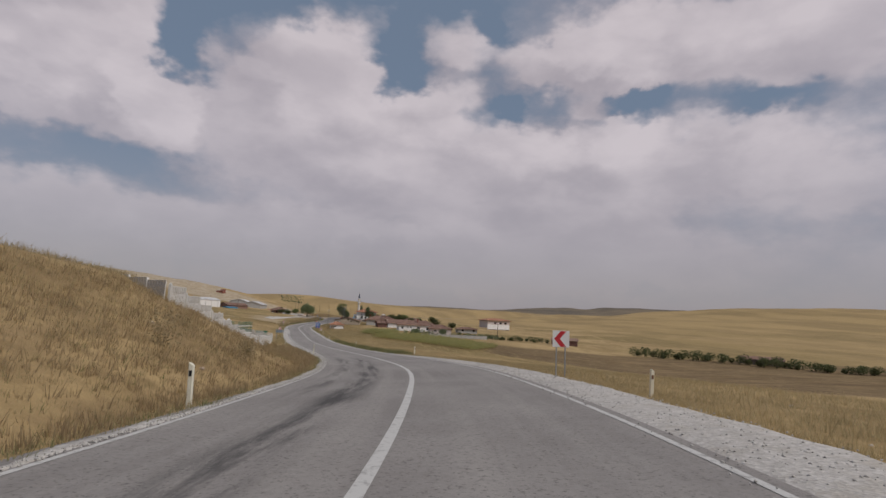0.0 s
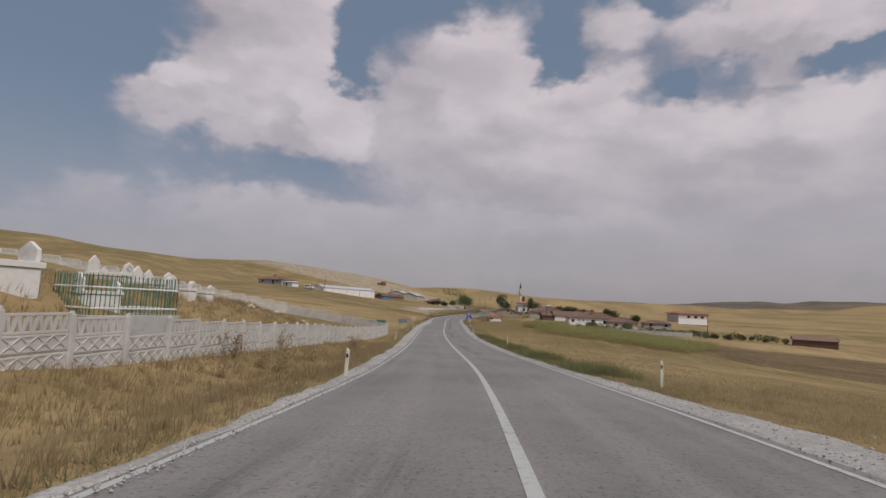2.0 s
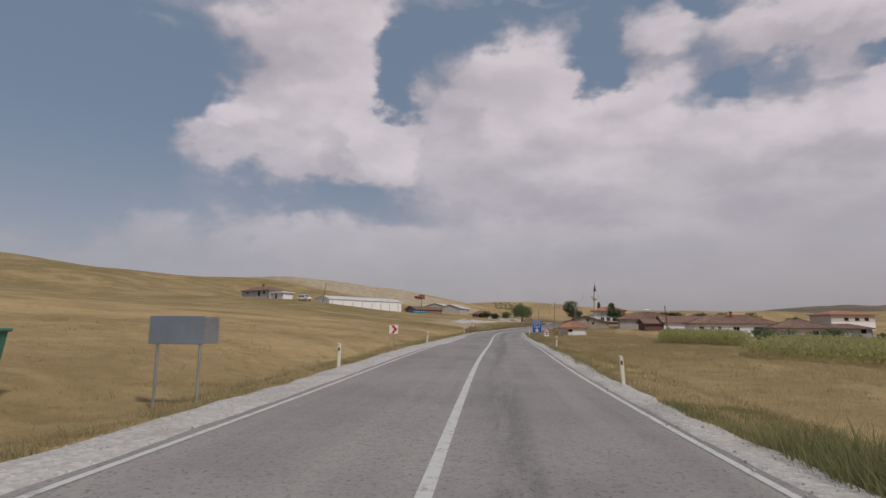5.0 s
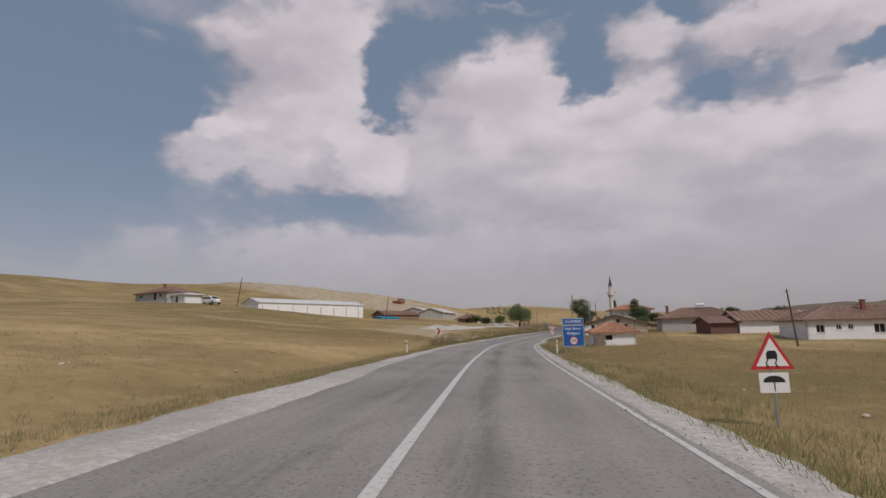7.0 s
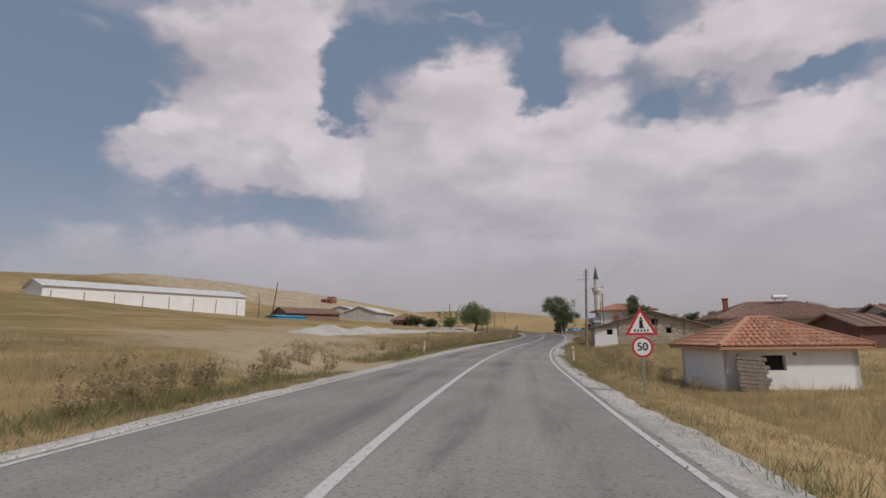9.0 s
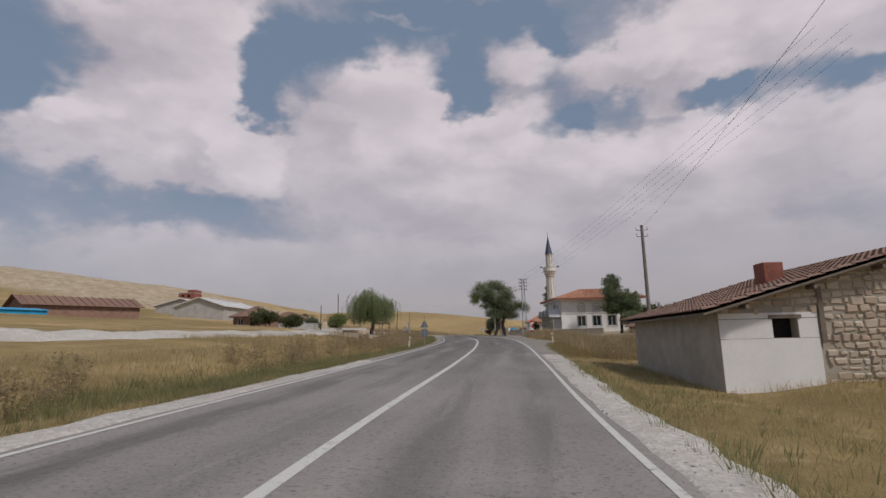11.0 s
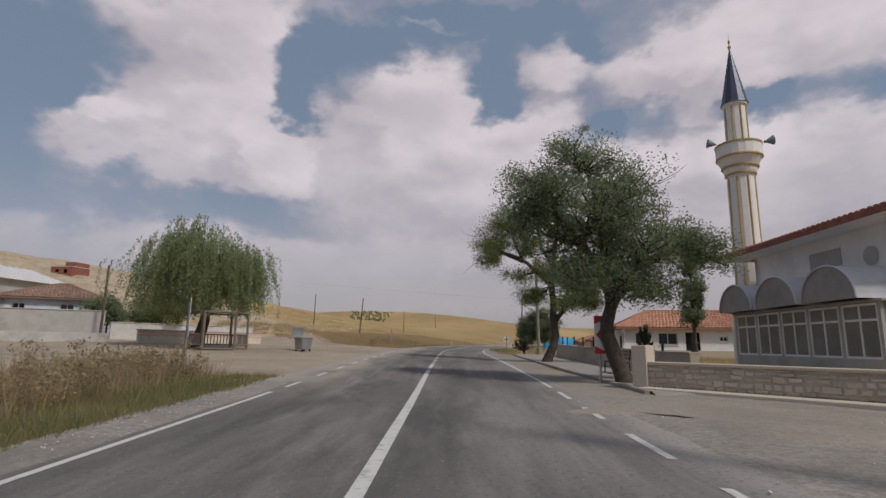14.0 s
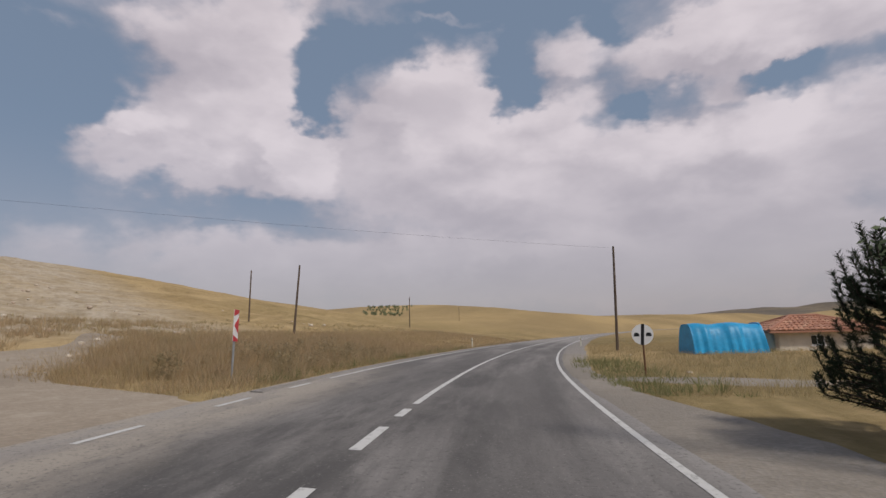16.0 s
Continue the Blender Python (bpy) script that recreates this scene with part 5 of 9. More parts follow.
# ---------------------------------------------------------------- poles and wires
def wooden_pole(x, y, h, lean=(0, 0), mat=None, arms=0, r=0.11, lamp=False, label="", turn=0.0):
    ob = thing("utility_pole", pose(x, y, gz(x, y), 0, 0, turn) @ pose(0, 0, 0, lean[0], lean[1], 0), label or "weathered wooden utility pole standing in dry grass", "utility pole", "utility poles")
    bm = blank()
    tube(bm, (0, 0, -0.6), (0, 0, h), r, r * 0.66, 12)
    part("shaft", bm, mat or M_POLE, ob)
    for k in range(arms):
        z = h - 0.25 - 0.32 * k
        for s in (-1, 1):
            bm = blank()
            tube(bm, (s * r * 0.6, 0, z), (s * 0.26, 0, z), 0.014, n=6)
            tube(bm, (s * 0.26, 0, z - 0.01), (s * 0.26, 0, z + 0.08), 0.014, n=6)
            hook = part("bracket", bm, M_RUST, ob)
            bm = blank()
            lathe(bm, [(0.0, z + 0.17), (0.03, z + 0.165), (0.045, z + 0.12), (0.03, z + 0.1), (0.045, z + 0.07), (0.0, z + 0.06)], 10)
            bmesh.ops.translate(bm, vec=(s * 0.26, 0, 0), verts=bm.verts)
            part("insulator", bm, M_SIGNWHITE, hook)
    if lamp:
        z = h * 0.865
        bm = blank()
        tube(bm, (0, 0, z - 0.15), (-0.35, 0, z + 0.05), 0.025, n=8)
        arm = part("lamp_arm", bm, M_STEEL, ob)
        bm = blank()
        box(bm, -0.78, -0.3, -0.1, 0.1, z + 0.03, z + 0.13, 0.04)
        part("lamp_head", bm, M_SIGNWHITE, arm)
    return ob


wooden_pole(-114.8, 225.3, 6.0, (0, 10), label="leaning dark wooden pole on the hillside")
wooden_pole(-102.4, 265.0, 6.2, (0, 9), label="leaning dark wooden pole near the long shed")
wooden_pole(-50.0, 236.6, 7.2, (0, 2.5), M_POLEGREY, 3, 0.12, lamp=True, label="grey wooden pole with insulators beside the stone house")
wooden_pole(-48.6, 262.0, 6.6, (0, 0), M_POLEGREY, 2, label="grey wooden pole behind the stone house")
wooden_pole(-22.6, 207.9, 6.0, (0, -4), M_POLE, 1, label="dark wooden pole in front of village houses")
wooden_pole(-61.0, 343.7, 8.5, (0, -1.0), M_POLEGREY, 3, 0.15, lamp=True, label="thick grey wooden pole with a street lamp, leaning")
wooden_pole(-64.5, 378.6, 7.6, (0, 2), M_POLE, label="plain dark wooden pole beside the road")
wooden_pole(-90.6, 379.0, 6.0, (0, 4), M_POLE, label="plain dark wooden pole in the dry field")
wooden_pole(-106.4, 395.2, 6.4, (0, 1), M_POLE, label="plain dark wooden pole in the dry field")
wooden_pole(-100.5, 440.0, 6.0, (0, 0), M_POLE, label="plain dark wooden pole in the dry field")
wooden_pole(-118, 560, 6.0, (0, 0), M_POLE, 1, label="distant wooden pole by the orchard track")
wooden_pole(-92.9, 338.9, 8.4, (0, 0), M_POLE, 1, label="wooden pole by the yard wall")
wooden_pole(-93.6, 331.5, 5.8, (0, 0), M_POLE, label="short wooden pole by the garden wall")
wooden_pole(-131.0, 300.0, 6.0, (0, 0), M_POLE, label="wooden pole behind the long shed")
wooden_pole(21.0, 190.0, 6.0, (0, 0), M_POLE, 1, label="wooden pole at the edge of the fields")


def lattice_pylon(x, y, h, turn):
    ob = thing("lattice_pylon", pose(x, y, gz(x, y), 0, 0, turn), "grey steel lattice mast carrying rows of insulators", "pylon")
    w0, w1 = 0.30, 0.13
    for sx in (-1, 1):
        for sy in (-1, 1):
            bm = blank()
            tube(bm, (sx * w0, sy * w0 * 0.7, -0.4), (sx * w1, sy * w1 * 0.8, h), 0.035, 0.03, 4)
            part("leg", bm, M_STEEL, ob)
    n = 13
    for k in range(n):
        t0, t1 = k / n, (k + 1) / n
        a, b = w0 + (w1 - w0) * t0, w0 + (w1 - w0) * t1
        for s in (-1, 1):
            bm = blank()
            f = 1 if k % 2 else -1
            tube(bm, (-f * a, s * a * 0.72, h * t0), (f * b, s * b * 0.74, h * t1), 0.018, n=4)
            tube(bm, (s * a, -f * a * 0.72, h * t0), (s * b, f * b * 0.74, h * t1), 0.018, n=4)
            part("brace", bm, M_STEEL, ob)
    for k in range(4):
        z = h - 0.15 - 0.42 * k
        bm = blank()
        box(bm, -0.52, 0.52, -0.03, 0.03, z - 0.03, z + 0.03)
        arm = part("cross_arm", bm, M_STEEL, ob)
        for s in (-0.48, -0.26, 0.26, 0.48):
            bm = blank()
            lathe(bm, [(0.0, z + 0.2), (0.045, z + 0.17), (0.06, z + 0.12), (0.04, z + 0.09), (0.06, z + 0.06), (0.0, z + 0.03)], 8)
            bmesh.ops.translate(bm, vec=(s, 0, 0), verts=bm.verts)
            part("insulator", bm, M_POLE, arm)


lattice_pylon(-54.8, 302.3, 7.3, 12)


def wire(a, b, sag, r=0.0042, label="thin overhead electric wire"):
    a, b = Vector(a), Vector(b)
    bm, n = blank(), 14
    pts = [a.lerp(b, k / n) - Vector((0, 0, sag * 4 * (k / n) * (1 - k / n))) for k in range(n + 1)]
    for p, q in zip(pts, pts[1:]):
        tube(bm, p, q, r, n=5, caps=False)
    tagged(part("overhead_wire", bm, M_RUBBER), label, "wire", "overhead wires")


for dx, dz in ((-0.48, 0.0), (0.48, 0.0), (-0.48, -0.42), (0.48, -0.42), (0.48, -0.84)):
    wire((-54.8 + dx, 302.3, gz(-54.8, 302.3) + 7.3 + dz), (-44.5 + dx, 252, gz(-44.5, 252) + 10.8 + dz), 0.5)
wire((-64.5, 378.6, gz(-64.5, 378.6) + 7.5), (-108.2, 342.4, 7.6), 0.4)
wire((-50, 236.6, gz(-50, 236.6) + 7.0), (-48.6, 262, gz(-48.6, 262) + 6.5), 0.3)

# ---------------------------------------------------------------- graveyard fences
def fence_meshes(w):
    """Meshes of one bay: pierced top slab, two lattice slabs and a post."""
    made = {}
    t = 0.05
    bm = blank()
    box(bm, 0.07, w - 0.07, -t / 2, t / 2, 0.80, 0.86, 0.006)
    box(bm, 0.07, w - 0.07, -t / 2, t / 2, 1.17, 1.23, 0.006)
    box(bm, 0.07, 0.15, -t / 2, t / 2, 0.86, 1.17)
    box(bm, w - 0.15, w - 0.07, -t / 2, t / 2, 0.86, 1.17)
    n, span = 6, w - 0.34
    for k in range(n):
        c = 0.17 + span * (k + 0.5) / n
        for s in (-1, 1):
            pts = [(c + s * 0.012, 0.86), (c + s * 0.065, 0.86), (c + s * 0.10, 0.97), (c + s * 0.14, 1.17), (c + s * 0.06, 1.17), (c + s * 0.03, 1.0)]
            prism(bm, pts if s > 0 else pts[::-1], -t / 2 + 0.005, t / 2 - 0.005)
    made["pierced_slab"] = bm
    bm = blank()
    for z0, z1 in ((-0.35, 0.38), (0.40, 0.79)):
        box(bm, 0.07, w - 0.07, -t / 2, t / 2, z0, z1, 0.006)
    for z0, z1 in ((0.02, 0.36), (0.43, 0.77)):
        zc, hh = (z0 + z1) / 2, (z1 - z0) / 2 - 0.02
        box(bm, 0.12, w - 0.12, -t / 2 - 0.014, -t / 2, z1 - 0.03, z1 - 0.005)
        box(bm, 0.12, w - 0.12, -t / 2 - 0.014, -t / 2, z0 + 0.005, z0 + 0.03)
        cols = 4
        for k in range(cols):
            x0, x1 = 0.13 + (w - 0.26) * k / cols, 0.13 + (w - 0.26) * (k + 1) / cols
            for a, b in (((x0, zc - hh), (x1, zc + hh)), ((x0, zc + hh), (x1, zc - hh))):
                tube(bm, (a[0], -t / 2 - 0.004, a[1]), (b[0], -t / 2 - 0.004, b[1]), 0.02, n=5)
            xc = (x0 + x1) / 2
            prism(bm, [(xc - 0.07, zc), (xc, zc - 0.06), (xc + 0.07, zc), (xc, zc + 0.06)], -t / 2 - 0.018, -t / 2)
    made["lattice_slab"] = bm
    bm = blank()
    box(bm, -0.07, 0.07, -0.07, 0.07, -0.6, 1.30, 0.012)
    prism(bm, [(-0.05, 1.30), (0.05, 1.30), (0.0, 1.38)], -0.05, 0.05)
    made["post"] = bm
    out = {}
    for key, bm in made.items():
        me = bpy.data.meshes.new(key)
        bm.to_mesh(me)
        bm.free()
        me.materials.append(M_FENCE)
        out[key] = me
    return out


def concrete_fence(points, w, label, skip=(), flip=False, level=None, rise=None):
    """A run of precast bays along a line of ground points, stepping with the slope."""
    meshes = fence_meshes(w)
    first = points[0]
    ob = thing("concrete_fence", pose(first[0], first[1], gz(*first)), label, "fence", "graveyard fences")
    line = [Vector((x, y)) for x, y in points]
    seg, pos, bays = 0, line[0].copy(), 0
    while True:
        room = w
        p = pos.copy()
        s = seg
        while s < len(line) - 1 and (line[s + 1] - p).length < room:
            room -= (line[s + 1] - p).length
            p, s = line[s + 1].copy(), s + 1
        if s >= len(line) - 1:
            break
        q = p + (line[s + 1] - p).normalized() * room
        z = min(gz(*pos), gz(*q)) if abs(gz(*pos) - gz(*q)) < 0.5 else (gz(*pos) + gz(*q)) / 2 - 0.08
        if level:
            z = level[0] + level[1] * bays
        if rise:
            z = float(np.interp(-(pos.x + q.x) / 2, rise[0], rise[1]))
        a = math.degrees(math.atan2(q.y - pos.y, q.x - pos.x))
        lean = 1.2 * math.sin(bays * 2.3)
        for key, me in meshes.items():
            if key != "post" and bays in skip:
                if key == "pierced_slab":
                    continue
            child = new(key, me)
            child.parent = ob
            child.matrix_basis = ob.matrix_basis.inverted() @ pose(pos.x, pos.y, z, lean, 0, a + (0 if not flip else 180)) @ (Matrix.Identity(4) if not flip else pose(-w, 0, 0))
        pos, seg, bays = q, s, bays + 1
        if bays > 90:
            break
    return ob


concrete_fence([(-13.7, 26.6), (-13.95, 34.5), (-14.6, 41), (-16.3, 48.3), (-20.6, 62.9), (-24.8, 77.6), (-31.0, 99.0)], 1.85,
               "white precast concrete fence with pierced top slabs and lattice relief", skip=(11,))
concrete_fence([(-31.0, 99.2), (-38.5, 99.5), (-46, 98), (-51.5, 91.5), (-56, 84), (-59.5, 75), (-63, 64), (-66, 54)], 1.85, "pale precast concrete fence stepping up the slope behind the graves", flip=True,
               rise=((31, 35, 39, 44, 49, 53.6, 57, 59.5, 63, 66), (-3.95, -3.35, -2.95, -2.3, -1.2, 0.0, 1.27, 2.05, 2.7, 2.9)))
concrete_fence([(-13.75, 26.3), (-16.6, 28.2), (-20.2, 30.6), (-22.2, 32.0)], 1.9, "grey precast concrete fence running back from the bank", flip=True, level=(1.52, 0.16))


def grave(x, y, turn, s=1.0, label="white marble grave with tall pointed headstones"):
    ob = thing("grave", pose(x, y, gz(x, y), 0, 0, turn), label, "grave", "graves")
    bm = blank()
    box(bm, -1.0 * s, 1.0 * s, -0.45 * s, 0.45 * s, -0.5, 0.34 * s, 0.03)
    for q in ((-1.06, 1.06, -0.5, -0.34), (-1.06, 1.06, 0.34, 0.5), (-1.06, -0.8, -0.34, 0.34), (0.8, 1.06, -0.34, 0.34)):
        box(bm, q[0] * s, q[1] * s, q[2] * s, q[3] * s, 0.34 * s, 0.5 * s, 0.01)
    part("tomb", bm, M_MARBLE, ob)
    for x0, h in ((-0.95, 0.85), (0.95, 0.55)):
        bm = blank()
        out = [(-0.33 * s, 0.5 * s), (0.33 * s, 0.5 * s), (0.33 * s, (0.5 + h * 0.62) * s), (0, (0.5 + h) * s), (-0.33 * s, (0.5 + h * 0.62) * s)]
        prism(bm, out, -0.06, 0.06, Matrix.Translation((x0 * s, 0, 0)) @ Matrix.Rotation(math.pi / 2, 4, "Z"))
        stone = part("headstone", bm, M_MARBLE, ob)
        # carved diamond panel on the outer face
        for a, b in (((-0.2, 0), (0, 0.26)), ((0, 0.26), (0.2, 0)), ((0.2, 0), (0, -0.26)), ((0, -0.26), (-0.2, 0))):
            bm = blank()
            z = (0.5 + h * 0.42) * s
            face = x0 * s + (0.066 if x0 > 0 else -0.066)
            tube(bm, (face, a[0] * s, z + a[1] * h * s), (face, b[0] * s, z + b[1] * h * s), 0.022 * s, n=5)
            part("carving", bm, M_GREYWALL, stone)
    bm = blank()
    box(bm, -0.79 * s, 0.79 * s, -0.33 * s, 0.33 * s, 0.34 * s, 0.42 * s, 0.02)
    part("planting_bed", bm, M_OLIVE, ob, "dry plants growing over the grave")
    return ob


for k, (x, y, turn, s) in enumerate([(-22.3, 43.2, 92, 1.15), (-20.4, 44.0, 92, 1.15), (-19.4, 45.5, 90, 1.05), (-22.6, 46.4, 90, 1.0), (-19.6, 48.8, 88, 0.65), (-22.6, 55.3, 8, 0.62), (-23.6, 57.6, 4, 0.6), (-24.6, 55.6, 10, 0.85), (-26.0, 57.4, 6, 0.75), (-27.0, 55.4, 12, 0.95), (-40.5, 67.0, 6, 0.9), (-24.4, 42.4, 92, 1.1)]):
    grave(x, y, turn, s)


def fieldstones():
    rng = np.random.RandomState(5)
    for k in range(64):
        y = rng.uniform(56, 88)
        d = -12.8 - 11 * rng.rand() ** 1.5
        x, yy = by_road(y, d)
        r = rng.uniform(0.11, 0.27)
        bm = blank()
        bmesh.ops.create_icosphere(bm, subdivisions=2, radius=r)
        for v in bm.verts:
            v.co *= 1 + 0.28 * noise.noise(v.co * (2.2 / r) + Vector((k, 0, 0)))
            v.co.z *= rng.uniform(0.95, 1.05) * 0.75
        ob = part("grave_stone", bm, M_STONE)
        ob.matrix_basis = pose(x, yy, gz(x, yy) + r * 0.25, rng.uniform(-20, 20), rng.uniform(-20, 20), rng.uniform(0, 360))
        tagged(ob, "small rough pale field stone marking a grave", "stone", "field stones")


fieldstones()


def railed_grave():
    ob = thing("railed_grave", pose(-17.9, 47.2, gz(-17.9, 47.2), 0, 0, 84), "grave enclosure of green iron railings on a concrete plinth", "grave")
    L, W, b = 3.0, 1.9, 0.55
    bm = blank()
    for a in ((0, L, 0, 0.18), (0, L, W - 0.18, W), (0, 0.18, 0.18, W - 0.18), (L - 0.18, L, 0.18, W - 0.18)):
        box(bm, *a, -0.6, b, 0.01)
    part("plinth", bm, M_CONCRETE, ob)
    for x0, y0, x1, y1 in ((0.09, 0.09, L - 0.09, 0.09), (0.09, W - 0.09, L - 0.09, W - 0.09), (0.09, 0.09, 0.09, W - 0.09), (L - 0.09, 0.09, L - 0.09, W - 0.09)):
        for z in (0.75, 1.35):
            bm = blank()
            tube(bm, (x0, y0, b + z - 0.55), (x1, y1, b + z - 0.55), 0.03, n=6)
            part("rail", bm, M_SIGNWHITE, ob, "white rail")
        n = int(math.hypot(x1 - x0, y1 - y0) / 0.14)
        for k in range(n + 1):
            t = k / n
            x, y = x0 + (x1 - x0) * t, y0 + (y1 - y0) * t
            bm = blank()
            tube(bm, (x, y, b), (x, y, b + 1.12), 0.014, n=5)
            tube(bm, (x, y, b + 1.12), (x, y, b + 1.2), 0.02, 0.002, 5)
            part("bar", bm, M_GREEN, ob)


railed_grave()


# ---------------------------------------------------------------- hillside and left of the road
house("house", -148.5, 228.5, -12, 13.5, 7.0, 1.75, 1.35, M_GREYWALL, M_TILE_OLD, "low grey farmhouse with a brown tiled roof on the hillside",
      [(2.0, 3.1, 0.6, 1.5, "window"), (8.2, 9.2, 0.0, 1.65, "door"), (10.5, 11.8, 0.6, 1.5, "window")], seed=3, tile=(0.45, 0.6), chimney=(6.0, 3.5, 2.2))
house("annex", -135.2, 227.0, -12, 5.2, 4.0, 1.7, 0.35, M_WHITEWALL, M_ZINC, "small whitewashed annex beside the hillside farmhouse",
      [(1.6, 2.6, 0.0, 1.4, "hole")], seed=4, tile=(0.8, 0.9), category="outbuilding")


def white_van():
    ob = thing("parked_van", pose(-120.3, 224.0, gz(-120.3, 224.0), 0, 0, -10), "small white panel van parked on the hillside", "van")
    bm = blank()
    side = [(-2.0, 0.35), (2.05, 0.35), (2.1, 0.75), (1.95, 0.95), (1.25, 1.08), (0.65, 1.62), (0.3, 1.74), (-1.85, 1.76), (-2.05, 1.5), (-2.08, 0.6)]
    prism(bm, side, -0.82, 0.82)
    bmesh.ops.bevel(bm, geom=list(bm.edges), offset=0.06, segments=2, affect="EDGES")
    part("body", bm, M_CARPAINT, ob, smooth=False)
    for s in (-1, 1):
        for a, b in ((0.12, 0.85), (-0.75, -0.02), (-1.75, -0.9)):
            bm = blank()
            prism(bm, [(a, 1.1), (b, 1.1), (min(b, 0.6), 1.52), (a, 1.56)], s * 0.825 - 0.006, s * 0.825 + 0.006)
            part("side_window", bm, M_GLASS, ob)
    bm = blank()
    poly(bm, [(1.26, -0.7, 1.1), (1.26, 0.7, 1.1), (0.68, 0.66, 1.6), (0.68, -0.66, 1.6)], 0.02)
    part("windscreen", bm, M_GLASS, ob)
    for x in (-1.3, 1.35):
        for s in (-1, 1):
            bm = blank()
            tube(bm, (x, s * 0.68, 0.32), (x, s * 0.86, 0.32), 0.32, n=20)
            wheel = part("wheel", bm, M_RUBBER, ob)
            bm = blank()
            tube(bm, (x, s * 0.86, 0.32), (x, s * 0.872, 0.32), 0.19, n=16)
            part("rim", bm, M_STEEL, wheel)
    for s in (-1, 1):
        bm = blank()
        box(bm, 2.02, 2.1, s * 0.62 - 0.14, s * 0.62 + 0.14, 0.68, 0.86, 0.02)
        part("headlight", bm, M_GLASS, ob)


white_van()


def long_shed():
    ob = gable_shed("livestock_shed", -124.6, 242.4, 70.5, 32.2, 8.0, 1.75, 1.15, M_SHEET, M_ZINC, "long low livestock shed clad in pale plastic sheeting", over=0.3)
    for k in range(8):
        bm = blank()
        x = 1.0 + k * 4.2
        tube(bm, (x, -0.12, -2.0), (x + 0.06, -0.12, 0.95), 0.055, n=6)
        part("stud", bm, M_WOOD, ob)


long_shed()
gable_shed("blue_shed", -113.4, 282.6, 72, 7.5, 4, 0.55, 0.3, M_TARP, M_TARP, "low shed covered with a faded blue tarpaulin", over=0.2, ribs=False)
gable_shed("barn", -118.0, 293.0, 62, 14, 7, 1.5, 1.3, M_OLDBRICK, M_TILE_OLD, "low brick barn with a rust-coloured roof", over=0.5, category="barn")
gable_shed("grey_shed", -125.6, 343.0, 100, 20, 11, 2.4, 1.5, M_GREYWALL, M_ZINC, "wide grey farm shed with a white metal roof", over=0.5, base=4.4)
gable_shed("grey_shed", -112.4, 329.0, 95, 17.5, 10, 2.5, 1.7, M_GREYWALL, M_ZINC, "long grey farm shed with a white metal roof beyond a yard", over=0.5, base=2.9)
house("house", -99.2, 310.3, -8, 4.8, 4.8, 2.2, 1.6, M_OLDBRICK, M_TILE_OLD, "dull red village house with a brown hipped roof",
      [(0.8, 1.7, 0.9, 1.9, "window"), (3.0, 3.9, 0.0, 2.0, "door")], seed=6, tile=(0.4, 0.55), base=-0.08)
gable_shed("lean_to", -106.0, 327.0, 34, 3.6, 2.6, 1.2, 0.45, M_GREYWALL, M_TILE, "low lean-to with an orange tiled roof beside the blue house", over=0.3, base=0.9)
house("house", -103.7, 331.6, 34, 7.0, 6.2, 2.45, 1.4, M_BLUEWALL, M_TILE_OLD, "pale blue village house with a brown hipped roof",
      [(0.8, 1.7, 0.95, 2.0, "window"), (4.1, 5.1, 0.95, 2.0, "window")], seed=7, tile=(0.3, 0.42), right=[(1.2, 2.1, 0.9, 1.9, "window")], base=0.25)


def brick_shell():
    ob = thing("brick_house", pose(-167.0, 391.0, gz(-164.0, 391.0) - 0.3, 0, 0, 3) @ Matrix.Scale(0.75, 4), "unfinished red brick house standing high on the hillside", "house")
    bm = blank()
    wall_with_holes(bm, 7.0, -2.0, 2.7, 0.25, [(1.4, 2.6, 0.8, 2.0), (4.2, 5.4, 0.8, 2.0)])
    part("wall", bm, M_BRICKRED, ob)
    bm = blank()
    box(bm, 0, 0.25, 0.25, 6, -2, 2.7)
    box(bm, 6.75, 7, 0.25, 6, -2, 2.7)
    box(bm, 0, 7, 6, 6.25, -2, 2.7)
    part("wall", bm, M_BRICKRED, ob)
    bm = blank()
    box(bm, -0.1, 7.1, -0.1, 6.35, 2.7, 2.9, 0.02)
    part("roof_slab", bm, M_CONCRETE, ob)
    bm = blank()
    box(bm, 3.6, 7, 1, 6, 2.9, 4.2, 0.02)
    part("stair_hut", bm, M_BRICKRED, ob)


brick_shell()


def gravel_heap():
    rng = np.random.RandomState(3)
    n, c = 90, 12
    a, b = np.array([-75.2, 230.5]), np.array([-77.0, 293.0])
    t, s = np.linspace(0, 1, n), np.linspace(-1, 1, c)
    h = 0.5 + 0.5 * np.exp(-((t - 0.09) / 0.03) ** 2) + 0.25 * np.exp(-((t - 0.26) / 0.03) ** 2) + 0.1 * np.sin(t * 60)
    h *= step(t, 0, 0.05) * step(t, 1, 0.9)
    h[t > 0.4] *= 0.55
    xx = a[0] + (b[0] - a[0]) * t[:, None] + s[None] * 2.1
    yy = a[1] + (b[1] - a[1]) * t[:, None] + 0 * s[None]
    zz = ground_z(xx, yy) - 0.05 + h[:, None] * (1 - np.abs(s[None]) ** 1.6) + rng.uniform(-0.03, 0.03, (n, c))
    ob = grid_mesh("gravel_heap", xx, yy, zz, M_GRAVEL, smooth=False)
    tagged(ob, "long low heap of pale crushed gravel on the clearing", "gravel heap")


gravel_heap()


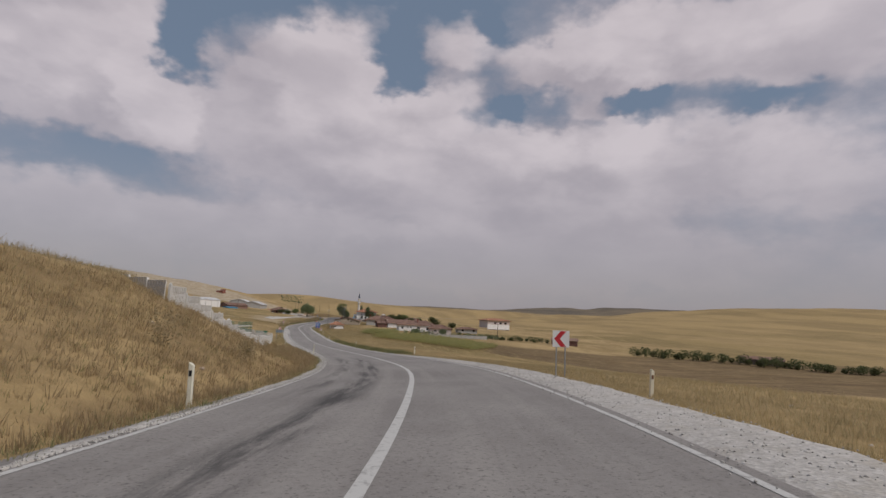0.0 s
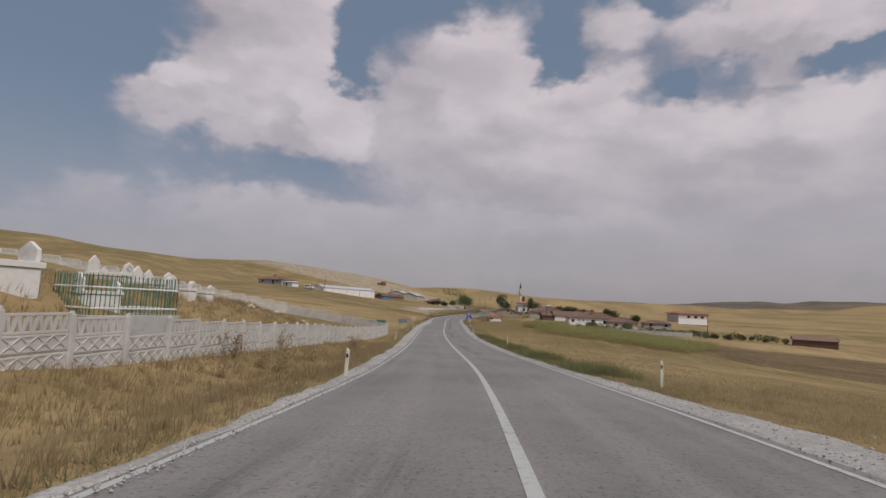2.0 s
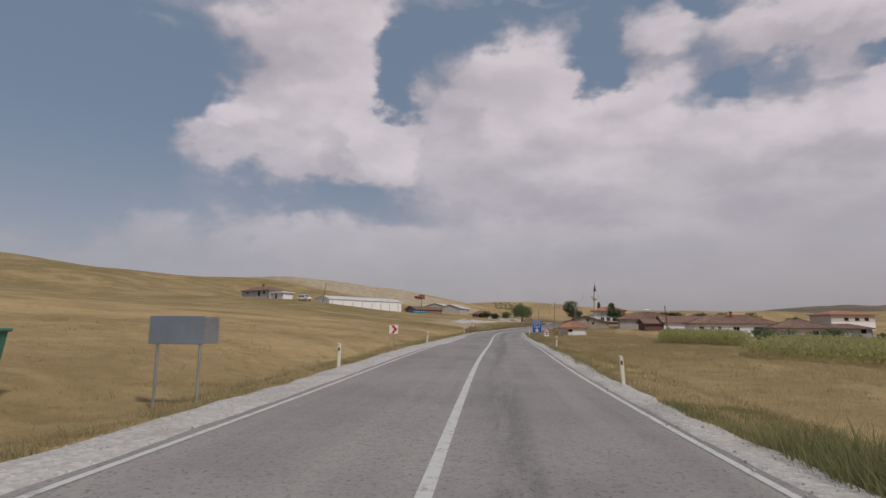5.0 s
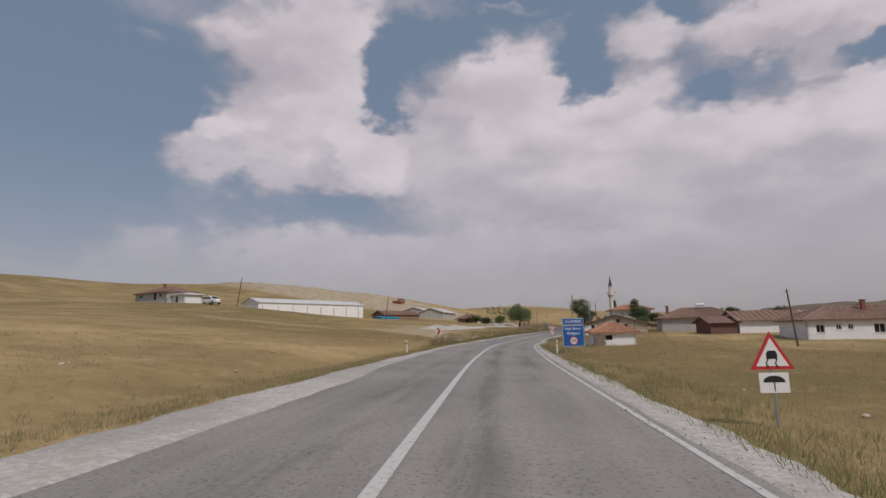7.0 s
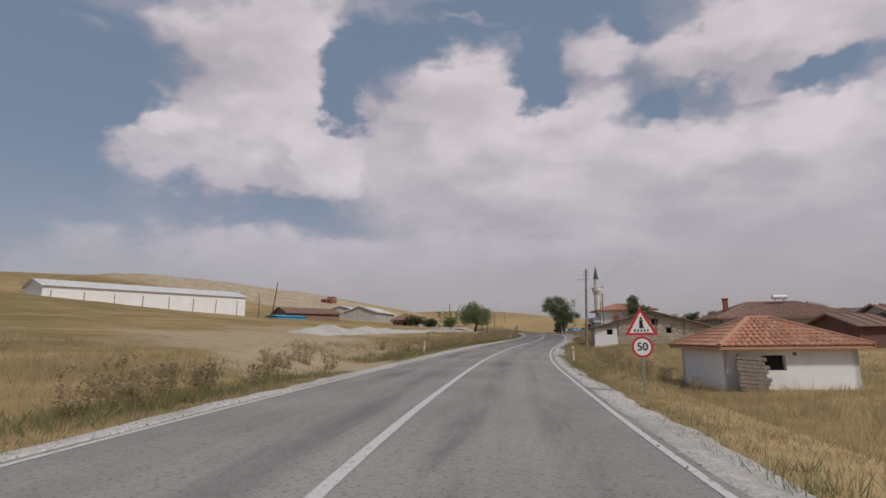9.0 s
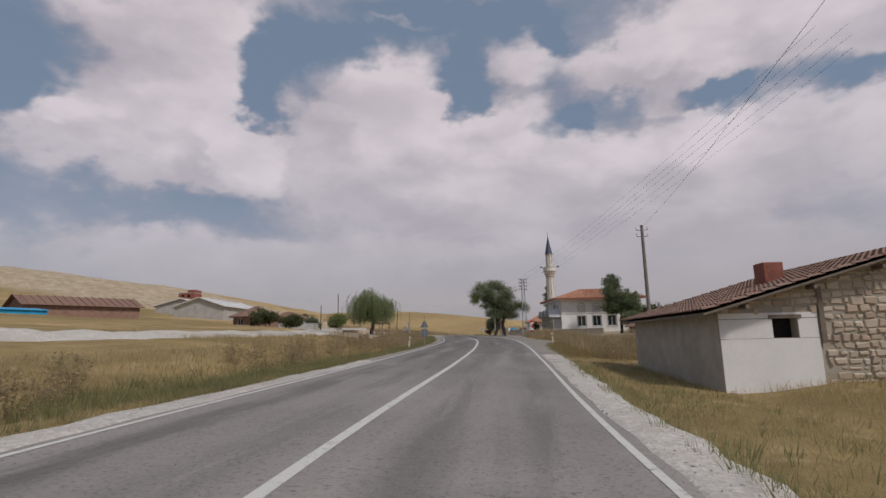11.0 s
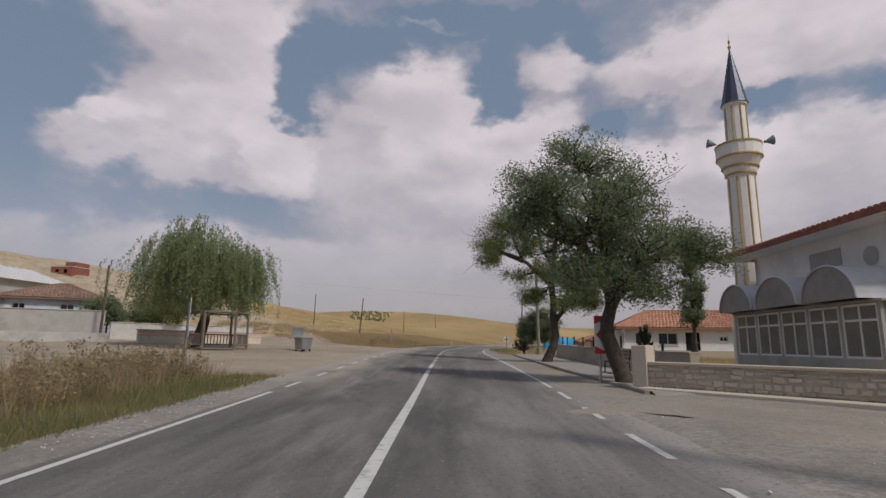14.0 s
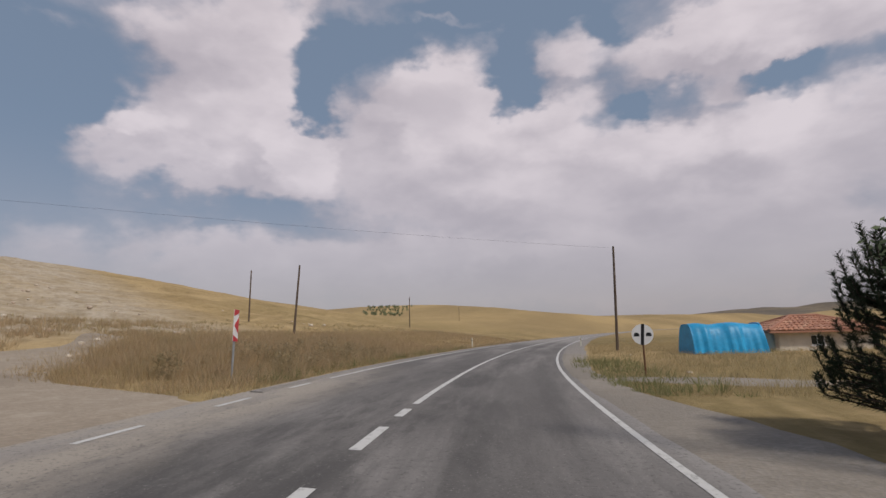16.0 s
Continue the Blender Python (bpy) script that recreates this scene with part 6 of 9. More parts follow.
def gate_box():
    """Skip and gate at the end of the fence."""
    ob = thing("green_skip", on_land(-34.6, 103.5, 20), "small green metal skip behind the end of the fence", "skip")
    bm = blank()
    prism(bm, [(-0.9, -0.2), (0.9, -0.2), (1.1, 1.1), (-1.1, 1.1)], -0.6, 0.6)
    part("tub", bm, M_GREEN, ob)
    bm = blank()
    box(bm, -1.15, 1.15, -0.66, 0.66, 1.1, 1.17, 0.02)
    part("rim", bm, M_GREEN, ob)
    ob = thing("signboard", on_land(-32.0, 106.8, 18), "back of a low grey signboard on two thin legs", "road sign")
    bm = blank()
    box(bm, -0.78, 0.45, -0.02, 0.02, 1.25, 1.85, 0.006)
    part("panel", bm, M_SIGNBACK, ob)
    bm = blank()
    box(bm, 0.47, 0.78, -0.02, 0.02, 1.27, 1.83, 0.006)
    part("panel", bm, M_STEEL, ob, "narrow bare metal end panel")
    for x in (-0.6, 0.36):
        bm = blank()
        tube(bm, (x, 0.05, -0.4), (x, 0.05, 1.8), 0.03, n=8)
        part("leg", bm, M_STEEL, ob)


gate_box()


# ---------------------------------------------------------------- village yard, left
def yard_wall(p0, p1, h, t, mat, label, cap=True):
    a = math.degrees(math.atan2(p1[1] - p0[1], p1[0] - p0[0]))
    L = math.hypot(p1[0] - p0[0], p1[1] - p0[1])
    z = (gz(*p0) + gz(*p1)) / 2
    ob = thing("low_wall", pose(p0[0], p0[1], z, 0, 0, a), label, "wall")
    bm = blank()
    box(bm, 0, L, -t / 2, t / 2, -0.9, h, 0.015)
    part("body", bm, mat, ob)
    if cap:
        bm = blank()
        box(bm, -0.05, L + 0.05, -t / 2 - 0.05, t / 2 + 0.05, h, h + 0.08, 0.015)
        part("coping", bm, M_CONCRETE, ob)
    return ob


yard_wall((-76.8, 286.0), (-79.5, 300.5), 0.22, 0.3, M_CONCRETE, "very low concrete kerb along the bare clearing", False)
yard_wall((-97.5, 313.0), (-90.5, 329.0), 0.32, 0.3, M_CONCRETE, "very low whitish kerb wall along the village yard", False)
striped = yard_wall((-88.5, 329.5), (-85.5, 340.5), 0.95, 0.25, M_CREAM, "low cream rendered wall with salmon bands round the yard")
for k in range(2):
    bm = blank()
    box(bm, 0.0, 11.4, -0.137, 0.137, 0.56 + 0.2 * k, 0.70 + 0.2 * k, 0.01)
    part("painted_band", bm, M_SALMON, striped)
yard_wall((-103.6, 326.8), (-94.8, 333.0), 1.25, 0.2, M_GREYWALL, "pale grey yard wall before village houses")
yard_wall((-94.4, 333.2), (-88.5, 344.0), 1.35, 0.2, M_FENCE, "pale grey garden wall of the pale blue house")


def gazebo():
    ob = thing("gazebo", on_land(-80.4, 326.9, 8), "open weathered wooden pergola with rail fencing under the willow", "gazebo")
    R, n = 1.75, 6
    ring = [(R * math.cos(radians(60 * k + 30)), R * math.sin(radians(60 * k + 30))) for k in range(n)]
    bm = blank()
    f = bm.faces.new([bm.verts.new((x, y, 0.02)) for x, y in ring])
    r = bmesh.ops.extrude_face_region(bm, geom=[f])
    bmesh.ops.translate(bm, vec=(0, 0, 0.1), verts=[v for v in r["geom"] if isinstance(v, bmesh.types.BMVert)])
    bmesh.ops.recalc_face_normals(bm, faces=bm.faces)
    part("floor_deck", bm, M_WOOD, ob)
    for x, y in ring:
        bm = blank()
        box(bm, x - 0.06, x + 0.06, y - 0.06, y + 0.06, 0, 2.3, 0.01)
        part("post", bm, M_WOOD, ob)
    for k in range(n):
        a, b = Vector((*ring[k], 0)), Vector((*ring[(k + 1) % n], 0))
        if k == 4:
            continue
        for z in (0.3, 0.92):
            bm = blank()
            tube(bm, a + Vector((0, 0, z)), b + Vector((0, 0, z)), 0.045, n=6)
            part("rail", bm, M_WOOD, ob)
        for j in range(1, 9):
            p = a.lerp(b, j / 9)
            bm = blank()
            box(bm, p.x - 0.025, p.x + 0.025, p.y - 0.025, p.y + 0.025, 0.3, 0.92)
            part("slat", bm, M_WOOD, ob)
    for k in range(n):
        a, b = Vector((*ring[k], 2.25)), Vector((*ring[(k + 1) % n], 2.25))
        bm = blank()
        tube(bm, a, b, 0.06, n=6)
        tube(bm, a - Vector((0, 0, 0.35)), a.lerp(b, 0.2), 0.03, n=5)
        tube(bm, b - Vector((0, 0, 0.35)), a.lerp(b, 0.8), 0.03, n=5)
        part("beam", bm, M_WOOD, ob)


gazebo()


def wheelie_bin(x, y, turn):
    ob = thing("rubbish_container", on_land(x, y, turn), "galvanised steel rubbish container with an open lid on castors", "rubbish bin")
    bm = blank()
    prism(bm, [(-0.46, 0.18), (0.46, 0.18), (0.62, 1.0), (-0.62, 1.0)], -0.42, 0.42)
    bmesh.ops.bevel(bm, geom=list(bm.edges), offset=0.04, segments=1, affect="EDGES")
    part("tub", bm, M_STEEL, ob)
    bm = blank()
    box(bm, -0.68, 0.68, -0.48, 0.48, 0.98, 1.04, 0.015)
    part("rim", bm, M_STEEL, ob)
    bm = blank()
    for k in range(6):
        a0, a1 = radians(-40 + 16 * k), radians(-24 + 16 * k)
        for x0, x1 in ((-0.62, 0.62),):
            p0, p1 = (0.5 + 0.16 * math.cos(a0), 1.34 + 0.5 * math.sin(a0)), (0.5 + 0.16 * math.cos(a1), 1.34 + 0.5 * math.sin(a1))
            poly(bm, [(x0, *p0), (x1, *p0), (x1, *p1), (x0, *p1)], 0.02)
    part("lid", bm, M_STEEL, ob)
    for x0 in (-0.42, 0.42):
        for y0 in (-0.32, 0.32):
            bm = blank()
            tube(bm, (x0 - 0.02, y0, 0.09), (x0 + 0.03, y0, 0.09), 0.09, n=12)
            part("castor", bm, M_RUBBER, ob)
    for s in (-1, 1):
        bm = blank()
        tube(bm, (s * 0.64, -0.3, 0.85), (s * 0.64, 0.3, 0.85), 0.02, n=6)
        part("handle", bm, M_STEEL, ob)
    return ob


wheelie_bin(-76.25, 330.3, 72).scale = (0.84, 0.84, 0.92)

# ---------------------------------------------------------------- right of the road
house("house", -43.65, 212.4, 15, 5.2, 4.3, 1.95, 1.15, M_WHITEWALL, M_TILE, "small whitewashed hut with a low red tiled roof",
      [(1.45, 2.35, 1.0, 1.6, "hole"), (2.65, 2.8, 1.58, 1.72, "hole")], seed=2, over=0.42, tile=(0.27, 0.36), category="hut", base=gz(-43.65, 212.4) - 0.25)


def plank_stack():
    ob = thing("plank_screen", pose(-43.55, 211.75, gz(-43.55, 211.75) - 0.1, -16, 5, 15), "leaning screen of grey weathered planks against the hut", "planks")
    for k in range(10):
        bm = blank()
        w = 1.18 + 0.1 * math.sin(k * 2.1)
        box(bm, 0.22 + 0.05 * math.sin(k * 1.7), 0.22 + w, -0.03 + 0.012 * (k % 3), 0.03, k * 0.158, k * 0.158 + 0.146, 0.008)
        part("plank", bm, M_WOOD, ob)
    for x in (0.34, 1.3):
        bm = blank()
        box(bm, x - 0.04, x + 0.04, 0.032, 0.08, 0, 1.66)
        part("batten", bm, M_WOOD, ob)


plank_stack()


def stone_courses(name, parent, w, z_of, z0, t, holes=(), seed=1, sh=(0.16, 0.28), sw=(0.22, 0.55), mat=None, m=None, limit=300):
    """Rough coursed stones over a wall face along x; z_of(x) gives the wall's top."""
    rng = np.random.RandomState(seed)
    verts, faces, z, count = [], [], z0, 0
    while True:
        h = rng.uniform(*sh)
        if z > max(z_of(x) for x in np.linspace(0, w, 9)):
            break
        x = rng.uniform(-0.2, 0)
        while x < w:
            l = rng.uniform(*sw)
            a, b = max(0, x) + 0.012, min(w, x + l) - 0.012
            c, d = z + 0.012 + rng.uniform(-0.03, 0.03), z + h - 0.012 + rng.uniform(-0.03, 0.03)
            x += l
            top = min(z_of(max(0, a)), z_of(min(w, b)))
            d = min(d, top)
            if b - a < 0.06 or d - c < 0.05 or any(a < q[1] and b > q[0] and c < q[3] and d > q[2] for q in holes):
                continue
            out = rng.uniform(0.015, 0.055)
            j = lambda s=0.03: rng.uniform(-s, s)
            front = [(a + 0.03 + j(), -out, c + 0.03 + j()), (b - 0.03 + j(), -out, c + 0.03 + j()), (b - 0.03 + j(), -out, d - 0.03 + j()), (a + 0.03 + j(), -out, d - 0.03 + j())]
            back = [(a, 0.02, c), (b, 0.02, c), (b, 0.02, d), (a, 0.02, d)]
            i = len(verts)
            verts += [tuple(m @ Vector(p)) if m else p for p in front + back]
            faces += [(i, i + 1, i + 2, i + 3)] + [(i + k, i + 4 + k, i + 4 + (k + 1) % 4, i + (k + 1) % 4) for k in range(4)]
        z += h
    # the first stones stand as pieces of their own, the rest are joined
    per, n = 8, len(verts) // 8
    alone = min(n, limit)
    for k in range(alone):
        vs = verts[k * 8:k * 8 + 8]
        c = Vector((0, 0, 0))
        for p in vs:
            c += Vector(p) / 8
        ob = soup("stone", [tuple(Vector(p) - c) for p in vs], [(0, 3, 2, 1)] + [(q, (q + 1) % 4, 4 + (q + 1) % 4, 4 + q) for q in range(4)], mat or M_STONE, parent)
        ob.matrix_basis = Matrix.Translation(c)
    if n > alone:
        vs = verts[alone * 8:]
        fs = []
        for k in range(n - alone):
            i = k * 8
            fs += [(i, i + 3, i + 2, i + 1)] + [(i + q, i + (q + 1) % 4, i + 4 + (q + 1) % 4, i + 4 + q) for q in range(4)]
        tagged(soup("stones", vs, fs, mat or M_STONE, parent), kind="stuff")


def stone_house():
    x0, y0, turn = -49.6, 249.8, 4.0
    ob = thing("stone_house", pose(x0, y0, gz(x0, y0), 0, 0, turn), "old field-stone house with a sagging tiled gable roof", "house")
    w, d, eave, ridge, xr = 11.6, 7.5, 2.15, 3.75, 5.9
    top = lambda x: eave + (ridge - eave) * (x / xr if x < xr else (w - x) / (w - xr))
    holes = [(1.35, 1.95, 1.35, 1.85), (6.05, 6.7, 2.35, 2.95), (7.5, 8.05, 1.45, 2.0)]
    bm = blank()
    wall_with_holes(bm, w, -1.2, eave, 0.45, [h for h in holes if h[3] < eave])
    prism(bm, [(0, eave), (w, eave), (xr, ridge)], 0.0, 0.45)
    part("wall", bm, M_MORTAR, ob)
    stone_courses("stones", ob, w, lambda x: top(min(max(x, 0), w)) - 0.03, -0.35, 0.4, holes + [(-1, 2.5, -2, 1.95)], 4, (0.13, 0.22), (0.14, 0.40), limit=290)
    bm = blank()
    box(bm, 0.02, 2.45, -0.035, -0.002, -1.0, 1.34)
    box(bm, 0.02, 1.33, -0.035, -0.002, 1.35, 1.84)
    box(bm, 1.97, 2.45, -0.035, -0.002, 1.35, 1.84)
    box(bm, 0.02, 2.45, -0.035, -0.002, 1.86, 2.0)
    part("plaster", bm, M_WHITEWALL, ob, "patch of white plaster")
    for a, b, c, e in holes:
        bm = blank()
        box(bm, a, b, -0.01 if c > 2.2 else 0.3, 0.34, c, e)
        part("opening", bm, M_DARK, ob)
        bm = blank()
        box(bm, a - 0.1, b + 0.1, -0.06, 0.0, e, e + 0.09)
        part("lintel", bm, M_WOOD, ob)
    bm = blank()
    for a, b in ((0, 0.45), (w - 0.45, w)):
        box(bm, a, b, 0.45, d, -1.2, eave)
    prism(bm, [(0, -1.2), (w, -1.2), (w, eave), (xr, ridge), (0, eave)], d, d + 0.4)
    part("side_wall", bm, M_MORTAR, ob)
    for s in (0, 1):
        e0 = (-0.5, eave - 0.14) if not s else (w + 0.5, eave - 0.14)
        pts = [(e0[0], -0.45, e0[1]), (e0[0], d + 0.8, e0[1]), (xr, d + 0.8, ridge + 0.05), (xr, -0.45, ridge + 0.05)]
        if s == 0:
            pts = [pts[1], pts[0], pts[3], pts[2]]
        bm = blank()
        poly(bm, pts, 0.05)
        roof = part("roof", bm, M_WOOD, ob)
        vs, fs = [], []
        tile_field(vs, fs, [Vector(p) + Vector((0, 0, 0.06)) for p in pts], 0.26, 0.38, 11 + s)
        tagged(soup("roof_tiles", vs, fs, M_TILE_OLD, roof), kind="stuff")
    for k in range(7):
        x = 0.6 + k * 1.7
        bm = blank()
        z = top(x) - 0.16
        tube(bm, (x, -0.42, z), (x, 0.5, z), 0.06, n=6)
        part("rafter", bm, M_WOOD, ob)
    for x in (2.55, 6.5, 9.3):
        bm = blank()
        box(bm, x - 0.06, x + 0.06, -0.075, -0.06, 1.2, top(x) - 0.2)
        part("timber", bm, M_WOOD, ob)
    bm = blank()
    box(bm, 2.4, 3.0, 2.2, 2.8, 2.2, 3.6, 0.03)
    part("chimney", bm, M_BRICKRED, ob)


stone_house()
house("house", -35.5, 257.0, 6, 14.5, 9.0, 2.7, 2.0, M_GREYWALL, M_TILE_OLD, "grey rendered house with a broad brown hipped roof",
      [(6.2, 6.6, 1.7, 2.1, "hole"), (11, 12, 1.0, 2.1, "window")], seed=8, over=0.6, tile=(0.3, 0.4), chimney=(1.6, 3.0, 2.4))


def water_heater(x, y, z, turn):
    ob = thing("solar_heater", pose(x, y, z, 0, 0, turn), "roof-top solar water heater with a white tank", "water heater")
    bm = blank()
    tube(bm, (-0.8, 0, 0.75), (0.8, 0, 0.75), 0.27, n=14)
    part("tank", bm, M_SIGNWHITE, ob)
    for x0 in (-0.5, 0.5):
        bm = blank()
        tube(bm, (x0, -0.3, -0.5), (x0, 0, 0.55), 0.03, n=5)
        tube(bm, (x0, 0.5, -0.5), (x0, 0, 0.55), 0.03, n=5)
        part("stand", bm, M_STEEL, ob)


water_heater(-28.0, 261.5, gz(-35.5, 257) + 4.55, 10)
gable_shed("barn", -28.0, 241.3, 18, 4.3, 6.0, 2.0, 1.0, M_MAROON, M_TILE_OLD, "maroon-sided barn under a weathered tiled roof", over=0.5, category="barn")
gable_shed("village_house", -23.6, 242.6, 14, 11.0, 7.5, 2.3, 1.5, M_WHITEWALL, M_TILE_OLD, "whitewashed gabled village house with a brown tiled roof", over=0.6, category="house")
house("house", -17.5, 227.5, 10, 17.0, 9.0, 2.6, 1.9, M_WHITEWALL, M_TILE_OLD, "long white village house with a dark red hipped roof",
      [(1.2, 2.2, 0.9, 2.0, "window"), (3.6, 4.2, 1.3, 2.0, "window"), (5.0, 5.6, 1.3, 2.0, "window"), (8.0, 9.3, 0.8, 2.0, "window"), (12.0, 14.5, 0.6, 2.0, "window")],
      seed=9, over=0.5, tile=(0.4, 0.5), chimney=(8.5, 3, 2.6))
house("house", -4.0, 215.0, 4, 9.0, 7.0, 2.2, 1.5, M_PINK, M_TILE_OLD, "low pinkish village house with a red-brown roof", [(2, 3, 0.9, 1.8, "window"), (6, 7, 0.9, 1.8, "window")], seed=10, tile=(0.4, 0.5))
house("house", -19.0, 262.0, 8, 11.0, 8.0, 2.4, 1.8, M_WHITEWALL, M_TILE_OLD, "white village house with a weathered red roof", [(2, 3, 0.9, 1.8, "window"), (6, 7, 0.9, 1.8, "window")], seed=12, tile=(0.45, 0.55))
house("house", 8.0, 236.0, 5, 9.0, 6.0, 1.7, 0.9, M_GREYWALL, M_TILE_OLD, "low grey farm building with a flat-pitched roof", [(2, 3, 0.7, 1.6, "hole"), (7, 8, 0.7, 1.6, "hole")], seed=13, tile=(0.5, 0.6), category="farm building")
yard_wall((-6.5, 184.5), (17.0, 187.5), 0.75, 0.3, M_CONCRETE, "long low concrete field wall behind the maize")


def hall():
    x, y, turn = 29.0, 318.1, 25
    ob = thing("two_storey_house", pose(x, y, gz(x, y) + 0.55, 0, 0, turn), "white two-storey house with a dark base and low red roof", "house")
    w, d, h = 15.5, 10.0, 5.0
    tops = [(a, a + 1.6, 2.9, 4.0, "window") for a in (4.6, 8.4, 11.8)]
    bm = blank()
    wall_with_holes(bm, w, -0.35, 2.5, 0.25, [])
    part("lower_wall", bm, M_WHITEWALL, ob)
    bm = blank()
    wall_with_holes(bm, w, 2.5, h, 0.25, [t[:4] for t in tops])
    part("upper_wall", bm, M_PINK, ob)
    for t in tops:
        window(ob, *t[:4], Matrix.Identity(4), M_BRICKRED)
    bm = blank()
    box(bm, 0.05, w - 0.05, 0.05, d - 0.05, -2.6, -0.35)
    part("base", bm, M_DARK, ob)
    bm = blank()
    box(bm, 0, 0.25, 0.25, d, 0.5, h)
    box(bm, w - 0.25, w, 0.25, d, 0.5, h)
    box(bm, 0, w, d, d + 0.25, 0.5, h)
    part("wall", bm, M_PINK, ob)
    hip_roof(ob, w, d, h, 1.3, 0.9, M_TILE, None, (0.6, 0.7), 5)


hall()


# ---------------------------------------------------------------- mosque
def arch_outline(cx, z0, w, h):
    r = w / 2
    pts = [(cx - r, z0), (cx + r, z0)]
    for k in range(11):
        a = math.pi * k / 10
        pts.append((cx + r * math.cos(a), z0 + h - r + r * math.sin(a)))
    return pts


def mosque():
    x0, y0, turn = -49.5, 314.6, 10.0
    base = gz(x0, y0)
    ob = thing("mosque", pose(x0, y0, base, 0, 0, turn), "white rendered village mosque with a red tiled hipped roof", "mosque")
    w, d, h = 11.4, 8.2, 5.35
    lows = [(2.45 + 2.25 * k, 3.65 + 2.25 * k, 1.25, 2.75) for k in range(4)]
    for m, L, holes in ((Matrix.Identity(4), w, lows), (Matrix.Translation((w, d, 0)) @ Matrix.Rotation(math.pi, 4, "Z"), w, []),
                        (Matrix.Translation((0, d, 0)) @ Matrix.Rotation(-math.pi / 2, 4, "Z"), d, []), (Matrix.Translation((w, 0, 0)) @ Matrix.Rotation(math.pi / 2, 4, "Z"), d, lows[:2])):
        bm = blank()
        wall_with_holes(bm, L, -1.2, h, 0.3, holes, m)
        part("wall", bm, M_WHITEWALL, ob)
        for a, b, c, e in holes:
            window(ob, a, b, c, e, m)
            bm = blank()
            for q in ((a - 0.12, a, c - 0.1, e + 0.12), (b, b + 0.12, c - 0.1, e + 0.12), (a, b, e, e + 0.12)):
                box(bm, q[0], q[1], -0.05, 0.0, q[2], q[3], m=m)
            part("surround", bm, M_GREYWALL, ob)
    # arched upper windows with pierced grilles
    for k in range(4):
        cx = 3.05 + 2.25 * k
        bm = blank()
        prism(bm, arch_outline(cx, 3.25, 1.1, 1.45), -0.03, 0.0)
        arch = part("arched_window", bm, M_GREYWALL, ob)
        bm = blank()
        prism(bm, arch_outline(cx, 3.36, 0.86, 1.22), -0.045, -0.032)
        part("grille", bm, M_WHITEWALL, arch)
        bm = blank()
        for i in range(5):
            for j in range(7):
                gx, gzz = cx - 0.30 + 0.15 * i + (0.075 if j % 2 else 0), 3.45 + 0.15 * j
                if abs(gx - cx) < 0.36 and gzz < 4.35 - abs(gx - cx) * 0.5:
                    prism(bm, ngon(6, 0.048, gx, gzz), -0.052, -0.046)
        part("grille_holes", bm, M_DARK, arch)
    for z in (3.02,):
        bm = blank()
        box(bm, -0.04, w + 0.04, -0.04, -0.002, z, z + 0.1)
        box(bm, -0.04, -0.002, 0, d, z, z + 0.1)
        part("string_course", bm, M_GREYWALL, ob)
    bm = blank()
    box(bm, -0.06, w + 0.06, -0.06, -0.003, -1.2, 0.42)
    part("plinth", bm, M_WALLSTONE, ob)
    for cx in (0.35, w - 0.35):
        bm = blank()
        box(bm, cx - 0.3, cx + 0.3, -0.035, -0.001, 0.42, h)
        part("pilaster", bm, M_WHITEWALL, ob)
    hip_roof(ob, w, d, h - 0.05, 1.62, 1.12, M_TILE, None, (0.25, 0.36), 21)
    bm = blank()
    for q in ((-1.12, w + 1.12, -1.14, -1.10), (-1.14, -1.10, -1.12, d + 1.12)):
        box(bm, *q, h - 0.22, h)
    part("fascia", bm, M_BRICKRED, ob)
    bm = blank()
    for q in ((-1.09, w + 1.09, -1.09, -0.005), (-1.09, -0.005, 0.0, d + 1.09)):
        box(bm, *q, h - 0.205, h - 0.175)
    part("soffit", bm, M_WHITEWALL, ob)
    # glazed porch along the road side, under three barrel canopies
    px, py = -1.25, d - 0.4
    bm = blank()
    box(bm, px, px + 0.08, 0.0, py, -0.8, 0.95)
    part("porch_wall", bm, M_GREYWALL, ob)
    bm = blank()
    box(bm, px, -0.002, -0.08, 0.0, -0.8, 0.95)
    part("porch_wall", bm, M_GREYWALL, ob)
    bm = blank()
    box(bm, px, -0.002, py, py + 0.12, -0.8, 2.6)
    part("porch_end", bm, M_WALLSTONE, ob)
    bays = 5
    for k in range(bays + 1):
        y = py * k / bays
        bm = blank()
        box(bm, px, px + 0.1, y - 0.06, y + 0.06, 0.95, 2.6)
        part("porch_post", bm, M_GREYWALL, ob)
        if k < bays:
            e = py * (k + 1) / bays
            bm = blank()
            box(bm, px + 0.04, px + 0.06, y + 0.06, e - 0.06, 0.95, 2.6)
            part("porch_pane", bm, M_PANE, ob)
            for a in (0.06, 0.5 * (e - y) - 0.035, e - y - 0.13):
                bm = blank()
                box(bm, px + 0.015, px + 0.09, y + a, y + a + 0.07, 0.95, 2.55)
                part("porch_mullion", bm, M_FRAME, ob)
            for z in (0.95, 2.05, 2.5):
                bm = blank()
                box(bm, px + 0.017, px + 0.088, y + 0.06, e - 0.06, z, z + 0.07)
                part("porch_bar", bm, M_FRAME, ob)
    bm = blank()
    box(bm, px + 0.1, -0.02, -0.06, -0.03, 0.95, 2.6)
    part("porch_pane", bm, M_PANE, ob)
    bm = blank()
    box(bm, px - 0.05, -0.005, -0.2, py + 0.15, 2.6, 2.68, 0.01)
    part("porch_roof", bm, M_GREYWALL, ob)
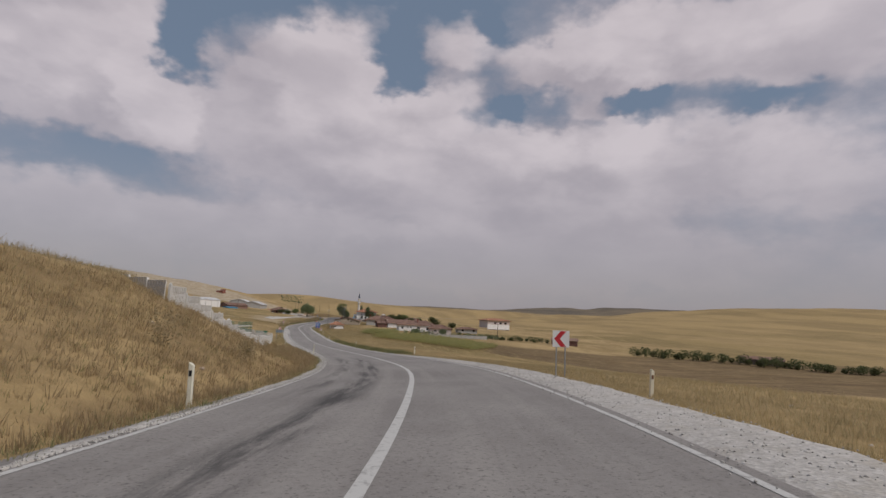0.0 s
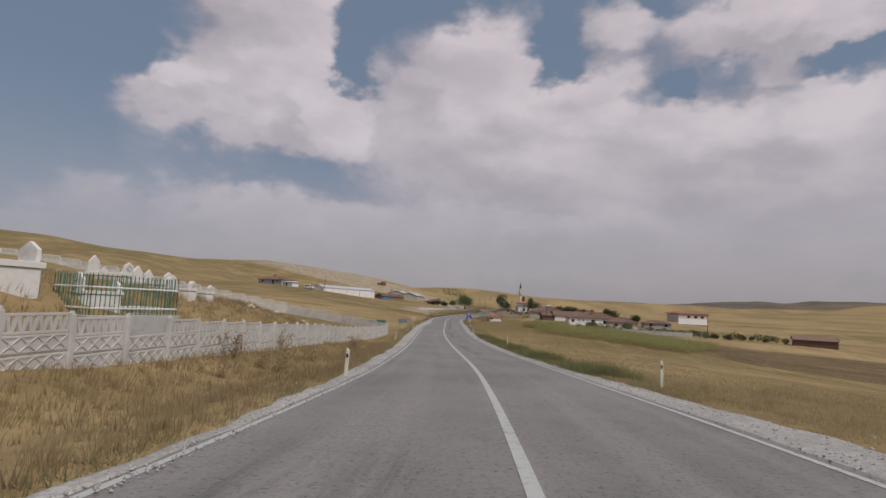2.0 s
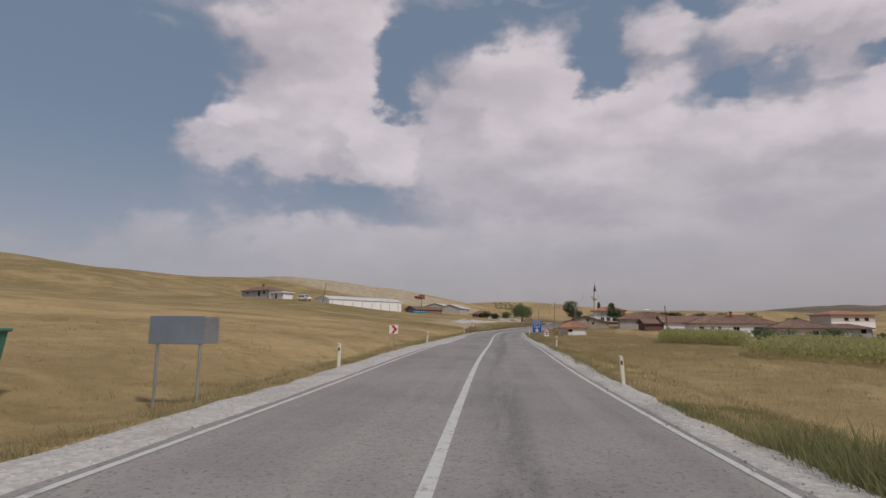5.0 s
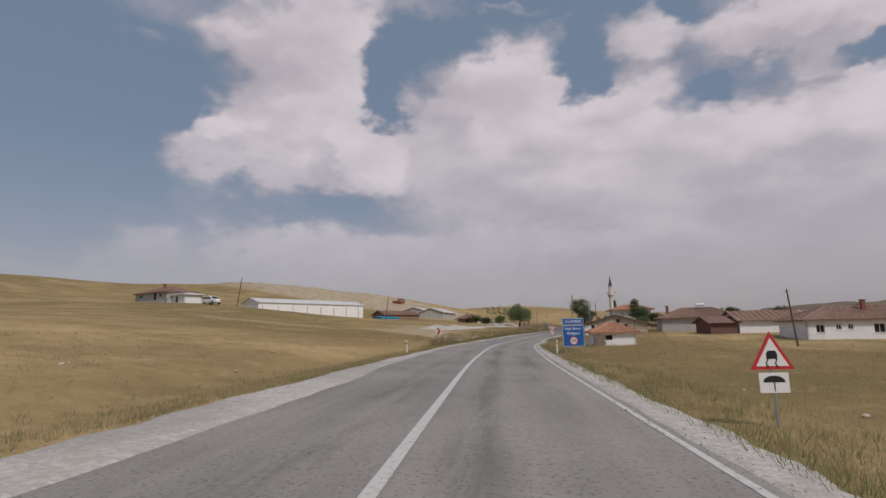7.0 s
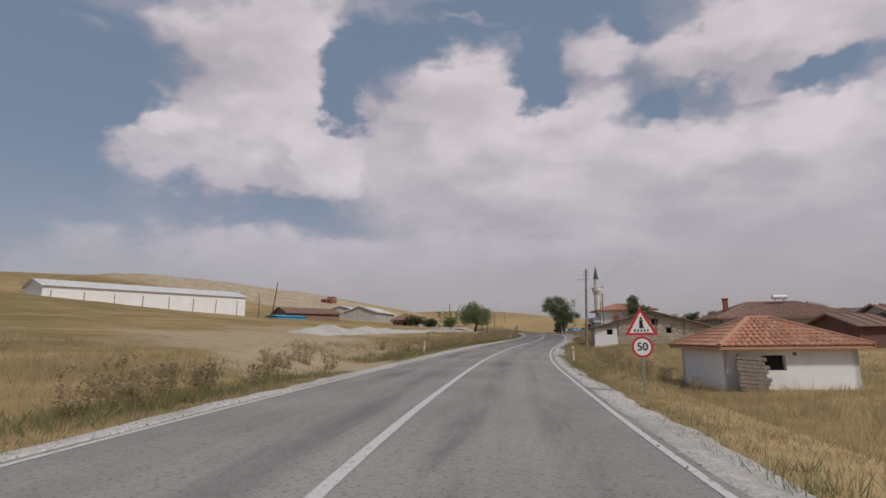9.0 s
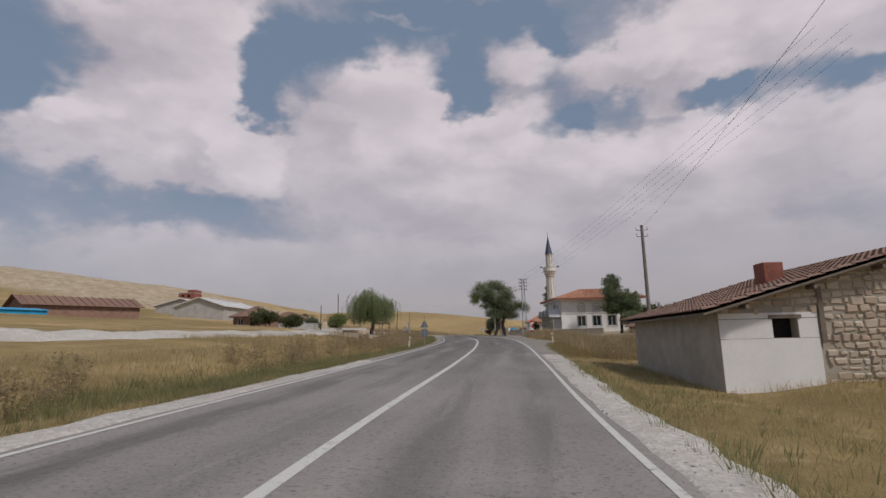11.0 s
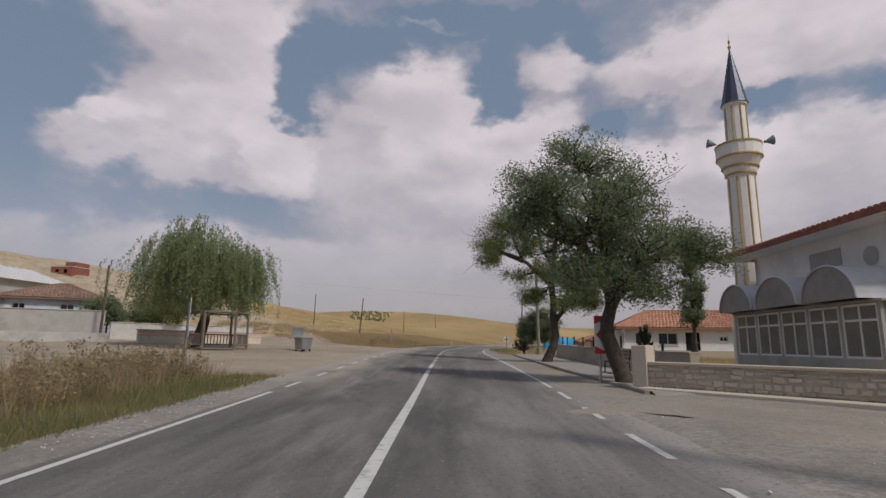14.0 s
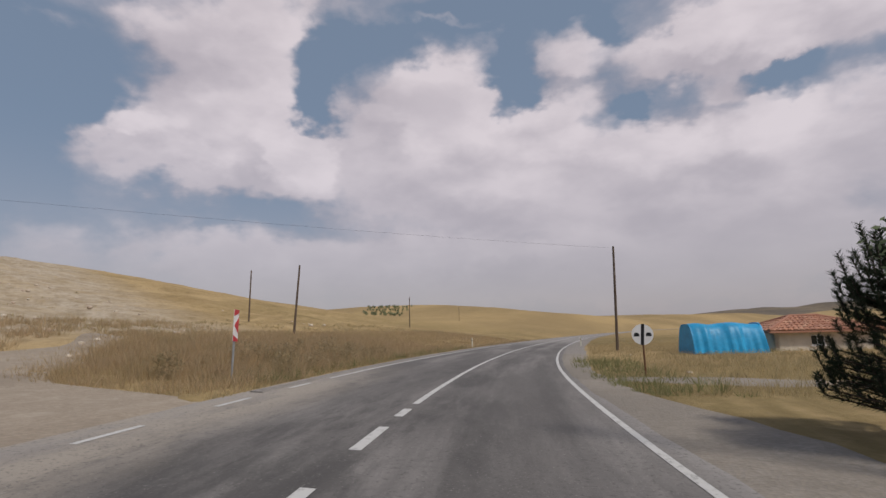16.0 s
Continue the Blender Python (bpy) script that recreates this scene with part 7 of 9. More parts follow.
    for y in (1.35, 4.1, 6.85):
        bm = blank()
        n, r, front = 14, 1.25, -1.75
        ring = [(y + r * math.cos(math.pi * j / n), 2.70 + 1.1 * math.sin(math.pi * j / n)) for j in range(n + 1)]
        for (ya, za), (yb, zb) in zip(ring, ring[1:]):
            poly(bm, [(front, ya, za), (front, yb, zb), (-0.002, yb, zb), (-0.002, ya, za)])
        canopy = part("barrel_canopy", bm, M_CANOPY, ob)
        bm = blank()
        bm.faces.new([bm.verts.new((front + 0.03, ya, za)) for ya, za in ring])
        part("end_sheet", bm, M_SMOKE, canopy, "smoked grey arched end")
        bm = blank()
        for (ya, za), (yb, zb) in zip(ring, ring[1:]):
            tube(bm, (front, ya, za), (front, yb, zb), 0.03, n=5)
        part("rim", bm, M_CANOPY, canopy)
    bm = blank()
    prism(bm, ngon(16, 0.32, 2.0, 4.2), -0.01, 0.0, Matrix.Translation((0, d, 0)) @ Matrix.Rotation(-math.pi / 2, 4, "Z") @ Matrix.Translation((4.6, -0.02, 0)))
    part("roundel", bm, M_GREYWALL, ob)
    bm = blank()
    box(bm, -0.04, -0.002, 2.9, 4.5, 4.1, 4.7)
    part("plaque", bm, M_GREYWALL, ob)


mosque()


def minaret():
    x, y = -50.3, 325.2
    b = gz(x, y)
    ob = thing("minaret", pose(x, y, b), "slender pale minaret with ochre ribs and dark cone", "minaret")
    h = 14.6 - b
    bm = blank()
    lathe(bm, [(0.95, -0.8), (0.95, 2.0), (0.85, 2.6), (0.66, 3.2), (0.62, 9.6)], 16)
    part("shaft", bm, M_MINARET, ob)
    bm = blank()
    lathe(bm, [(0.62, 9.5), (0.75, 9.8), (0.80, 10.05), (0.98, 10.4), (1.06, 10.55), (1.06, 11.2), (0.99, 11.2), (0.99, 10.7), (0.5, 10.7)], 20)
    part("balcony", bm, M_MINARET, ob)
    for z, r in ((9.62, 0.70), (10.0, 0.84), (10.5, 1.06), (11.17, 1.075)):
        bm = blank()
        lathe(bm, [(r, z), (r + 0.025, z + 0.02), (r + 0.025, z + 0.09), (r, z + 0.11)], 20)
        part("gilt_band", bm, M_GILT, ob)
    bm = blank()
    lathe(bm, [(0.52, 10.7), (0.50, 13.3), (0.60, 13.4), (0.60, 13.55)], 16)
    part("upper_shaft", bm, M_MINARET, ob)
    for k in range(8):
        a = radians(45 * k + 10)
        bm = blank()
        tube(bm, (0.645 * math.cos(a), 0.645 * math.sin(a), 3.2), (0.625 * math.cos(a), 0.625 * math.sin(a), 9.5), 0.045, n=5)
        tube(bm, (0.525 * math.cos(a), 0.525 * math.sin(a), 11.3), (0.51 * math.cos(a), 0.51 * math.sin(a), 13.3), 0.04, n=5)
        part("rib", bm, M_GILT, ob)
    bm = blank()
    lathe(bm, [(0.66, 13.5), (0.62, 13.6), (0.02, 16.7)], 12)
    part("cone", bm, M_LEAD, ob)
    bm = blank()
    lathe(bm, [(0.02, 16.6), (0.09, 16.8), (0.02, 16.95), (0.07, 17.1), (0.015, 17.25), (0.0, 17.7)], 10)
    part("finial", bm, M_GILT, ob)
    for s in (-1, 1):
        bm = blank()
        lathe(bm, [(0.06, 0.0), (0.08, 0.1), (0.24, 0.42), (0.2, 0.42), (0.04, 0.1)], 14)
        bmesh.ops.transform(bm, matrix=pose(s * 1.12, -0.3, 11.3, 0, s * 80, 0), verts=bm.verts)
        part("loudspeaker", bm, M_SIGNBACK, ob)


minaret()


def stone_yard_wall():
    a, b = (-57.5, 313.4), (-45.0, 304.6)
    L, turn = math.hypot(b[0] - a[0], b[1] - a[1]), math.degrees(math.atan2(b[1] - a[1], b[0] - a[0]))
    ob = thing("stone_wall", pose(a[0], a[1], gz(*a), 0, 0, turn), "low wall faced with cut cream stone before the mosque", "wall")
    bm = blank()
    box(bm, 0, L, 0.0, 0.3, -0.8, 0.72)
    part("core", bm, M_MORTAR, ob)
    stone_courses("stones", ob, L, lambda x: 0.72, -0.25, 0.3, (), 8, (0.12, 0.2), (0.16, 0.42), M_WALLSTONE, limit=290)
    bm = blank()
    box(bm, -0.05, L, -0.08, 0.38, 0.72, 0.80, 0.015)
    part("coping", bm, M_WALLSTONE, ob)
    bm = blank()
    box(bm, -0.1, 0.35, -0.12, 0.42, -0.8, 1.25, 0.02)
    part("end_pillar", bm, M_WALLSTONE, ob)
    bm = blank()
    box(bm, 0.3, L, -0.6, -0.06, -0.8, 0.12, 0.02)
    part("footing", bm, M_WALLSTONE, ob, "pale reddish concrete footing")
    # dusty path along the foot of the wall
    t, o = np.linspace(0.06, 1.25, 26)[:, None], np.linspace(0.5, 5.6, 12)[None]
    nx, ny = (b[1] - a[1]) / L, -(b[0] - a[0]) / L
    ragged = 1 + 0.12 * np.sin(t * 23) * (o > 5)
    xx = a[0] + (b[0] - a[0]) * t + nx * o * ragged
    yy = a[1] + (b[1] - a[1]) * t + ny * o * ragged
    zz = ground_z(xx, yy) + 0.045
    zz[:, -1] -= 0.1
    zz[0], zz[-1] = zz[0] - 0.1, zz[-1] - 0.1
    tagged(grid_mesh("path", xx, yy, zz, M_TRODDEN), "dusty trodden path along the foot of the stone wall", "path", kind="structure")


stone_yard_wall()
yard_wall(by_road(293.0, 11.5), by_road(286.5, 21.0), 0.38, 0.25, M_CREAM, "very low pale wall at the edge of the garden", False)


def kerb_and_path():
    ys = np.arange(312.0, 344.5, 1.0)
    for k, y in enumerate(ys[:-1]):
        bm = blank()
        p, q = by_road(y, 5.95), by_road(y + 0.985, 5.95)
        a = math.degrees(math.atan2(q[1] - p[1], q[0] - p[0]))
        box(bm, 0, math.hypot(q[0] - p[0], q[1] - p[1]), -0.16, 0.0, -0.3, 0.12, 0.02)
        stone = part("kerb_stone", bm, M_KERB)
        stone.matrix_basis = pose(p[0], p[1], gz(*p) + 0.01 * math.sin(k * 1.9), 0, 0, a)
        tagged(stone, "weathered brown-grey kerb stone along the village pavement", "kerb", "kerb stones")
    n, c = 80, 8
    yy = np.repeat(np.linspace(311.5, 345.0, n)[:, None], c, 1)
    t = np.linspace(0, 1, c)[None]
    dd = 6.13 + (2.85) * t + 0 * yy
    xx = road_x(yy) + dd / road_cos(yy)
    edge = road_x(yy) + 5.95 / road_cos(yy)
    zz = np.maximum(ground_z(xx, yy), ground_z(edge, yy)) + 0.09
    zz[0], zz[-1] = ground_z(xx[0], yy[0]) - 0.05, ground_z(xx[-1], yy[-1]) - 0.05
    tagged(grid_mesh("pavement", xx, yy, zz, M_PAVE), "cracked pale concrete pavement under the roadside trees", "pavement", kind="structure")


kerb_and_path()


def side_track():
    """A trodden track that leaves the road beyond the pavement."""
    t, o = np.linspace(0, 1, 40)[:, None], np.linspace(-1, 1, 9)[None]
    yy = 356.5 - 7.0 * t + o * (1.15 + 0.2 * np.sin(t * 19)) * (0.5 + 0.5 * step(t, 0, 0.2))
    dd = 4.6 + 22.0 * t + 0.25 * o
    xx = road_x(yy) + dd / road_cos(yy)
    zz = ground_z(xx, yy) + 0.05 - 0.08 * np.abs(o) ** 6
    zz[0], zz[-1] = zz[0] - 0.08, zz[-1] - 0.08
    tagged(grid_mesh("track", xx, yy, zz, M_TRODDEN), "pale trodden track leading off the road into the yards", "track", kind="structure")


side_track()


def garden_wall():
    ob = thing("garden_wall", pose(*by_road(316.5, 9.0), gz(*by_road(316.5, 9.0))), "low beige rendered garden wall topped with iron posts", "wall")
    inv = ob.matrix_basis.inverted()
    y = 316.5
    while y < 341:
        p, q = by_road(y, 9.0 + max(0, y - 336) * 0.06), by_road(y + 2.5, 9.0 + max(0, y + 2.5 - 336) * 0.06)
        a = math.degrees(math.atan2(q[1] - p[1], q[0] - p[0]))
        L = math.hypot(q[0] - p[0], q[1] - p[1])
        z = min(gz(*p), gz(*q))
        bm = blank()
        box(bm, 0, L + 0.002, -0.3, 0.0, -0.6, 0.95)
        box(bm, -0.01, L + 0.01, -0.34, 0.04, 0.95, 1.02, 0.01)
        seg = part("wall_section", bm, M_BEIGE, ob)
        seg.matrix_basis = inv @ pose(p[0], p[1], z, 0, 0, a)
        bm = blank()
        box(bm, 0.1, 0.18, -0.2, -0.12, 1.0, 1.6, 0.005)
        post = part("iron_post", bm, M_DARK, ob)
        post.matrix_basis = inv @ pose(p[0], p[1], z, 0, 0, a)
        y += 2.5


garden_wall()
house("tea_house", -54.2, 343.4, 2, 15.0, 5.2, 2.35, 1.5, M_WHITEWALL, M_TILE, "white single-storey building with an orange tiled hipped roof",
      [(1.1, 2.2, 1.0, 1.95, "window"), (2.9, 4.4, 1.0, 1.95, "window"), (5.0, 6.1, 0.1, 2.0, "door"), (7.6, 8.2, 1.3, 1.7, "window"), (9.4, 10.6, 0.9, 1.95, "window")], seed=14, over=0.55,
      tile=(0.28, 0.38), plinth=M_WALLSTONE, side=[(4.0, 5.6, 1.0, 1.95, "window")], base=gz(-54.2, 343.4) + 0.1, category="building")
house("house", -54.7, 353.5, 8, 9.0, 6.4, 2.2, 1.5, M_PINK, M_TILE_OLD, "old pale rendered house with a patched brown tiled roof",
      [(1.6, 2.3, 1.0, 1.7, "window"), (3.1, 3.8, 1.0, 1.7, "window")], seed=23, over=0.5, tile=(0.28, 0.38), chimney=(1.4, 3.6, 1.5), base=-2.2)
house("outbuilding", -56.0, 373.6, 8, 5.5, 4.0, 1.15, 0.85, M_CREAM, M_TILE, "low outbuilding with a red tiled roof beside the hay", [(2, 2.8, 0.3, 0.9, "window")],
      seed=15, tile=(0.32, 0.42), category="outbuilding")


def bench(x, y, turn):
    ob = thing("bench", on_land(x, y, turn), "dark wooden slatted park bench on an iron frame", "bench")
    z0 = 0.13
    for k in range(4):
        bm = blank()
        box(bm, -0.85, 0.85, -0.25 + k * 0.12, -0.15 + k * 0.12, z0 + 0.42, z0 + 0.455, 0.006)
        part("seat_slat", bm, M_WOOD, ob)
    for k in range(3):
        bm = blank()
        box(bm, -0.85, 0.85, 0.24 + k * 0.025, 0.265 + k * 0.025, z0 + 0.52 + k * 0.13, z0 + 0.62 + k * 0.13, 0.006)
        part("back_slat", bm, M_WOOD, ob)
    for s in (-0.65, 0.65):
        bm = blank()
        tube(bm, (s, -0.22, 0.05), (s, -0.2, z0 + 0.42), 0.025, n=6)
        tube(bm, (s, 0.25, 0.05), (s, 0.22, z0 + 0.42), 0.025, n=6)
        tube(bm, (s, 0.22, z0 + 0.4), (s, 0.31, z0 + 0.9), 0.025, n=6)
        tube(bm, (s, -0.22, z0 + 0.41), (s, 0.24, z0 + 0.41), 0.025, n=6)
        part("leg_frame", bm, M_SIGNBLACK, ob)


bench(-57.35, 319.7, -72)


def tarp_stack(x, y, turn, w, d, h, label):
    """Baled hay under a slumped tarpaulin."""
    ob = thing("covered_haystack", on_land(x, y, turn), label, "haystack", "covered haystacks")
    nu, nv = 40, 26
    u, v = np.linspace(0, 1, nu), np.linspace(-1, 1, nv)
    prof = np.clip(1.0 - np.abs(v) ** 3.2, 0, 1)
    xs = (u[:, None] - 0.5) * w * (1 + 0.03 * (1 - prof[None])) + 0 * v[None]
    ys = np.sign(v) * np.abs(v) ** 0.75 * d / 2 * (1 + 0.02 * np.sin(u * 40)[:, None])
    fold = 0.07 * np.sin(u * 55)[:, None] * (1 - prof[None]) + 0.05 * np.sin(u * 17 + 1)[:, None]
    zs = h * prof[None] * (1 - 0.05 * np.abs(u[:, None] * 2 - 1) ** 6) + 0.06 * np.sin(u * 13)[:, None] + fold * 0.4
    ys = ys + fold
    me = grid_mesh("sheet", xs, ys, zs, M_TARP)
    me.parent = ob
    bm = blank()
    for s in (-1, 1):
        pts = []
        for k in range(17):
            t = -1 + k / 8
            pts.append((math.copysign(abs(t) ** 0.75, t) * d / 2, h * (1 - abs(t) ** 3.2)))
        prism(bm, pts[::-1], s * w / 2 - 0.04, s * w / 2 + 0.04, Matrix.Rotation(-math.pi / 2, 4, "Z") @ Matrix.Diagonal((1, 1, 1, 1)))
    part("end_sheet", bm, M_TARP, ob)


tarp_stack(-59.0, 373.0, 10, 3.9, 2.6, 1.75, "long low haystack under a bright blue tarpaulin")


def table_shelter():
    ob = thing("picnic_table", on_land(-60.05, 345.5, 2), "green iron picnic table under the roadside trees", "table")
    bm = blank()
    box(bm, -1.45, 1.45, -0.35, 0.35, 0.74, 0.79, 0.01)
    part("tabletop", bm, M_GREEN, ob)
    for x in (-1.25, -0.1, 1.2):
        for y in (-0.28, 0.28):
            bm = blank()
            tube(bm, (x, y, 0), (x, y, 0.74), 0.03, n=6)
            tube(bm, (x, y, 0.4), (x + 0.25, y, 0.74), 0.02, n=5)
            part("leg", bm, M_GREEN, ob)


table_shelter()


def concrete_tub(x, y):
    ob = thing("concrete_bin", on_land(x, y, 12), "square grey concrete litter tub on the pavement", "litter bin")
    bm = blank()
    prism(bm, [(-0.26, 0.05), (0.26, 0.05), (0.31, 0.62), (-0.31, 0.62)], -0.28, 0.28)
    part("tub", bm, M_CONCRETE, ob)
    bm = blank()
    box(bm, -0.35, 0.35, -0.32, 0.32, 0.62, 0.70, 0.015)
    part("rim", bm, M_CONCRETE, ob)


concrete_tub(-58.9, 345.6)
gable_shed("brick_shed", -41.2, 292.4, -32, 7, 5, 0.95, 0.22, M_OLDBRICK, M_TILE_OLD, "small red brick shed in a garden beside the mosque", over=0.3)
gable_shed("brick_shed", -43.3, 296.6, -40, 4, 4, 1.0, 0.35, M_WOOD, M_TILE_OLD, "low grey shed with a straw-coloured roof in the garden", over=0.3)

# ---------------------------------------------------------------- plants
def tri_mesh(name, co, tri, mat, parent=None):
    """A mesh from arrays of corners and triangles or quads, built fast."""
    me = bpy.data.meshes.new(name)
    k = tri.shape[1]
    me.vertices.add(len(co))
    me.vertices.foreach_set("co", np.ascontiguousarray(co, np.float32).ravel())
    me.loops.add(tri.size)
    me.loops.foreach_set("vertex_index", np.ascontiguousarray(tri, np.int32).ravel())
    me.polygons.add(len(tri))
    me.polygons.foreach_set("loop_start", np.arange(0, tri.size, k, dtype=np.int32))
    me.polygons.foreach_set("loop_total", np.full(len(tri), k, np.int32))
    me.update(calc_edges=True)
    me.materials.append(mat)
    ob = new(name, me)
    if parent:
        ob.parent = parent
    return ob


def leaf_quads(centres, size, rng, droop=0.0, narrow=0.42):
    """A pointed leaf at each centre, turned at random."""
    n = len(centres)
    axis = rng.normal(size=(n, 3))
    axis[:, 2] = axis[:, 2] * 0.7 - droop
    axis /= np.linalg.norm(axis, axis=1)[:, None]
    side = np.cross(axis, rng.normal(size=(n, 3)))
    side /= np.linalg.norm(side, axis=1)[:, None] + 1e-9
    s = size * rng.uniform(0.65, 1.35, n)[:, None]
    a = centres - axis * s * 0.5
    b = centres + side * s * narrow * 0.5
    c = centres + axis * s * 0.5
    d = centres - side * s * narrow * 0.5
    co = np.stack([a, b, c, d], 1).reshape(-1, 3)
    return co, np.arange(4 * n).reshape(-1, 4)


def limb(bm, pts, r0, r1, n=7):
    """A bent, tapered branch through points."""
    rings = []
    for k, p in enumerate(pts):
        t = (Vector(pts[min(k + 1, len(pts) - 1)]) - Vector(pts[max(k - 1, 0)])).normalized()
        q = Vector((0, 0, 1)).rotation_difference(t).to_matrix()
        r = r0 + (r1 - r0) * k / (len(pts) - 1)
        rings.append([bm.verts.new(Vector(p) + q @ Vector((r * math.cos(2 * math.pi * j / n), r * math.sin(2 * math.pi * j / n), 0))) for j in range(n)])
    for a, b in zip(rings, rings[1:]):
        for j in range(n):
            bm.faces.new((a[j], a[(j + 1) % n], b[(j + 1) % n], b[j]))


def bend(a, b, rng, sag=0.12, n=5):
    a, b = np.array(a, float), np.array(b, float)
    L = np.linalg.norm(b - a)
    off = rng.normal(size=3) * L * sag
    t = np.linspace(0, 1, n)[:, None]
    return (a + (b - a) * t + off * np.sin(np.pi * t)).tolist()


def broadleaf(x, y, trunk, blobs, label, seed, leaf=0.13, mat=None, twigs=16, per=90, spread=0.42, trunk_r=0.25, category="tree", bare=0, group="", boughs=(), bough=0.45):
    """A tree from its trunk line and crown masses: rows of centre x, y, z, radius across, radius up, weight."""
    rng = np.random.RandomState(seed)
    ob = thing("tree", pose(x, y, gz(x, y)), label, category, group)
    bm = blank()
    limb(bm, [(0, 0, -0.3)] + [tuple(p) for p in trunk], trunk_r, trunk_r * 0.6, 10)
    limb(bm, [(0, 0, -0.25), (0, 0, 0.05), tuple(0.8 * c for c in trunk[0])], trunk_r * 1.35, trunk_r * 0.98, 10)
    joints = []
    for row in boughs:
        limb(bm, [tuple(p) for p in row], trunk_r * 0.6, trunk_r * 0.16, 8)
        joints += [tuple(p) for p in row[1:]]
    top = trunk[-1]
    cents = []
    for cx, cy, cz, rw, rh, wt in blobs:
        start = top if cz > top[2] else trunk[max(0, len(trunk) - 2)]
        if joints:
            start = min(joints, key=lambda p: math.dist(p, (cx, cy, cz - rh)))
        main = bend(start, (cx, cy, cz - rh * 0.25), rng, 0.1)
        limb(bm, main, trunk_r * bough, trunk_r * 0.14)
        m = int(twigs * wt)
        for k in range(m):
            v = rng.normal(size=3)
            v /= np.linalg.norm(v)
            rad = rng.uniform(0.55, 1.0)
            tip = np.array([cx, cy, cz]) + v * rad * np.array([rw, rw, rh])
            base = main[rng.randint(1, 5)]
            path = bend(base, tip, rng, 0.12, 4)
            limb(bm, path, trunk_r * 0.11, trunk_r * 0.03, 4)
            for q in (path[2], path[3]):
                cents.append((q, wt))
    part("trunk", bm, M_BARK, ob, smooth=True)
    c = np.array([q for q, _ in cents])
    pts = np.repeat(c, per, 0)
    r = rng.normal(size=pts.shape)
    r = r / np.linalg.norm(r, axis=1)[:, None] * (rng.rand(len(pts)) ** 0.5)[:, None] * spread * rng.uniform(0.5, 1.6, (len(c),)).repeat(per)[:, None]
    r[:, 2] *= 0.75
    co, q = leaf_quads(pts + r, leaf, rng, 0.25)
    mats = mat or M_LEAF
    tri_mesh("crown", co, q, mats, ob)
    if bare:
        bm = blank()
        for k in range(bare):
            b = blobs[rng.randint(len(blobs))]
            v = rng.normal(size=3)
            v[2] = abs(v[2])
            v /= np.linalg.norm(v)
            a = np.array(b[:3]) + v * 0.6 * b[3]
            e = np.array(b[:3]) + v * np.array([b[3], b[3], b[4]]) * rng.uniform(1.05, 1.3)
            for j in range(3):
                limb(bm, bend(a, e + rng.normal(size=3) * 0.35, rng, 0.15, 4), 0.018, 0.004, 3)
        part("bare_twigs", bm, M_BARK, ob)
    return ob


# roadside trees in the village
broadleaf(-57.6, 315.0, [(-0.1, 0, 0.3), (-0.28, 0, 0.8), (-0.52, 0, 1.5), (-0.52, 0, 1.95), (-0.36, 0.05, 2.5), (-0.42, 0.1, 3.6)],
          [(-0.8, 0.2, 4.2, 1.8, 1.2, 1.2), (-2.2, 0.4, 5.2, 1.5, 1.1, 1.0), (-2.4, -0.3, 6.5, 1.4, 1.0, 1.0), (-1.2, 0.2, 7.5, 1.5, 1.2, 1.1), (0.2, 0.5, 6.4, 1.5, 1.3, 1.1), (0.7, -0.2, 4.6, 1.5, 1.2, 1.0),
           (1.9, 0.5, 4.6, 1.0, 0.9, 0.7), (2.7, 0.4, 4.2, 0.8, 0.8, 0.5), (-1.4, -0.6, 3.4, 1.2, 0.7, 0.7), (0.1, -0.6, 3.2, 1.2, 0.6, 0.7), (1.0, 0.5, 3.2, 1.0, 0.6, 0.6), (-0.7, -0.9, 5.7, 1.6, 1.3, 1.0), (-3.1, 0, 5.5, 0.8, 0.8, 0.5),
           (-3.0, 0.6, 7.0, 0.8, 0.7, 0.4), (-0.2, 1.4, 5.4, 1.5, 1.2, 0.8)],
          "large dark green roadside tree with a bent leaning trunk", 31, leaf=0.10, twigs=34, per=82, spread=0.54, trunk_r=0.29, bare=16, bough=0.3,
          boughs=[[(-0.4, 0.1, 3.2), (-1.2, 0, 4.5), (-2.2, 0, 5.8), (-2.6, 0, 6.8)], [(-0.4, 0.1, 3.5), (-0.6, 0.1, 5.2), (-0.9, 0.2, 7.2)], [(-0.4, 0.05, 2.5), (0.5, 0, 3.7), (1.5, 0.4, 4.3), (2.5, 0.4, 4.4)], [(-0.4, 0.1, 3.3), (0.1, 0.4, 5.0), (0.3, 0.5, 6.6)]])
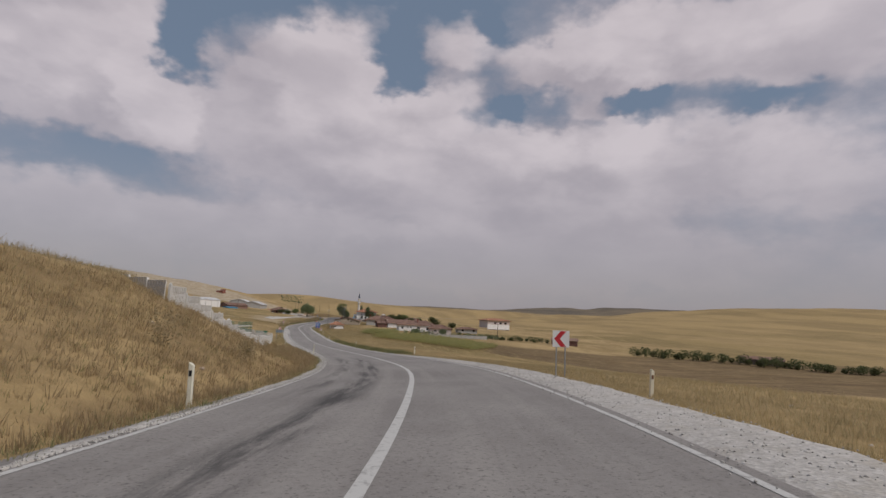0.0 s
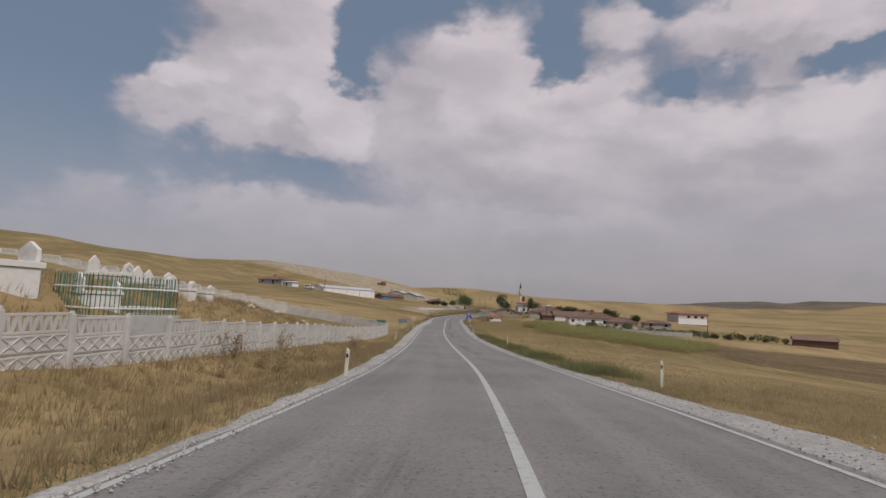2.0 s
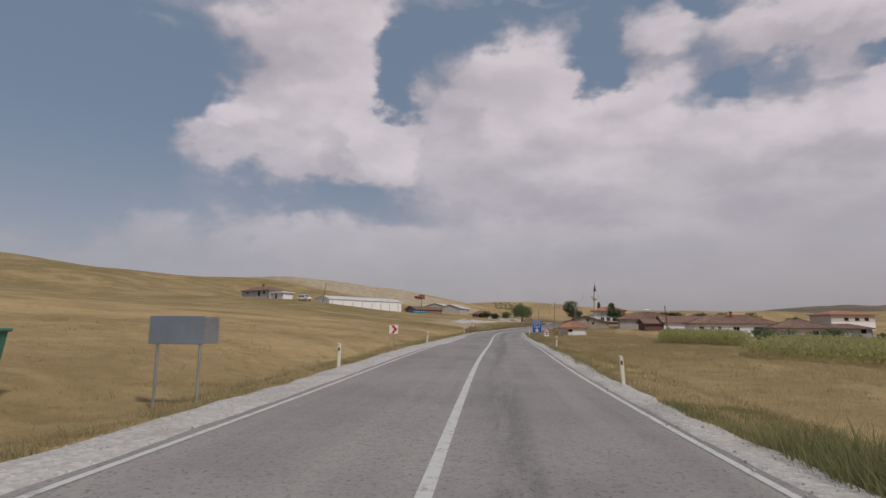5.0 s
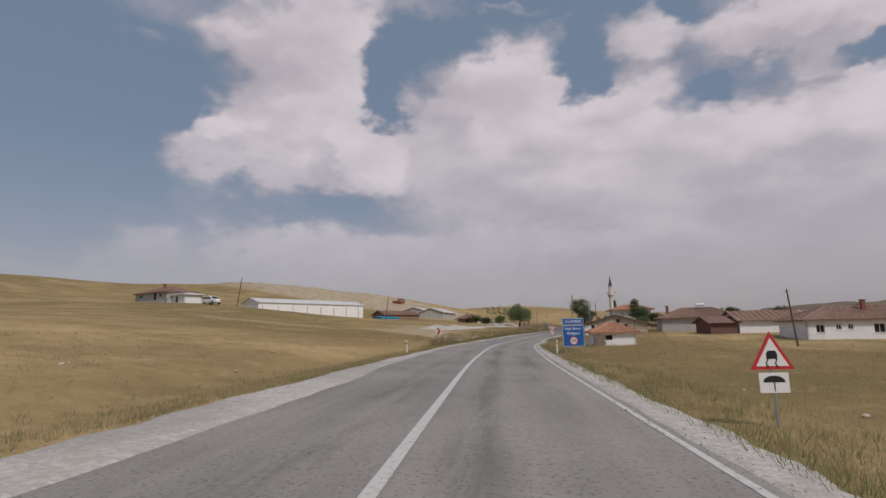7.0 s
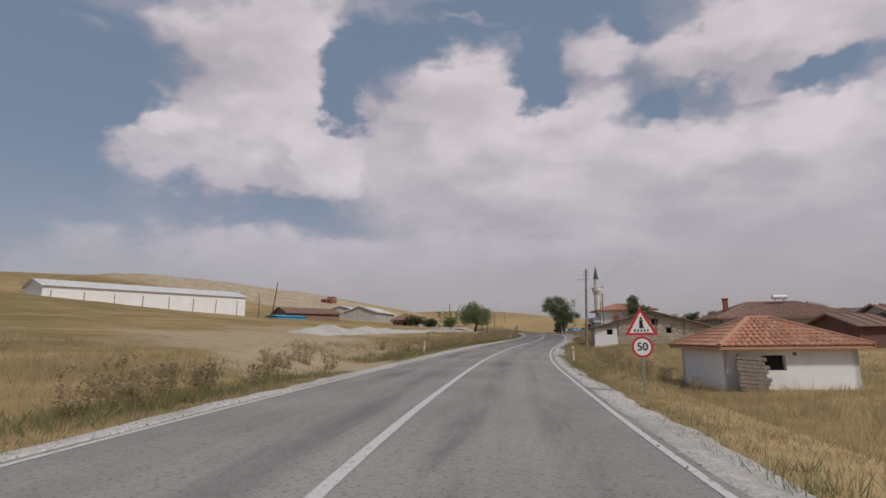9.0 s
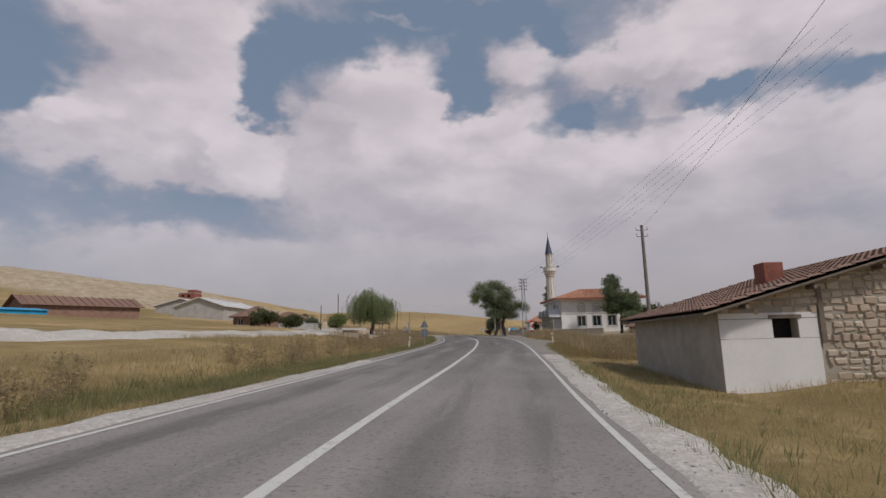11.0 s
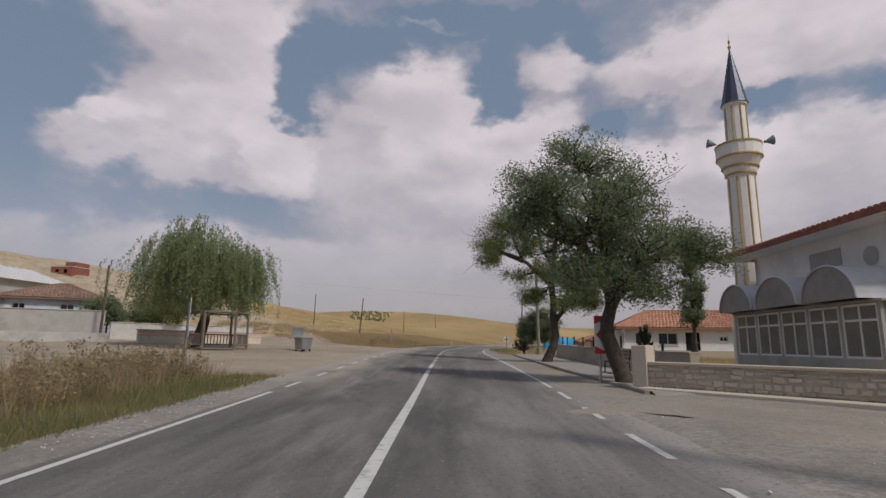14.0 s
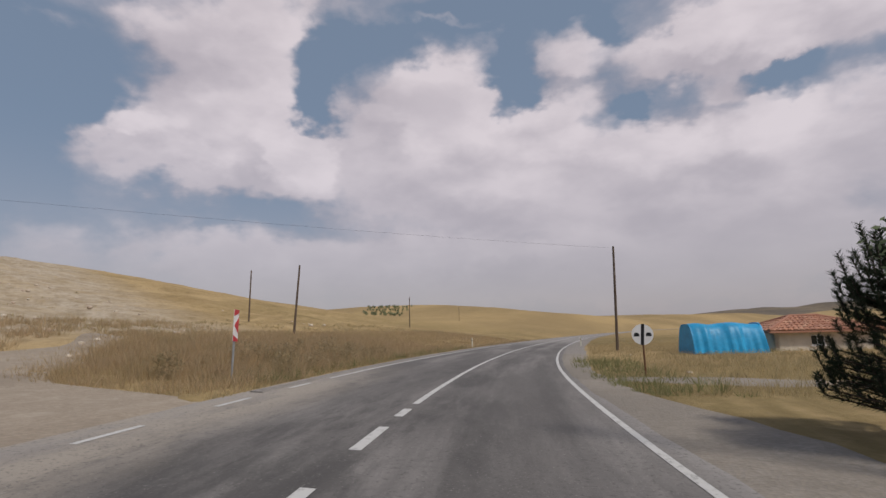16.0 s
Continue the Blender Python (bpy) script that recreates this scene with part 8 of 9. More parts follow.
broadleaf(-60.2, 329.6, [(0.12, 0, 0.4), (0.35, 0, 0.9), (0.54, 0.05, 1.6), (0.43, 0.1, 2.7), (0.46, 0.1, 3.6), (0.36, 0.1, 4.5)],
          [(-3.3, 0, 7.5, 1.3, 1.0, 1.0), (-2.3, 0.3, 8.9, 1.4, 1.0, 1.0), (-3.4, -0.3, 6.3, 0.8, 0.6, 0.6), (-1.2, -0.2, 7.2, 1.2, 0.9, 0.6), (-0.4, 0.3, 9.0, 1.3, 1.0, 0.6), (1.0, 0.3, 8.8, 1.1, 1.0, 0.3), (0.2, -0.4, 5.6, 1.2, 0.8, 0.7),
           (1.6, 0.2, 5.2, 1.2, 0.8, 1.0), (2.3, -0.2, 4.4, 1.0, 0.8, 1.1), (2.5, 0.3, 3.6, 0.8, 0.5, 0.8), (1.2, -0.3, 3.6, 0.9, 0.5, 0.7), (-0.9, 0.1, 4.0, 0.7, 0.5, 0.6), (-1.7, 0.2, 5.2, 1.0, 0.5, 0.3)],
          "tall half-bare roadside tree with yellowing leaves", 32, leaf=0.10, mat=M_LEAF_LIGHT, twigs=50, per=66, spread=0.60, trunk_r=0.29, bare=60, bough=0.24,
          boughs=[[(0.45, 0.1, 3.5), (0.3, 0.1, 4.7), (-0.5, 0, 5.5), (-1.4, 0, 6.3), (-1.9, 0, 7.5), (-2.2, 0, 8.8)], [(0.36, 0.1, 4.4), (0.55, 0.1, 6.5), (0.78, 0.1, 7.8), (1.1, 0.1, 9.2)], [(0.45, 0.1, 2.4), (1.0, 0.1, 3.1), (1.7, 0.1, 4.2), (2.2, 0, 4.9)],
                  [(-1.3, 0, 6.2), (-2.6, -0.1, 6.7), (-3.5, -0.1, 7.4)], [(0.5, 0.1, 5.9), (-0.2, 0.2, 7.0), (-0.5, 0.3, 8.6)]])
broadleaf(-61.1, 345.6, [(0, 0, 0.4), (0.05, 0, 0.9), (0.0, 0, 1.5)],
          [(0, 0, 2.8, 1.4, 1.1, 1.4), (-1.1, 0.1, 2.7, 0.9, 0.9, 1.0), (1.3, 0, 2.9, 0.75, 0.7, 0.9), (0.1, 0, 3.6, 1.1, 0.65, 0.9), (0.8, 0, 1.7, 0.8, 0.5, 0.7), (-0.7, 0, 1.6, 0.8, 0.5, 0.7)], "small round dark green tree beside the pavement", 33, leaf=0.12, twigs=24, per=110, spread=0.42, trunk_r=0.13)
broadleaf(-41.6, 311.2, [(0, 0, 0.6), (0, 0, 1.7), (0.1, 0, 2.8)],
          [(0.2, 0, 4.2, 2.1, 1.5, 1.5), (-1.1, -0.3, 5.8, 1.5, 1.4, 1.2), (1.4, -0.2, 5.0, 1.5, 1.1, 1.0), (-1.0, 0, 7.3, 1.15, 0.95, 0.8), (1.8, -0.2, 3.6, 1.1, 0.9, 0.8), (-1.3, -0.3, 3.6, 1.1, 0.9, 0.7)],
          "dense dark green mulberry tree before the mosque", 34, leaf=0.2, twigs=30, per=80, spread=0.55, trunk_r=0.22)
broadleaf(-50.3, 336.2, [(0, 0, 1.0), (0, 0, 3.0), (0, 0, 5.6)], [(0, 0, 3.4, 0.8, 1.3, 1.0), (0.1, 0, 5.3, 0.9, 1.5, 1.2), (0, 0, 7.2, 0.75, 1.4, 1.1), (0.05, 0, 8.6, 0.45, 0.7, 0.6)], "slender poplar standing behind the mosque", 40, leaf=0.15, twigs=30, per=75, spread=0.4, trunk_r=0.15)
broadleaf(-44.0, 352.0, [(0, 0, 0.6), (0.1, 0, 1.4), (0.1, 0, 2.2)], [(0, 0, 3.2, 1.8, 1.0, 1.2), (1.4, 0.3, 3.5, 1.3, 0.9, 1.0), (-1.2, 0, 3.6, 1.2, 0.8, 0.8)], "broad dark green tree behind the tea house", 41, leaf=0.17, twigs=26, per=70, spread=0.45, trunk_r=0.16)


def overhang():
    """A bare, finely forked branch reaching out over the road."""
    rng = np.random.RandomState(35)
    ob = thing("bare_branch", pose(-60.4, 332.2, gz(-60.4, 332.2) + 4.6), "thin bare dead branch overhanging the road from a tree", "branch")
    bm = blank()
    main = bend((0.6, -0.2, 0.2), (-1.5, 0.7, 0.05), rng, 0.06, 7)
    limb(bm, main, 0.045, 0.012, 6)
    for k in range(34):
        a = np.array(main[rng.randint(2, 7)])
        tip = a + np.array([rng.uniform(-0.95, 0.1), rng.uniform(-0.3, 0.5), rng.uniform(-0.65, 0.45)])
        path = bend(a, tip, rng, 0.14, 5)
        limb(bm, path, 0.011, 0.004, 4)
        for j in range(3):
            b = np.array(path[rng.randint(2, 5)])
            limb(bm, bend(b, b + rng.normal(size=3) * 0.16, rng, 0.15, 3), 0.005, 0.002, 3)
    part("twigs", bm, M_BARK, ob)


overhang()
# trees and bushes round the yard, the houses and the gardens
LEAFY = [(-93.0, 338.0, 4.6, 3.0, M_LEAF_LIGHT), (-96.5, 335.0, 4.0, 2.4, M_LEAF), (-92.2, 307.2, 3.1, 2.5, M_BUSH), (-89.2, 308.8, 2.8, 2.2, M_BUSH), (-102, 345, 3.4, 2.4, M_LEAF), (-107.0, 352.0, 3.0, 2.2, M_BUSH),
         (-19.0, 291.0, 4.6, 3.0, M_BUSH), (-26.5, 306.0, 5.0, 3.2, M_BUSH), (-12.0, 300.0, 4.2, 3.0, M_BUSH), (-37.5, 313.5, 4.4, 2.6, M_BUSH), (-33.0, 318.0, 4.2, 2.8, M_BUSH), (-30.0, 323.0, 4.8, 3.2, M_BUSH), (-27.0, 314.0, 4.2, 2.8, M_BUSH), (-24.0, 322.0, 5.0, 3.2, M_BUSH), (-21.5, 333.0, 5.6, 3.4, M_LEAF_LIGHT), (-4.0, 312.0, 5.2, 3.4, M_BUSH), (-40.0, 309.0, 3.4, 2.2, M_LEAF),
         (-14.0, 262.0, 5.0, 3.0, M_BUSH), (-6.0, 246.0, 4.2, 2.6, M_LEAF), (-2.0, 262.0, 5.0, 3.0, M_BUSH), (6.0, 252.0, 4.4, 2.8, M_BUSH), (-22.0, 274.0, 5.4, 3.2, M_BUSH), (1.5, 200.0, 2.4, 1.7, M_LEAF), (-8.5, 196.0, 2.0, 1.5, M_LEAF),
         (-34.0, 352.0, 4.0, 2.4, M_LEAF), (-42.0, 360.0, 3.6, 2.2, M_BUSH)]
for k, (px, py, h, r, mat) in enumerate(LEAFY):
    rng = np.random.RandomState(200 + k)
    blobs = [(rng.uniform(-0.4, 0.4) * r, rng.uniform(-0.4, 0.4) * r, h * rng.uniform(0.45, 0.75), r * rng.uniform(0.5, 0.7), h * 0.24, 1.0) for _ in range(4)] + [(0, 0, h * 0.6, r * 0.75, h * 0.34, 1.2)]
    broadleaf(px, py, [(0, 0, h * 0.12), (0, 0, h * 0.25), (0.05, 0, h * 0.38)], blobs, "leafy green garden tree with an uneven crown" if h > 3.2 else "low green bush with a broken outline", 300 + k, leaf=0.24, mat=mat, twigs=12, per=55, spread=0.55, trunk_r=0.09,
              group="garden trees", category="tree" if h > 3.2 else "bush")


def hedge_run(p0, p1, n, h, label, seed, mat):
    """A line of small trees along a field edge."""
    rng = np.random.RandomState(seed)
    cents, bm = [], blank()
    for k in range(n):
        t = (k + rng.uniform(-0.3, 0.3)) / n
        x, y = p0[0] + (p1[0] - p0[0]) * t, p0[1] + (p1[1] - p0[1]) * t + rng.uniform(-3, 3)
        z, hh = gz(x, y), h * rng.uniform(0.5, 1.2)
        tube(bm, (x, y, z - 0.2), (x, y, z + hh * 0.5), 0.08, 0.04, 5)
        m = 170
        v = rng.normal(size=(m, 3))
        v /= np.linalg.norm(v, axis=1)[:, None]
        v *= (rng.rand(m) ** 0.35)[:, None] * np.array([hh * 0.62, hh * 0.62, hh * 0.5])
        cents.append(np.array([x, y, z + hh * 0.55]) + v)
    trunks = part("trunks", bm, M_BARK)
    co, q = leaf_quads(np.concatenate(cents), h * 0.17, rng, 0.2, 0.7)
    ob = tri_mesh("tree_row", co, q, mat)
    trunks.parent = ob
    tagged(ob, label, "trees", kind="stuff")


hedge_run((62, 168), (175, 128), 95, 2.6, "row of low green trees along the field edge", 71, M_BUSH)
hedge_run((8, 198), (40, 190), 24, 1.9, "row of low green bushes behind farm sheds", 72, M_BUSH)
hedge_run((-12, 189.5), (24, 192), 22, 1.6, "row of dark green bushes behind the field wall", 73, M_LEAF)
for k, (ax, ay, bx, by) in enumerate(((-178, 598, -155, 594), (-184, 613, -159, 609), (-190, 629, -163, 625), (-197, 648, -168, 643), (-205, 668, -172, 664))):
    hedge_run((ax, ay), (bx, by), 13, 1.6, "row of young orchard trees on the far slope", 74 + k, M_LEAF)
gable_shed("farm_shed", 40, 188, -12, 9, 5, 1.6, 0.8, M_MAROON, M_TILE_OLD, "low dark farm shed at the edge of the fields", over=0.3)
gable_shed("farm_shed", 92, 160, -15, 11, 5, 1.6, 0.7, M_WOOD, M_TILE_OLD, "low brown farm shed among field-edge trees", over=0.3)


def willow(x, y):
    rng = np.random.RandomState(61)
    ob = thing("willow", pose(x, y, gz(x, y)), "weeping willow with hanging pale green branches in the yard", "tree")
    bm = blank()
    limb(bm, [(0, 0, -0.3), (0.1, 0, 0.8), (0.3, 0.1, 1.8), (0.35, 0.1, 3.0)], 0.42, 0.26, 10)
    leaves, top = [], np.array([0.35, 0.1, 3.0])
    for k in range(84):
        a = rng.uniform(0, 2 * math.pi)
        reach = 4.1 * math.sqrt(rng.uniform(0.0, 1.0))
        high = (8.7 - 0.165 * reach ** 2) * rng.uniform(0.80, 1.0)
        tip = np.array([reach * math.cos(a) - 0.5 * (high > 7), reach * math.sin(a), high])
        path = bend(top, tip, rng, 0.07, 6)
        limb(bm, path, 0.075, 0.012, 5)
        for j in range(18):
            s = np.array(path[rng.randint(3, 6)]) + rng.normal(size=3) * np.array([0.6, 0.6, 0.28])
            out = np.array([s[0], s[1], 0]) / (math.hypot(s[0], s[1]) + 1e-6)
            L = min(rng.uniform(0.9, 3.6), s[2] - rng.uniform(1.8, 2.7))
            if L < 0.35:
                continue
            t = np.linspace(0, 1, int(L * 24))
            line = s + out * (0.9 * np.sqrt(t))[:, None] * rng.uniform(0.2, 1.0) + np.array([0, 0, -1.0]) * (L * t ** 1.25)[:, None]
            line[:, :2] += np.sin(t * 5 + j)[:, None] * 0.06
            leaves.append(line + rng.normal(size=line.shape) * 0.06)
    part("trunk", bm, M_BARK, ob, smooth=True)
    co, q = leaf_quads(np.concatenate(leaves), 0.20, rng, 1.3, 0.24)
    tri_mesh("crown", co, q, M_WILLOW, ob)


willow(-82.5, 327.9)


def pine(x, y, h, r, seed):
    rng = np.random.RandomState(seed)
    ob = thing("pine", pose(x, y, gz(x, y)), "young dark pine with upright bottle-brush shoots", "tree")
    bm = blank()
    limb(bm, [(0, 0, -0.2), (0, 0, h * 0.5), (0, 0, h)], 0.09, 0.02, 7)
    base, ends = [], []
    for k in range(120):
        t = 0.97 if k == 0 else rng.uniform(0.05, 0.93)
        a = k * 2.4 + rng.uniform(-0.3, 0.3)
        L = (r * (1 - t) ** 0.75 + 0.06) * rng.uniform(0.75, 1.1)
        s = np.array([0, 0, h * t])
        tip = s + np.array([math.cos(a) * L, math.sin(a) * L, L * 0.3])
        up = tip + np.array([math.cos(a) * 0.09, math.sin(a) * 0.09, rng.uniform(0.16, 0.34) * (1.5 if t > 0.7 else 1.0)])
        limb(bm, [s.tolist(), ((s + tip) / 2).tolist(), tip.tolist(), up.tolist()], 0.018, 0.008, 4)
        for p0, p1, m in ((s + (tip - s) * 0.25, tip, 130), (tip, up, 110)):
            u = rng.rand(m)[:, None]
            c = p0 + (p1 - p0) * u
            w = rng.normal(size=(m, 3))
            along = (p1 - p0) / np.linalg.norm(p1 - p0)
            w = w - (w @ along)[:, None] * along
            w = w / np.linalg.norm(w, axis=1)[:, None] * 0.085 + along * 0.075
            base.append(c)
            ends.append(c + w)
    part("trunk", bm, M_BARK, ob)
    base, ends = np.concatenate(base), np.concatenate(ends)
    side = np.cross(ends - base, rng.normal(size=base.shape))
    side *= 0.006 / (np.linalg.norm(side, axis=1)[:, None] + 1e-9)
    co = np.stack([base - side, base + side, ends], 1).reshape(-1, 3)
    tri_mesh("needles", co, np.arange(len(co)).reshape(-1, 3), M_NEEDLE, ob)


pine(-62.45, 347.6, 2.75, 1.05, 81)
pine(-52.9, 340.2, 2.4, 0.6, 82)


def maize_field():
    """Rows of maize with bent leaves."""
    rng = np.random.RandomState(91)
    co, tri = [], []
    stalks = []
    for corner, ux, uy, rows, cols in (((-18.0, 140.5), (26.0, -14.0), (10.0, 30.0), 74, 42), ((-23.5, 160.5), (9.0, 1.5), (1.0, 21.0), 22, 44)):
        corner, ux, uy = np.array(corner), np.array(ux), np.array(uy)
        for i in range(rows):
            for j in range(cols):
                if rng.rand() < 0.06:
                    continue
                stalks.append(corner + ux * (i + rng.uniform(-0.15, 0.15)) / rows + uy * (j + rng.uniform(-0.25, 0.25)) / cols)
    stalks = np.array(stalks)
    z = ground_z(stalks[:, 0], stalks[:, 1])
    k = 0
    for (x, y), zz in zip(stalks, z):
        h = rng.uniform(1.0, 1.6)
        a = rng.uniform(0, 6.28)
        for m in range(6):
            b, s = a + m * 2.4, h * (0.2 + 0.13 * m)
            dx, dy = math.cos(b), math.sin(b)
            L = rng.uniform(0.35, 0.6)
            w = 0.045
            co += [(x - dy * w, y + dx * w, zz + s), (x + dy * w, y - dx * w, zz + s), (x + dx * L * 0.55 + dy * w, y + dy * L * 0.55 - dx * w, zz + s + 0.22), (x + dx * L * 0.55 - dy * w, y + dy * L * 0.55 + dx * w, zz + s + 0.22)]
            tri.append((k, k + 1, k + 2, k + 3))
            co += [(x + dx * L * 0.55, y + dy * L * 0.55, zz + s + 0.22), (x + dx * L * 0.55 + dy * w, y + dy * L * 0.55 - dx * w, zz + s + 0.22), (x + dx * L, y + dy * L, zz + s + 0.02), (x + dx * L * 0.55 - dy * w, y + dy * L * 0.55 + dx * w, zz + s + 0.22)]
            tri.append((k + 4, k + 5, k + 6, k + 7))
            k += 8
    ob = tri_mesh("maize", np.array(co), np.array(tri), M_CORN)
    tagged(ob, "field of yellowing green maize on the slope below the road", "maize", kind="stuff")


maize_field()


def blades(name, xy, h, mat, rng, per=6, spread=0.10, width=0.012, lean=0.45, label="", category="grass"):
    """Tufts of thin blades at places on the ground."""
    n = len(xy)
    z = ground_z(xy[:, 0], xy[:, 1]) - 0.02
    base = np.repeat(np.c_[xy, z], per, 0)
    hh = np.repeat(h, per) * rng.uniform(0.55, 1.15, n * per)
    a = rng.uniform(0, 2 * math.pi, n * per)
    r = spread * np.sqrt(rng.rand(n * per))
    base[:, 0] += r * np.cos(a)
    base[:, 1] += r * np.sin(a)
    tilt = lean * rng.uniform(0.1, 1.0, n * per)
    dirx, diry = np.cos(a) * tilt, np.sin(a) * tilt
    w = width * rng.uniform(0.7, 1.5, n * per) * (0.6 + hh)
    b = rng.uniform(0, 2 * math.pi, n * per)
    sx, sy = np.cos(b) * w, np.sin(b) * w
    co = np.empty((n * per, 3, 3))
    co[:, 0] = base + np.c_[sx, sy, 0 * w]
    co[:, 1] = base - np.c_[sx, sy, 0 * w]
    co[:, 2] = base + np.c_[dirx * hh, diry * hh, hh]
    ob = tri_mesh(name, co.reshape(-1, 3), np.arange(3 * n * per).reshape(-1, 3), mat)
    return tagged(ob, label, category, kind="stuff")


def verge(rng, n, y0, y1, near, far, side, fall=1.6):
    """Random places on the verge, thinning out away from the road, clear of yards, paths and houses."""
    y = rng.uniform(y0, y1, n)
    edge = SHOULDER_L(y) if side < 0 else SHOULDER_R(y)
    d = edge + near + (far - near) * rng.rand(n) ** fall
    keep = np.ones(n, bool)
    if side < 0:
        keep &= ~((y > 284) & (y < 362) & (d < 38) & (d > np.where((y < 314) | (y > 348.5), YARD_NEAR(y), 0)))
        keep &= ~((y > 207) & (y < 216))
        keep &= ~((y > 216) & (y < 262) & (d > 12.5) & (d < 30))
    else:
        keep &= ~((y > 309) & (y < 352) & (d < 9.6))
        keep &= ~((y > 304) & (y < 330) & (d > 9))
        keep &= ~((y > 299) & (y < 309) & (d > 8.6) & (d < 12))
        keep &= ~((y > 299) & (y < 312) & (d > 7.4))
    patch = wave(y * 1.0, d * 2.0, 9.0, 1.3) + 0.7 * wave(y, d, 3.1, 4.0)
    keep &= rng.rand(n) < 0.62 + 0.4 * patch
    y, d = y[keep], d[keep] * side
    return np.c_[road_x(y) + d / road_cos(y), y], y, d


def build_grass():
    rng = np.random.RandomState(7)
    for side, n in ((-1, 112000), (1, 112000)):
        xy, y, d = verge(rng, n, -6, 400, 0.1, 17, side)
        tall = 0.12 + 0.20 * np.clip((np.abs(d) - 5.5) / 4, 0, 1) * rng.uniform(0.5, 1.3, len(d))
        if side < 0:
            # mown field beside the straight
            tall *= 1 - 0.68 * step(y, 92, 104) * step(y, 196, 186) * step(np.abs(d), 5.6, 7.5)
        else:
            tall *= 1 - 0.45 * step(y, 60, 75) * step(y, 200, 180) * step(np.abs(d), 6.5, 9.0)
        blades("dry_grass", xy, tall, M_DRY, rng, 6, 0.22, 0.009, 0.85, "straw-coloured dry grass along the road verge")
    xy, y, d = verge(rng, 15000, -4, 80, 0.3, 9, -1, 1.2)
    blades("brown_weeds", xy, rng.uniform(0.12, 0.36, len(xy)), M_RUSTY, rng, 7, 0.16, 0.012, 0.5, "rust-brown dead weeds on the cutting")
    xy, y, d = verge(rng, 9000, 50, 330, -0.3, 2.6, 1, 1.8)
    blades("green_grass", xy, rng.uniform(0.12, 0.42, len(xy)) * (0.5 + 0.5 * (np.sin(y * 0.21) > -0.3)) * 0.75, M_GREENGRASS, rng, 11, 0.18, 0.007, 0.85, "green weeds at the gravel's edge")
    xy, y, d = verge(rng, 9000, 58, 112, -0.1, 2.0, 1, 1.4)
    blades("green_grass", xy, rng.uniform(0.2, 0.6, len(xy)) * (0.3 + 0.7 * (np.sin(y * 0.55) > 0.4)), M_GREENGRASS, rng, 9, 0.2, 0.010, 0.85, "clumps of green weeds beside the gravel")
    xy, y, d = verge(rng, 9000, 245, 313, -0.1, 2.4, -1, 1.2)
    blades("green_grass", xy, rng.uniform(0.08, 0.26, len(xy)), M_GREENGRASS, rng, 11, 0.18, 0.007, 0.8, "lush green grass along the road's edge")
    xy, y, d = verge(rng, 8000, 4, 303, -0.1, 3.2, -1, 1.6)
    blades("green_grass", xy, rng.uniform(0.06, 0.22, len(xy)), M_GREENGRASS, rng, 10, 0.16, 0.0065, 0.8, "green grass mixed into the dry verge")
    xy, y, d = verge(rng, 26000, 349, 430, 0.2, 17, -1, 1.0)
    blades("brown_weeds", xy, rng.uniform(0.15, 0.52, len(xy)), M_BANKWEED, rng, 7, 0.24, 0.009, 0.95, "tall brown dead weeds beyond the yard")
    # a dense bank of weeds beyond the yard, and tufts that fray the yard's edge
    yy = rng.uniform(352, 384, 9000)
    dd = -(SHOULDER_L(yy) + 0.9 + 11 * rng.rand(9000))
    keep = (-dd < YARD_NEAR(np.minimum(yy, 366)) - 0.4 + 0.9 * wave(yy, dd, 2.6, 1.1)) | (yy > 366)
    yy, dd = yy[keep], dd[keep]
    blades("brown_weeds", np.c_[road_x(yy) + dd / road_cos(yy), yy], rng.uniform(0.35, 0.85, len(yy)) * (0.8 + 0.35 * wave(yy, dd, 3.4, 0.4)), M_BANKWEED, rng, 8, 0.26, 0.010, 0.7, "dense bank of tall brown dead weeds")
    yy = rng.uniform(350, 366, 1500)
    dd = -(YARD_NEAR(yy) + rng.normal(0.0, 1.0, 1500))
    blades("yard_tufts", np.c_[road_x(yy) + dd / road_cos(yy), yy], rng.uniform(0.05, 0.3, 1500), M_BANKWEED, rng, 8, 0.22, 0.009, 0.9, "ragged tufts of brown grass at the yard's edge")
    yy = rng.uniform(352, 376, 4200)
    dd = -rng.uniform(18, 31, 4200)
    keep = (-dd > YARD_NEAR(np.minimum(yy, 366)) + 4.0 + rng.normal(0, 0.8, 4200)) & (wave(yy, dd, 5.0, 0.9) + 0.5 * wave(yy, dd, 2.0, 2.2) > 0.12)
    yy, dd = yy[keep], dd[keep]
    blades("brown_weeds", np.c_[road_x(yy) + dd / road_cos(yy), yy], rng.uniform(0.2, 0.7, len(yy)), M_BANKWEED, rng, 9, 0.3, 0.012, 0.8, "patchy brown weeds at the foot of the pale slope")
    # olive grass right of the gravel before the mosque
    yy = rng.uniform(262, 284, 7000)
    dd = SHOULDER_R(yy) + rng.normal(0.2, 0.25, 7000) + 7.5 * rng.rand(7000) ** 1.4
    blades("dry_grass", np.c_[road_x(yy) + dd / road_cos(yy), yy], rng.uniform(0.1, 0.38, 7000), M_OLIVE, rng, 7, 0.2, 0.008, 0.85, "olive-brown grass beside the village gravel")
